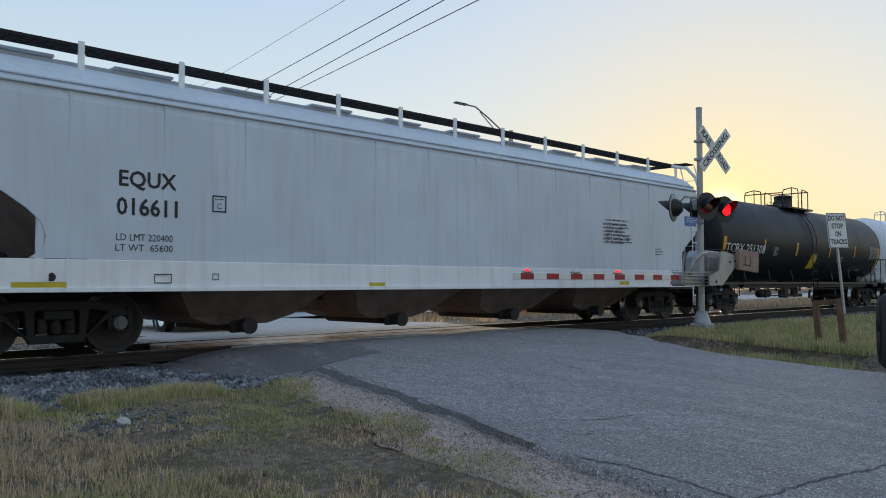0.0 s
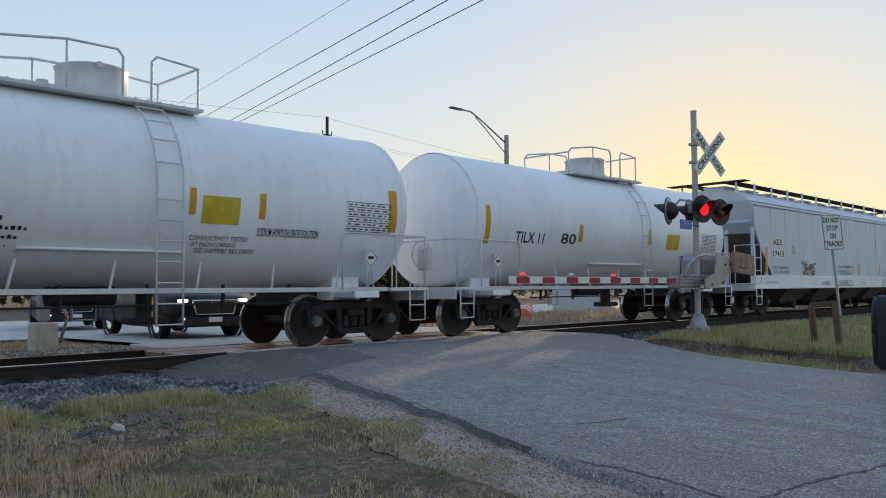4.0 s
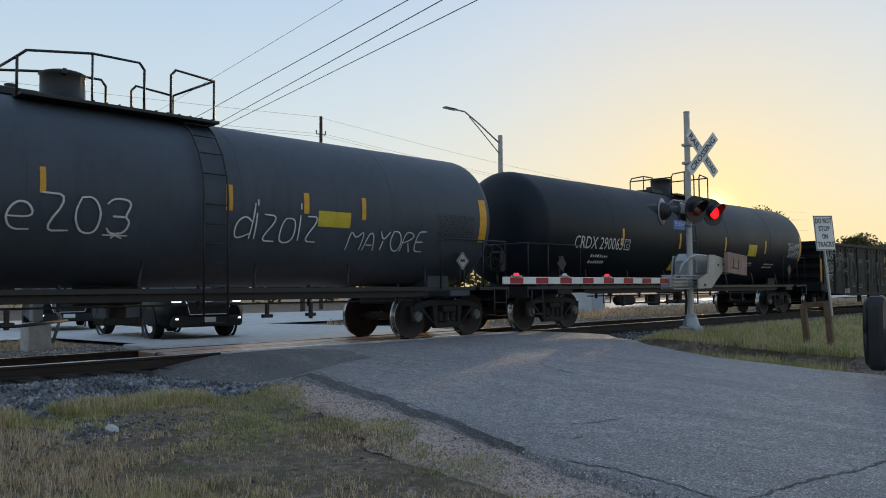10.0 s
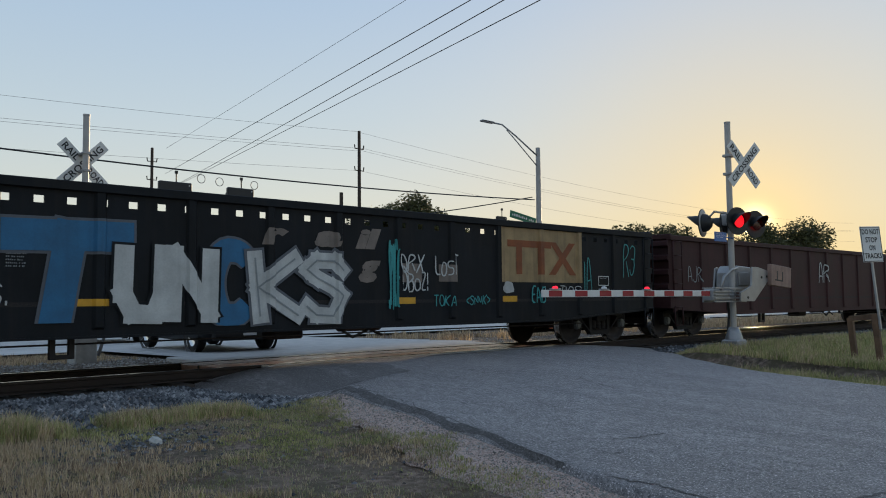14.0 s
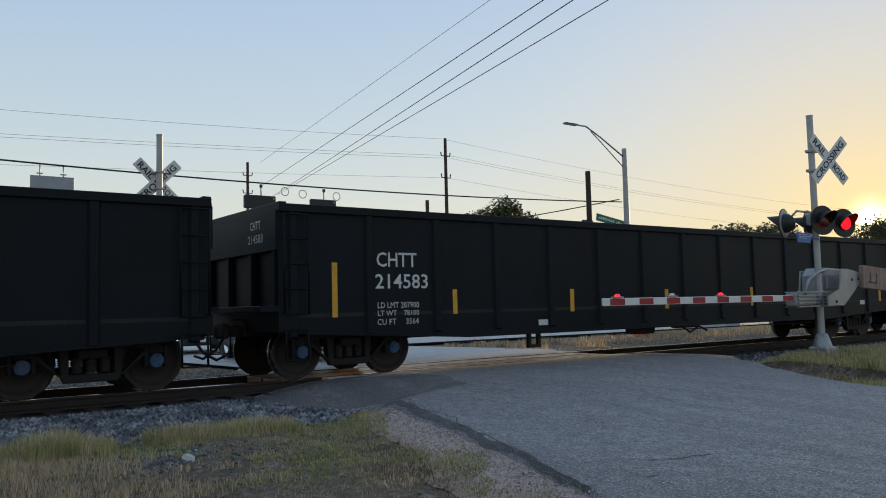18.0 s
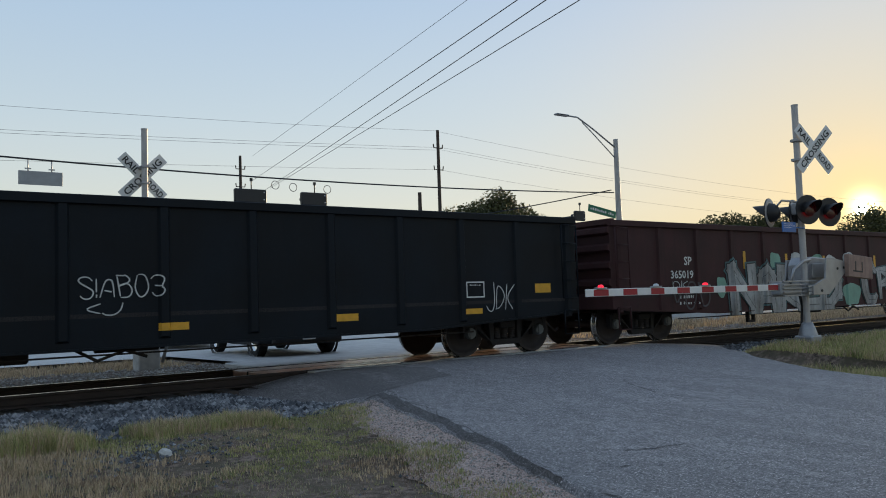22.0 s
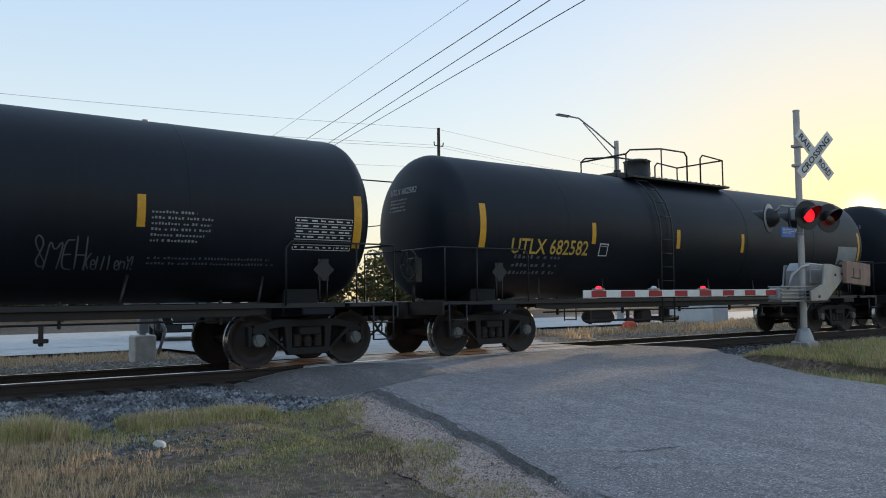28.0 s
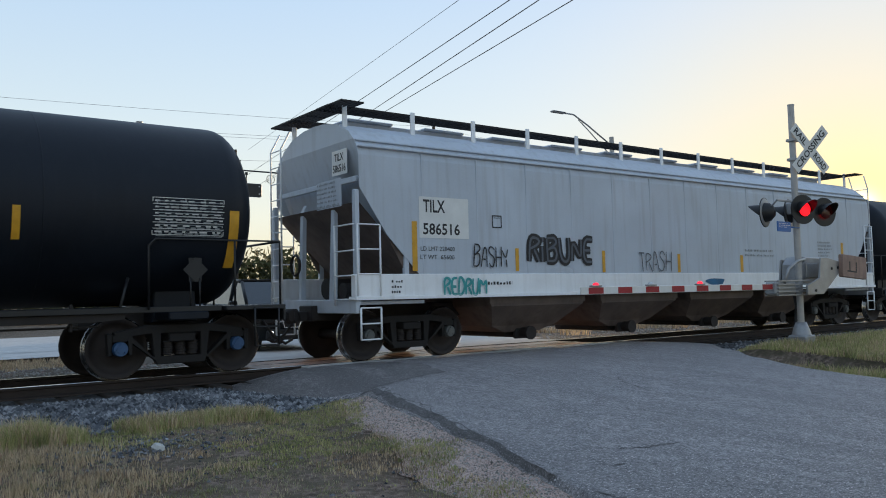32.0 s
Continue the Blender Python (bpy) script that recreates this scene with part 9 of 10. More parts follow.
plate_on(C[17], F[17], -5.02, -4.91, 1.65, 2.09, M_YELLOW, "reflective_strip")
plate_on(C[17], F[17], -3.13, -3.02, 1.4, 2.04, M_YELLOW, "reflective_strip")
plate_on(C[17], F[17], -1.25, -1.14, 1.42, 2.0, M_YELLOW, "reflective_strip")
plate_on(C[17], F[17], 1.62, 1.74, 1.59, 2.02, M_YELLOW, "reflective_strip")
plate_on(C[17], F[17], 3.46, 3.58, 1.54, 2.07, M_YELLOW, "reflective_strip")
plate_on(C[17], F[17], 6.25, 6.38, 1.66, 2.09, M_YELLOW, "reflective_strip")
plate_on(C[17], F[17], 8.06, 8.17, 1.64, 2.13, M_YELLOW, "reflective_strip")
frame_box(C[17], F[17], 7.46, 7.88, 1.17, 1.48, M_WHITETXT)
write(C[17], "IL 65-6", F[17], 6.61, 1.26, 0.06, M_WHITETXT, w=0.26)
write(C[17], "CU FT 3242", F[17], 6.53, 1.15, 0.08, M_WHITETXT, w=0.42)
plate_on(C[17], F[17], 9.97, 10.06, 1.2, 2.08, M_YELLOW, "reflective_strip")
spray_tag(C[17], F[17], "EXitE", 8.53, 9.15, 1.89, 2.04, M_SPRAYPALE, 327, 0.018, 0.8)
bars(C[17], F[17], 7.24, 2.35, 0.89, 2, 0.035, M_SPRAYGREY, 328)
write(C[18], "CHTT", F[18], -8.26, 1.84, 0.23, M_WHITETXT, w=0.8, bold=0.01)
write(C[18], "214482", F[18], -8.3, 1.46, 0.23, M_WHITETXT, w=1.06, bold=0.01)
write(C[18], "LD LMT 208000", F[18], -8.25, 1.15, 0.09, M_WHITETXT, w=0.84)
write(C[18], "LT WT    78000", F[18], -8.26, 1.01, 0.09, M_WHITETXT, w=0.84)
write(C[18], "CU FT     3564", F[18], -8.26, 0.86, 0.09, M_WHITETXT, w=0.84)
plate_on(C[18], F[18], -9.11, -9.0, 1.02, 1.89, M_YELLOW, "reflective_strip")
plate_on(C[18], F[18], -6.66, -6.57, 1.02, 1.44, M_YELLOW, "reflective_strip")
blob(C[18], F[18], -5.46, -4.76, 0.52, 1.88, M_SPRAYVIOLET, 338)
blob(C[18], F[18], 1.1, 1.56, 0.78, 1.71, M_SPRAYVIOLET, 341)
blob(C[18], F[18], 2.43, 3.24, 2.07, 2.45, M_SPRAYOCHRE, 342)
blob(C[18], F[18], 3.32, 3.52, 2.25, 2.45, M_SPRAYOCHRE, 343)
blob(C[18], F[18], 4.26, 4.91, 2.04, 2.38, M_SPRAYOCHRE, 344)
blob(C[18], F[18], 5.48, 5.8, 2.23, 2.53, M_SPRAYOCHRE, 345)
blob(C[18], F[18], 1.6, 1.85, 1.7, 1.95, M_SPRAYOCHRE, 346)
blob(C[18], F[18], 1.73, 2.21, 0.95, 1.66, M_SPRAYOCHRE, 347)
blob(C[18], F[18], 6.19, 6.72, 0.82, 1.57, M_SPRAYOCHRE, 348)
blob(C[18], F[18], 6.69, 6.99, 0.69, 0.96, M_SPRAYOCHRE, 349)
blob(C[18], F[18], 6.68, 6.92, 1.36, 1.59, M_SPRAYOCHRE, 350)
plate_on(C[18], F[18], 8.96, 9.07, 0.99, 1.89, M_YELLOW, "reflective_strip")
plate_on(C[18], F[18], 7.97, 8.23, 0.91, 1.01, M_WHITETXT, "stencil_plate")
write(C[19], "TILX 293790", F[19], -6.17, 1.9, 0.33, M_SPRAYGREY, w=1.96)
bars(C[19], F[19], -5.97, 1.89, 1.34, 2, 0.085, M_SPRAYSLATE, 357)
plate_on(C[19], F[19], -7.34, -7.22, 2.02, 2.89, M_YELLOW, "reflective_strip")
plate_on(C[19], F[19], -4.01, -3.92, 2.23, 2.65, M_YELLOW, "reflective_strip")
plate_on(C[19], F[19], -0.87, -0.75, 2.2, 2.64, M_YELLOW, "reflective_strip")
plate_on(C[19], F[19], 2.44, 2.53, 2.2, 2.63, M_YELLOW, "reflective_strip")
plate_on(C[19], F[19], 1.74, 2.41, 2.1, 2.41, M_PLACARD, "placard")
bars(C[19], F[19], -0.4, 2.44, 0.88, 4, 0.041, M_WHITETXT, 363)
plate_on(C[20], F[20], 4.39, 4.51, 2.18, 2.65, M_YELLOW, "reflective_strip")
plate_on(C[20], F[20], 7.96, 8.11, 1.96, 2.86, M_YELLOW, "reflective_strip")
data_panel(C[20], F[20], 6.87, 7.93, 1.91, 2.44, M_WHITETXT, 366)
bars(C[20], F[20], 4.6, 2.44, 0.94, 6, 0.053, M_SPRAYGREY, 367)
bars(C[20], F[20], 4.6, 1.74, 2.06, 2, 0.058, M_SPRAYSLATE, 369)
plate_on(C[20], F[20], -3.83, -3.75, 2.26, 2.53, M_YELLOW, "reflective_strip")
plate_on(C[20], F[20], -1.51, -1.42, 2.27, 2.63, M_YELLOW, "reflective_strip")
plate_on(C[20], F[20], -3.04, -2.59, 2.12, 2.44, M_PLACARD, "placard")
plate_on(C[20], F[20], 0.29, 1.14, 0.86, 1.73, M_PLACARD, "placard")
write(C[21], "UTLX 682582", F[21], -6.41, 1.96, 0.32, M_GOLDTXT, w=2.15, bold=0.01)
plate_on(C[21], F[21], -7.24, -7.09, 2.03, 2.91, M_YELLOW, "reflective_strip")
plate_on(C[21], F[21], -4.18, -4.06, 2.22, 2.67, M_YELLOW, "reflective_strip")
plate_on(C[21], F[21], -1.34, -1.21, 2.2, 2.64, M_YELLOW, "reflective_strip")
plate_on(C[21], F[21], 1.23, 1.35, 2.17, 2.63, M_YELLOW, "reflective_strip")
frame_box(C[21], F[21], -3.92, -3.65, 1.96, 2.24, M_WHITETXT)
bars(C[21], F[21], -6.28, 1.96, 1.32, 3, 0.114, M_SPRAYSLATE, 380)
plate_on(C[21], F[21], 5.97, 7.05, 1.94, 2.46, M_SPRAYGREY, "data_plate")
plate_on(C[21], F[21], 7.1, 7.21, 1.98, 2.89, M_YELLOW, "reflective_strip")
write(C[22], "GATX 225063", F[22], -6.82, 2.01, 0.27, M_WHITETXT, w=2.04, bold=0.01)
write(C[22], "LD LMT  204600 LB  92750 KG", F[22], -6.57, 1.77, 0.11, M_WHITETXT, w=1.68)
write(C[22], "LT WT    81400 LB  36950 KG", F[22], -6.56, 1.61, 0.12, M_WHITETXT, w=1.68)
frame_box(C[22], F[22], -4.51, -4.25, 2.03, 2.28, M_WHITETXT)
write(C[22], "C", F[22], -4.44, 2.08, 0.13, M_WHITETXT, w=0.12)
plate_on(C[22], F[22], -7.63, -7.5, 1.93, 2.84, M_YELLOW, "reflective_strip")
plate_on(C[22], F[22], -4.7, -4.6, 2.15, 2.58, M_YELLOW, "reflective_strip")
plate_on(C[22], F[22], -1.73, -1.63, 2.15, 2.57, M_YELLOW, "reflective_strip")
plate_on(C[22], F[22], 1.62, 1.73, 2.14, 2.58, M_YELLOW, "reflective_strip")
plate_on(C[22], F[22], 4.58, 4.7, 2.14, 2.58, M_YELLOW, "reflective_strip")
plate_on(C[22], F[22], 7.55, 7.69, 1.94, 2.81, M_YELLOW, "reflective_strip")
plate_on(C[22], F[22], 0.19, 0.98, 0.44, 1.47, M_PLACARD, "placard")
data_panel(C[22], F[22], 6.52, 7.55, 2.08, 2.59, M_SPRAYGREY, 395)
bars(C[22], F[22], 1.31, 1.77, 0.8, 4, 0.079, M_SPRAYGREY, 396)
bars(C[22], F[22], 3.13, 1.79, 0.69, 2, 0.092, M_SPRAYGREY, 397)
bars(C[22], F[22], -0.07, 3.17, 0.83, 3, 0.062, M_SPRAYGREY, 398)
write(C[22], "AAR S-200", F[22], 4.6, 1.99, 0.11, M_SPRAYGREY, w=0.75)
bars(C[22], F[22], 4.63, 1.95, 1.21, 3, 0.081, M_SPRAYGREY, 400)
write(C[23], "CRGX 290997", F[23], -6.92, 1.95, 0.33, M_WHITETXT, w=2.29, bold=0.01)
write(C[23], "LD LMT  205900      93350KG", F[23], -6.3, 1.8, 0.13, M_WHITETXT, w=1.78)
write(C[23], "LT WT     80100      36350KG", F[23], -6.3, 1.63, 0.14, M_WHITETXT, w=1.79)
plate_on(C[23], F[23], -7.44, -7.28, 1.57, 2.51, M_YELLOW, "reflective_strip")
plate_on(C[23], F[23], -4.34, -4.23, 2.02, 2.48, M_YELLOW, "reflective_strip")
plate_on(C[23], F[23], -1.28, -1.18, 2.0, 2.46, M_YELLOW, "reflective_strip")
plate_on(C[23], F[23], 1.42, 1.52, 2.0, 2.46, M_YELLOW, "reflective_strip")
plate_on(C[23], F[23], 4.49, 4.59, 1.99, 2.45, M_YELLOW, "reflective_strip")
plate_on(C[23], F[23], 0.86, 1.49, 1.2, 1.82, M_PLACARD, "placard")
data_panel(C[23], F[23], 6.37, 7.36, 2.09, 2.6, M_SPRAYGREY, 410)
bars(C[23], F[23], -3.83, 2.01, 0.54, 2, 0.054, M_WHITETXT, 411)
bars(C[23], F[23], -2.76, 1.99, 0.94, 5, 0.059, M_WHITETXT, 412)
bars(C[23], F[23], 0.79, 2.22, 0.59, 4, 0.048, M_WHITETXT, 413)
bars(C[23], F[23], 2.21, 1.88, 0.72, 2, 0.073, M_SPRAYGREY, 414)
data_panel(C[23], F[23], 6.31, 7.38, 2.11, 2.65, M_WHITETXT, 415)
plate_on(C[23], F[23], 7.47, 7.62, 1.57, 2.5, M_YELLOW, "reflective_strip")
end_plate = part("end_panel", Kit().box(-0.26, 0.26, -0.004, 0.004, -0.22, 0.22), M_SIGN, C[24], "white number panel on the car's end", pose(-8.84, -0.95, 3.5, 0, 0, -90))
write(end_plate, "TILX", ("flat", -0.004), -0.17, 0.03, 0.13, M_BLACKTXT, w=0.32, bold=0.02, lift=0.004)
write(end_plate, "586516", ("flat", -0.004), -0.22, -0.17, 0.14, M_BLACKTXT, w=0.44, bold=0.02, lift=0.004)
end_print = part("end_print", Kit().box(-0.45, 0.45, 0.0, 0.002, -0.25, 0.25), M_DUSTY, C[24], "", pose(-8.84, -0.55, 2.98, 0, 0, -90))
bars(end_print, ("flat", 0.0), -0.42, 0.22, 0.82, 6, 0.05, M_SPRAYGREY, 71)
plate_on(C[24], F[24], -7.62, -6.5, 2.16, 2.9, M_SIGN, "white_panel")
write(C[24], "TILX", F[24], -7.53, 2.62, 0.23, M_BLACKTXT, w=0.49, bold=0.02)
write(C[24], "586516", F[24], -7.54, 2.22, 0.21, M_BLACKTXT, w=0.83, bold=0.02)
write(C[24], "LD LMT 220400", F[24], -7.6, 1.93, 0.08, M_BLACKTXT, w=0.76)
write(C[24], "LT WT  65600", F[24], -7.61, 1.78, 0.08, M_BLACKTXT, w=0.76)
frame_box(C[24], F[24], -5.93, -5.69, 2.39, 2.63, M_BLACKTXT)
plate_on(C[24], F[24], -7.78, -7.67, 1.57, 2.45, M_YELLOW, "reflective_strip")
plate_on(C[24], F[24], -5.36, -5.27, 1.57, 2.01, M_YELLOW, "reflective_strip")
plate_on(C[24], F[24], -2.9, -2.81, 1.54, 2.0, M_YELLOW, "reflective_strip")
plate_on(C[24], F[24], -0.36, -0.26, 1.54, 1.96, M_YELLOW, "reflective_strip")
plate_on(C[24], F[24], 2.13, 2.25, 1.54, 1.96, M_YELLOW, "reflective_strip")
plate_on(C[24], F[24], 7.1, 7.23, 1.92, 2.37, M_YELLOW, "reflective_strip")
bars(C[24], F[24], 2.34, 2.12, 1.67, 2, 0.073, M_SPRAYGREY, 433)
bars(C[24], F[24], 5.84, 2.39, 0.79, 5, 0.058, M_SPRAYGREY, 434)
blob(C[24], F[24], 0.62, 1.43, 1.23, 1.4, M_SPRAYBLUE, 435)
bars(C[24], F[24], -8.24, 1.42, 0.3, 3, 0.057, M_BLACKTXT, 436)
bars(C[24], F[24], -6.09, 1.38, 0.61, 1, 0.08, M_BLACKTXT, 437)

# numbers on the ends of cars
for i, words, shear, mat in ((2, "TILX 113169", 0, M_BLACKTXT), (3, "OLNX 718450", 0, M_BLACKTXT), (7, "SHPX 204490", 0.2, M_SPRAYGREY), (8, "UTLX 669589", 0, M_SPRAYSLATE), (21, "UTLX 682582", 0, M_SPRAYGREY), (22, "GATX 225063", 0, M_SPRAYGREY), (23, "CRGX 290997", 0, M_SPRAYGREY)):
    head = ("head",) + F[i][1:]
    write(C[i], words, head, -0.55, 3.18, 0.13, mat, w=0.95, bold=0.0 if shear else 0.01, shear=shear, lift=0.012)
    bars(C[i], head, -0.5, 3.1, 0.7, 4, 0.045, mat, 40 + i)
for i, words in ((13, "214440"), (14, "214583"), (18, "214482")):
    x = -(CARS[i][2] / 2 + 1.53) - 0.038
    for line, z, w in (("CHTT", 2.46, 0.42), (words, 2.24, 0.6)):
        board = part("end_lettering", Kit().box(-0.01, 0.01, 0.0, 0.002, 0, 0.01), M_GREENGON, C[i], "", pose(x, -0.75, z, 0, 0, -90))
        write(board, line, ("flat", 0.0), -w / 2, 0.0, 0.14, M_WHITETXT, w=w, bold=0.01, lift=0.004)

# sprayed words and tags
spray_tag(C[8], F[8], "WeeZO3", -2.7, -0.12, 1.86, 2.42, M_WHITETXT, 130, 0.03, 0.7)
spray_tag(C[8], F[8], "*", -0.5, -0.15, 1.76, 1.9, M_WHITETXT, 131, 0.025)
spray_tag(C[8], F[8], "dizoiz", 1.63, 3.3, 1.85, 2.5, M_WHITETXT, 132, 0.028, 0.7)
spray_tag(C[8], F[8], "MAYORE", 4.0, 5.95, 1.74, 2.14, M_SPRAYPALE, 133, 0.028, 0.7, 0.0, 0.034)
spray_piece(C[10], F[10], "PROG", -8.1, -4.75, 1.0, 2.08, ((M_SPRAYGREY, 0.19), (M_BLACKGON, 0.145), (M_SPRAYGREY, 0.02)), 157, None, 0.35, 0.012, 1.9)
spray_piece(C[10], F[10], "RAM", -4.3, -2.2, 1.0, 2.08, ((M_SPRAYGREY, 0.19), (M_BLACKGON, 0.145), (M_SPRAYGREY, 0.02)), 157, None, 0.35, 0.012, 1.9)
spray_tag(C[10], F[10], "BusH", -9.15, -8.2, 2.05, 2.5, M_SPRAYPALE, 159, 0.028, 0.9)
spray_tag(C[10], F[10], "SEROT", -9.05, -8.35, 1.55, 1.9, M_SPRAYPALE, 160, 0.022, 0.8)
spray_tag(C[10], F[10], "BTC", -8.95, -8.45, 1.22, 1.45, M_SPRAYPALE, 161, 0.022, 0.8)
spray_tag(C[10], F[10], "AiALX", -2.3, -0.9, 0.95, 1.2, M_SPRAYGREY, 162, 0.018, 0.6)
spray_tag(C[10], F[10], "IVDBEA", -0.8, 0.35, 1.0, 1.2, M_SPRAYPALE, 163, 0.018, 0.6)
spray_tag(C[10], F[10], "80808", -0.55, 0.0, 0.95, 1.5, M_SPRAYPALE, 164, 0.018, 1.4)
spray_tag(C[10], F[10], "HEAT", 4.0, 4.9, 1.45, 2.1, M_SPRAYPALE, 173, 0.022, 1.2)
spray_tag(C[10], F[10], "TRY", 4.05, 4.8, 1.05, 1.45, M_SPRAYPALE, 175, 0.02, 1.2)
spray_tag(C[10], F[10], "bolay", 4.95, 5.6, 1.2, 1.7, M_SPRAYPALE, 174, 0.018, 0.9)
spray_tag(C[10], F[10], "6EB8Q", 6.17, 7.04, 1.48, 1.8, M_SPRAYPALE, 176, 0.02, 0.7)
spray_tag(C[10], F[10], "NO8", 6.25, 6.95, 1.15, 1.44, M_SPRAYPALE, 177, 0.02, 0.7)
frame_box(C[10], F[10], -1.8, -0.2, 1.4, 1.78, M_TAN)
write(C[10], "r", F[10], -1.75, 2.02, 0.28, M_TAN, w=0.5, bold=0.06, shear=0.2)
write(C[10], "a", F[10], -0.85, 2.02, 0.28, M_TAN, w=0.55, bold=0.06, shear=0.2)
write(C[10], "il", F[10], 0.05, 2.0, 0.36, M_TAN, w=0.6, bold=0.06, shear=0.2)
write(C[10], "g", F[10], 0.42, 1.42, 0.38, M_TAN, w=0.46, bold=0.06, shear=0.2)
write(C[10], "n", F[10], 1.33, 1.52, 0.28, M_TAN, w=0.46, bold=0.06, shear=0.2)
write(C[10], "n", F[10], 2.26, 1.52, 0.3, M_TAN, w=0.48, bold=0.06, shear=0.2)
write(C[11], "r", F[11], -1.5, 1.98, 0.28, M_FADED, w=0.5, bold=0.06, shear=0.2)
write(C[11], "a", F[11], -0.5, 1.98, 0.28, M_FADED, w=0.56, bold=0.06, shear=0.2)
write(C[11], "il", F[11], 0.36, 1.98, 0.37, M_FADED, w=0.58, bold=0.06, shear=0.2)
write(C[11], "g", F[11], 0.42, 1.38, 0.4, M_FADED, w=0.5, bold=0.06, shear=0.2)
spray_piece(C[11], F[11], "T", -5.2, -3.85, 0.95, 1.95, ((M_SPRAYSLATE, 0.5), (M_SPRAYBLUE, 0.42)), 191, True, 0.5)
spray_piece(C[11], F[11], "UN", -3.72, -2.4, 0.9, 1.8, ((M_BLACKGON, 0.36), (M_SPRAYPALE, 0.28)), 192, True, 0.5, 0.03, 1.1)
spray_piece(C[11], F[11], "C", -2.35, -1.75, 0.85, 1.85, ((M_SPRAYSLATE, 0.46), (M_SPRAYBLUE, 0.38)), 193, False, 0.2, 0.014)
spray_piece(C[11], F[11], "KS", -1.6, 0.05, 0.82, 1.8, ((M_SPRAYSLATE, 0.36), (M_SPRAYPALE, 0.27), (M_SPRAYGREY, 0.03)), 194, True, 0.45, 0.034, 1.3)
blob(C[11], F[11], -4.0, -3.72, 1.85, 2.0, M_SPRAYPALE, 3)
blob(C[11], F[11], -4.62, -4.42, 1.05, 1.3, M_SPRAYPALE, 4)
spray_tag(C[11], F[11], "OI66S.", -6.3, -5.2, 1.05, 1.35, M_SPRAYPALE, 196, 0.026, 0.7)
bars(C[11], F[11], -6.0, 1.85, 0.55, 5, 0.05, M_SPRAYPALE, 195)
spray_tag(C[11], F[11], "SPACE", 1.1, 1.32, 0.95, 2.12, M_SPRAYTEAL, 203, 0.03, 0.8)
spray_tag(C[11], F[11], "QRX", 1.35, 1.95, 1.6, 1.95, M_SPRAYPALE, 201, 0.032, 0.9)
spray_tag(C[11], F[11], "OBoZ!", 1.4, 2.05, 1.25, 1.6, M_SPRAYPALE, 202, 0.03, 0.9)
plate_on(C[11], F[11], 1.42, 1.92, 1.4, 1.75, M_FADED, "faded_patch")
plate_on(C[11], F[11], 2.35, 2.85, 1.42, 1.75, M_FADED, "faded_patch")
spray_tag(C[11], F[11], "LosT", 2.25, 2.85, 1.55, 1.95, M_SPRAYPALE, 204, 0.03, 0.7)
spray_tag(C[11], F[11], "TOKA", 2.2, 2.75, 0.95, 1.15, M_SPRAYTEAL, 205, 0.025, 0.7)
spray_tag(C[11], F[11], "<SNVK>", 3.05, 3.75, 0.97, 1.15, M_SPRAYTEAL, 206, 0.025, 0.7)
spray_tag(C[11], F[11], "EAB", 5.05, 5.45, 1.0, 1.35, M_SPRAYTEAL, 207, 0.035, 0.8)
spray_tag(C[11], F[11], "LATIOS", 5.5, 6.7, 1.12, 1.35, M_SPRAYPALE, 208, 0.022, 0.8)
spray_tag(C[11], F[11], "IA", 6.9, 7.15, 1.2, 2.0, M_SPRAYTEAL, 209, 0.03, 0.8)
spray_tag(C[11], F[11], "R3", 8.46, 8.94, 1.6, 2.4, M_SPRAYTEAL, 210, 0.03, 0.9)
blob(C[11], F[11], 4.14, 4.5, 1.18, 1.45, M_SPRAYPALE, 207)
write(C[11], "TTX", F[11], 4.3, 1.6, 0.72, M_RUST, w=2.3, bold=0.03, lift=0.014)
spray_tag(C[12], F[12], "AJR", -9.2, -8.5, 1.5, 1.95, M_SPRAYGREY, 220, 0.03, 0.8)
spray_tag(C[15], F[15], "ROYAL", -5.67, -4.95, 1.06, 1.27, M_SPRAYPALE, 262, 0.02, 0.5)
spray_tag(C[15], F[15], "TRAPPING", -5.8, -4.9, 0.79, 1.02, M_SPRAYPALE, 264, 0.02, 0.5)
spray_tag(C[15], F[15], "ROYAL", -4.65, -3.9300000000000006, 1.03, 1.24, M_SPRAYPALE, 263, 0.02, 0.5)
spray_tag(C[15], F[15], "TRAPPING", -4.78, -3.8800000000000003, 0.76, 0.99, M_SPRAYPALE, 265, 0.02, 0.5)
spray_tag(C[15], F[15], "$8", -4.87, -4.7, 0.8, 1.1, M_SPRAYPALE, 266, 0.02, 0.6)
spray_tag(C[15], F[15], "TRUNK", -6.95, -6.45, 1.62, 1.8, M_SPRAYSLATE, 267, 0.02, 0.9)
spray_tag(C[15], F[15], "FREZ", -5.85, -5.4, 1.6, 1.8, M_SPRAYSLATE, 268, 0.02, 0.9)
spray_tag(C[15], F[15], "XX", -9.17, -8.66, 1.47, 2.11, M_SPRAYGREY, 255, 0.035, 0.5)
spray_tag(C[15], F[15], "XI", -8.3, -7.82, 1.65, 2.03, M_SPRAYGREY, 256, 0.035, 0.5)
spray_tag(C[15], F[15], "STS", 4.36, 4.95, 1.34, 1.66, M_SPRAYPALE, 257, 0.03, 0.5)
blob(C[15], F[15], -3.1, -2.5, 0.62, 2.36, M_HAZYTEAL, 1)
blob(C[15], F[15], -2.3, -1.7, 0.62, 2.36, M_SPRAYGREY, 2)
blob(C[15], F[15], -0.9, -0.2, 0.62, 2.36, M_HAZYTEAL, 3)
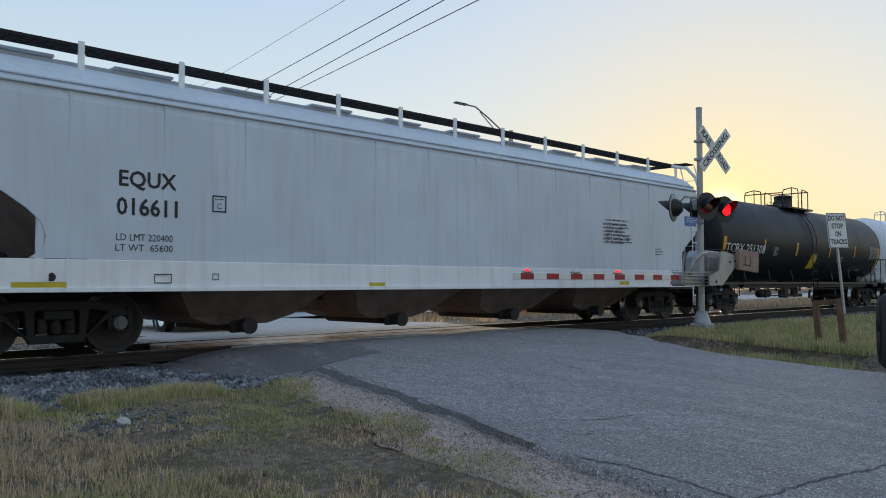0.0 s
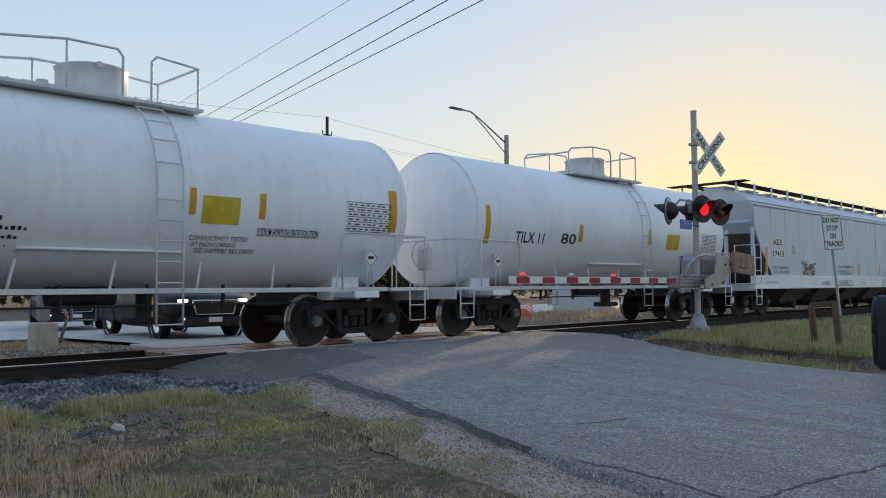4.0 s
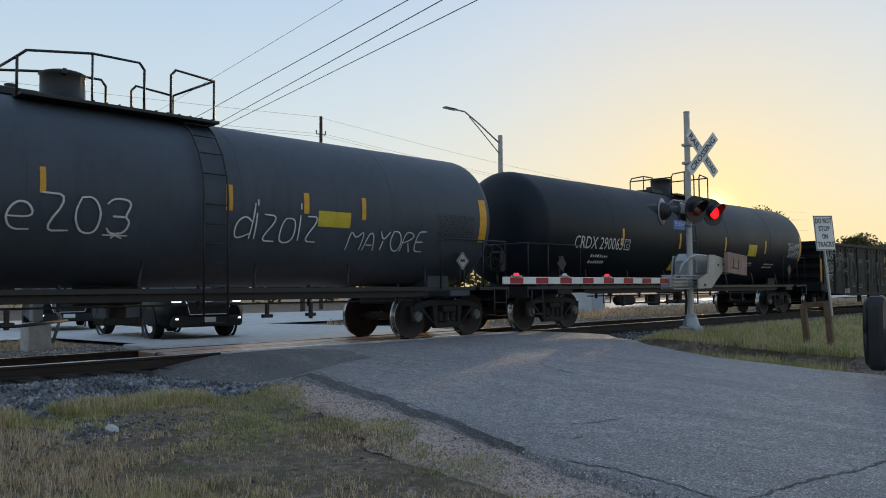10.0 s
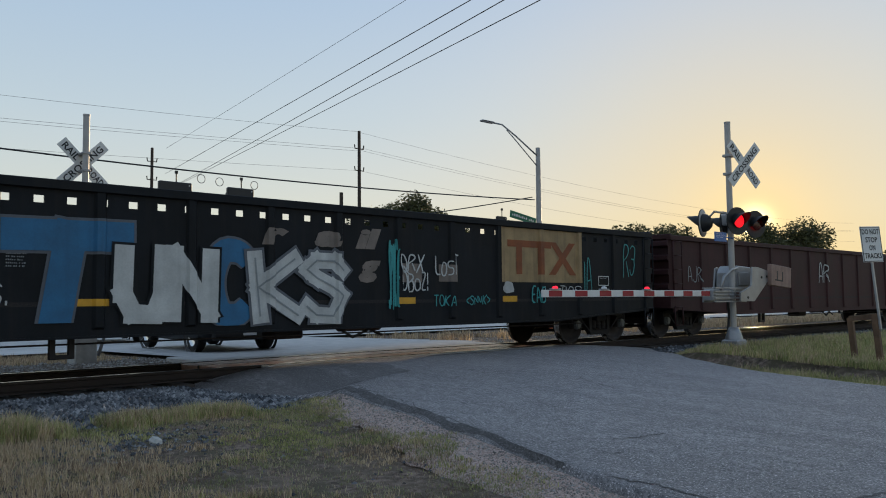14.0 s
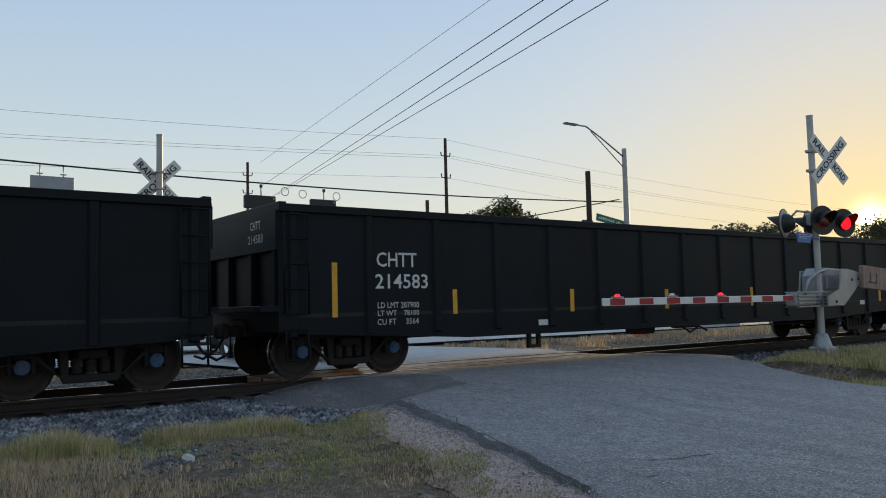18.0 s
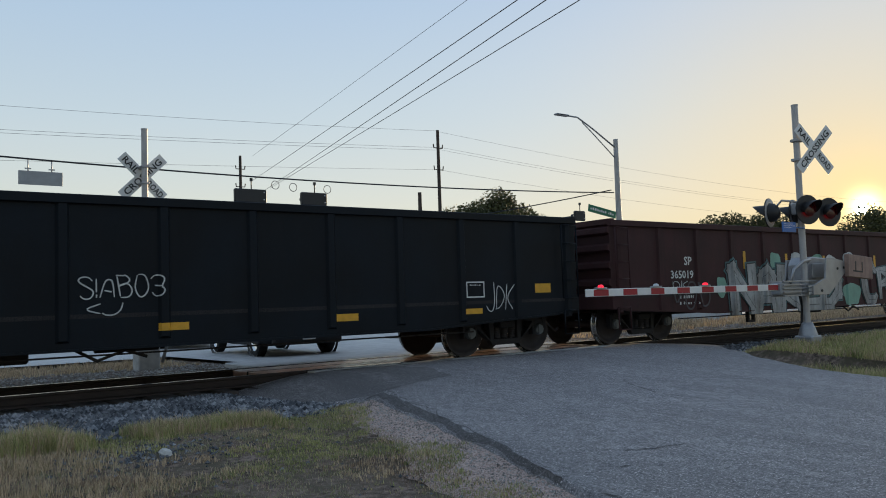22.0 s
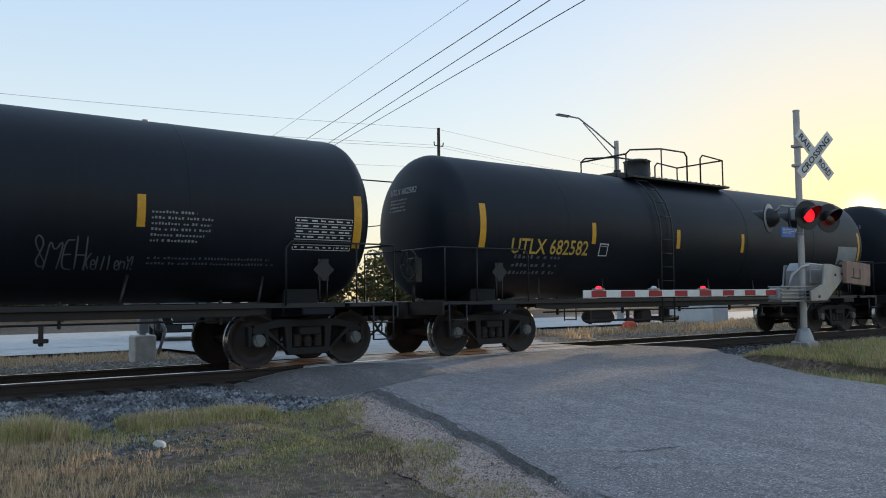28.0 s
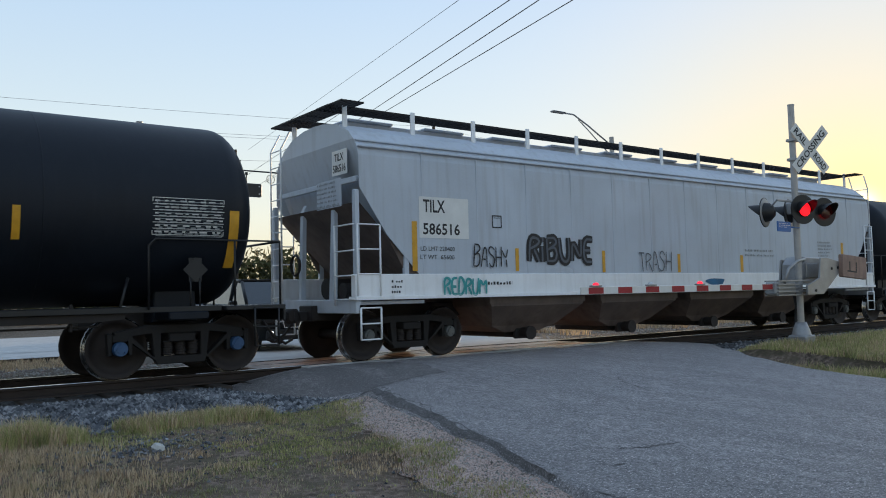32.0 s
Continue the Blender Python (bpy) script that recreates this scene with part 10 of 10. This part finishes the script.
blob(C[15], F[15], 0.7, 1.1, 0.62, 2.36, M_HAZYTEAL, 4)
blob(C[15], F[15], 1.9, 2.4, 0.62, 2.36, M_HAZYTEAL, 5)
blob(C[15], F[15], 3.3, 4.2, 0.62, 2.36, M_SPRAYSLATE, 6)
blob(C[15], F[15], 3.6, 4.15, 0.62, 2.36, M_SPRAYGREY, 7)
blob(C[15], F[15], 0.0, 0.6, 0.62, 2.36, M_SPRAYSLATE, 8)
spray_piece(C[15], F[15], "ROSER", -2.7, 3.6, 0.85, 2.12, ((M_HAZYTEAL, 0.64), (M_SPRAYSLATE, 0.5), (M_SPRAYGREY, 0.385), (M_STAIN, 0.35), (M_SPRAYSLATE, 0.1), (M_STAIN, 0.075)), 277, False, 1.25, 0.016, 0.8)
spray_tag(C[15], F[15], "SWYFT", 0.75, 1.25, 1.15, 1.35, M_SPRAYTEAL, 271, 0.03, 0.5, 0.0, 0.075)
spray_tag(C[15], F[15], "YOK3", 3.3, 3.55, 1.0, 1.8, M_SPRAYTEAL, 272, 0.03, 0.5, 0.0, 0.075)
spray_piece(C[15], F[15], "CUSEN", 6.3, 9.3, 0.82, 1.75, ((M_BLACKTXT, 0.4), (M_SPRAYPALE, 0.3)), 275, True, 0.6, 0.016, 1.1)
blob(C[15], F[15], 6.5, 6.9, 1.5, 2.13, M_SPRAYSLATE, 276)
frame_box(C[15], F[15], 6.5, 6.9, 1.9, 2.1, M_WHITETXT)
spray_tag(C[16], F[16], "S!ABO3", 0.2, 1.35, 1.3, 1.6, M_SPRAYPALE, 294, 0.02, 1.0)
spray_tag(C[16], F[16], "<J", 0.25, 0.75, 1.05, 1.25, M_SPRAYPALE, 295, 0.02, 1.0)
spray_tag(C[16], F[16], "JDK", 7.33, 8.01, 0.9, 1.4, M_SPRAYPALE, 296, 0.02, 1.0)
spray_piece(C[17], F[17], "NAKED", -5.5, -0.55, 0.66, 1.6, ((M_HAZYTEAL, 0.5), (M_BLACKTXT, 0.42), (M_SILVER, 0.37), (M_BLACKTXT, 0.012)), 312, True, 0.25, 0.016, 1.1)
spray_piece(C[17], F[17], "CRUED", 0.95, 5.3, 0.72, 1.65, ((M_HAZYTEAL, 0.46), (M_BLACKTXT, 0.4), (M_SILVER, 0.36), (M_BLACKTXT, 0.014)), 313, None, 0.8, 0.016, 1.1)
spray_tag(C[17], F[17], "QK", -7.85, -7.3, 1.2, 1.38, M_SPRAYPALE, 318, 0.02, 0.8)
spray_tag(C[17], F[17], "VOU", -7.9, -6.5, 0.75, 1.35, M_STAIN, 319, 0.045, 0.8)
spray_tag(C[17], F[17], "O", -0.14, 0.48, 1.53, 2.06, M_SPRAYSLATE, 315, 0.03, 0.15)
spray_tag(C[17], F[17], "*", 0.05, 0.3, 1.65, 1.95, M_SPRAYSLATE, 316, 0.03, 0.5)
spray_tag(C[18], F[18], "LOS.", -5.98, -5.2, 1.52, 1.88, M_SPRAYPALE, 336, 0.045, 0.4)
spray_tag(C[18], F[18], "->", -5.9, -5.3, 1.35, 1.5, M_SPRAYPALE, 337, 0.035, 0.3)
spray_tag(C[18], F[18], "TSK", -6.0, -5.34, 0.95, 1.28, M_SPRAYPALE, 338, 0.045, 0.4)
spray_tag(C[18], F[18], "--", -5.75, -5.5, 0.78, 0.98, M_SPRAYPALE, 339, 0.03, 0.3)
spray_piece(C[18], F[18], "ARCH", -4.65, 0.62, 0.72, 1.72, ((M_SPRAYVIOLET, 0.66), (M_SPRAYPEACH, 0.56), (M_BLACKTXT, 0.53), (M_SPRAYCYAN, 0.4), (M_BLACKTXT, 0.03)), 341, True, 0.55, 0.012, 1.1)
spray_tag(C[18], F[18], "0", -3.85, -3.25, 2.12, 2.34, M_SPRAYOCHRE, 340, 0.07, 0.3)
spray_tag(C[18], F[18], "1", -3.66, -3.6, 1.95, 2.1, M_SPRAYOCHRE, 342, 0.09, 0.2)
spray_piece(C[18], F[18], "BLAST", 2.4, 6.42, 0.72, 1.9, ((M_WHITETXT, 0.52), (M_SPRAYRED, 0.33)), 351, True, 0.4, 0.03, 1.35)
spray_tag(C[18], F[18], "RIP", 7.21, 8.4, 1.8, 2.16, M_SPRAYLIME, 352, 0.035, 0.3)
spray_tag(C[18], F[18], "TesK", 7.26, 8.7, 1.22, 1.64, M_SPRAYLIME, 353, 0.035, 0.3)
spray_tag(C[20], F[20], "8MEH", 3.1, 3.75, 1.5, 2.0, M_SPRAYSLATE, 368, 0.022, 1.1)
spray_tag(C[20], F[20], "KelllenY!", 3.75, 4.4, 1.5, 1.75, M_SPRAYSLATE, 369, 0.02, 0.8)
spray_piece(C[24], F[24], "RiBUNE", -5.0, -3.2, 1.76, 2.24, ((M_BLACKTXT, 0.17), (M_SPRAYSLATE, 0.05)), 423, False, 0.5, 0.012, 1.2)
spray_tag(C[24], F[24], "BASHY", -6.4, -5.56, 1.65, 2.04, M_BLACKTXT, 424, 0.03, 1.0)
spray_tag(C[24], F[24], "TRASH", -1.73, -0.63, 1.56, 2.0, M_SPRAYSLATE, 425, 0.03, 0.7)
spray_tag(C[24], F[24], "REDRUM", -7.12, -6.14, 1.14, 1.44, M_SPRAYTEAL, 426, 0.05, 0.5)
spray_tag(C[5], F[5], "SHRG", -4.65, -3.5, 1.5, 1.8, M_BLACKTXT, 80, 0.045, 0.8, 0.25)
spray_tag(C[5], F[5], "->", -4.6, -3.4, 1.38, 1.5, M_BLACKTXT, 81, 0.035, 0.3)
spray_tag(C[5], F[5], "VV", -4.75, -4.4, 1.78, 1.92, M_BLACKTXT, 82, 0.025, 0.5)
plate_on(C[5], F[5], -7.28, -6.22, 2.38, 2.66, M_SIGN, "white_panel")
plate_on(C[5], F[5], -7.2, -6.12, 1.97, 2.27, M_SIGN, "white_panel")
plate_on(C[5], F[5], -7.78, -7.62, 1.45, 2.32, M_YELLOW, "reflective_strip")
plate_on(C[5], F[5], -4.27, -4.16, 1.45, 1.88, M_YELLOW, "reflective_strip")
write(C[5], "LD LMT 197100 LBS LO", F[5], -7.2, 1.6, 0.085, M_BLACKTXT, w=1.35)
write(C[5], "LT WT    65900 LBS NEW", F[5], -7.22, 1.45, 0.085, M_BLACKTXT, w=1.42)
write(C[5], "2 INCH HF COMP SHOES", F[5], -7.85, 1.1, 0.07, M_BLACKTXT, w=0.95)
frame_box(C[5], F[5], -5.55, -5.31, 2.16, 2.42, M_BLACKTXT)
write(C[5], "C", F[5], -5.47, 2.21, 0.09, M_BLACKTXT, w=0.08)



# ---- what moves ----
def motions():
    for car, c, _ in CARS:
        walk(car, [(t, pose(c - SPEED * t, 0, 0)) for t in (0, 8, 16, 24, 32)])
    # flashing lamps: which of the pair is lit at every half second (n: neither)
    order = "RLLRLRLR" "LRL" "LRLLRLRLRR" "LRLRLRRLn" "LRL" "LRLRnnRLnLRnnRLRLRL" "RLR" "RLRRLRLRLL"
    def flash(lens, on):
        rows, side = [], 0 if order[0] in on else 180
        base = lens.matrix_basis.translation.copy()
        at = lambda d: Matrix.Translation(base) @ pose(0, 0, 0, 0, 0, d)
        rows.append((0, at(side)))
        for i in range(1, len(order)):
            want = 0 if order[i] in on else 180
            if want != side:
                t = i * 0.5 - 0.3
                for j in range(4):
                    rows.append((t + j / 30, at(side + (want - side) * j / 3)))
                side = want
        rows.append((32, at(side)))
        walk(lens, rows)
    flash(near_lamps[0], "L")
    flash(near_lamps[1], "R")
    flash(near_back[0], "L")
    flash(near_back[1], "R")
    flash(far_lamps[0], "R")
    flash(far_lamps[1], "L")
    for car, x0, v, y in ((suv_a, 19.4, 11.9, 16.5), (suv_b, 31.8, 12.6, 21.0)):
        walk(car, [(t, pose(x0 + v * t, y, road_z(y) - 0.016, 0, 0, 90)) for t in (0, 8, 16, 24, 32)])
    dt = 1 / 30
    for w, lx, s in WHEELS:
        t0, t1 = max(0.0, (s - 45) / SPEED), min(32.0, (s + 5) / SPEED)
        if t1 <= 0 or t0 >= 32:
            walk(w, [(0, pose(lx, 0, RADIUS)), (32, pose(lx, 0, RADIUS))])
            continue
        f0, f1 = int(t0 * 30), int(t1 * 30)
        ang = lambda f: -math.degrees(f * dt * SPEED / RADIUS)
        rows = [(f * dt, pose(lx, 0, RADIUS, 0, ang(f), 0)) for f in range(f0, f1 + 1)]
        if f0 > 0:
            rows.insert(0, (0, pose(lx, 0, RADIUS, 0, ang(f0), 0)))
        if f1 < 960:
            rows.append((32, pose(lx, 0, RADIUS, 0, ang(f1), 0)))
        walk(w, rows)


motions()
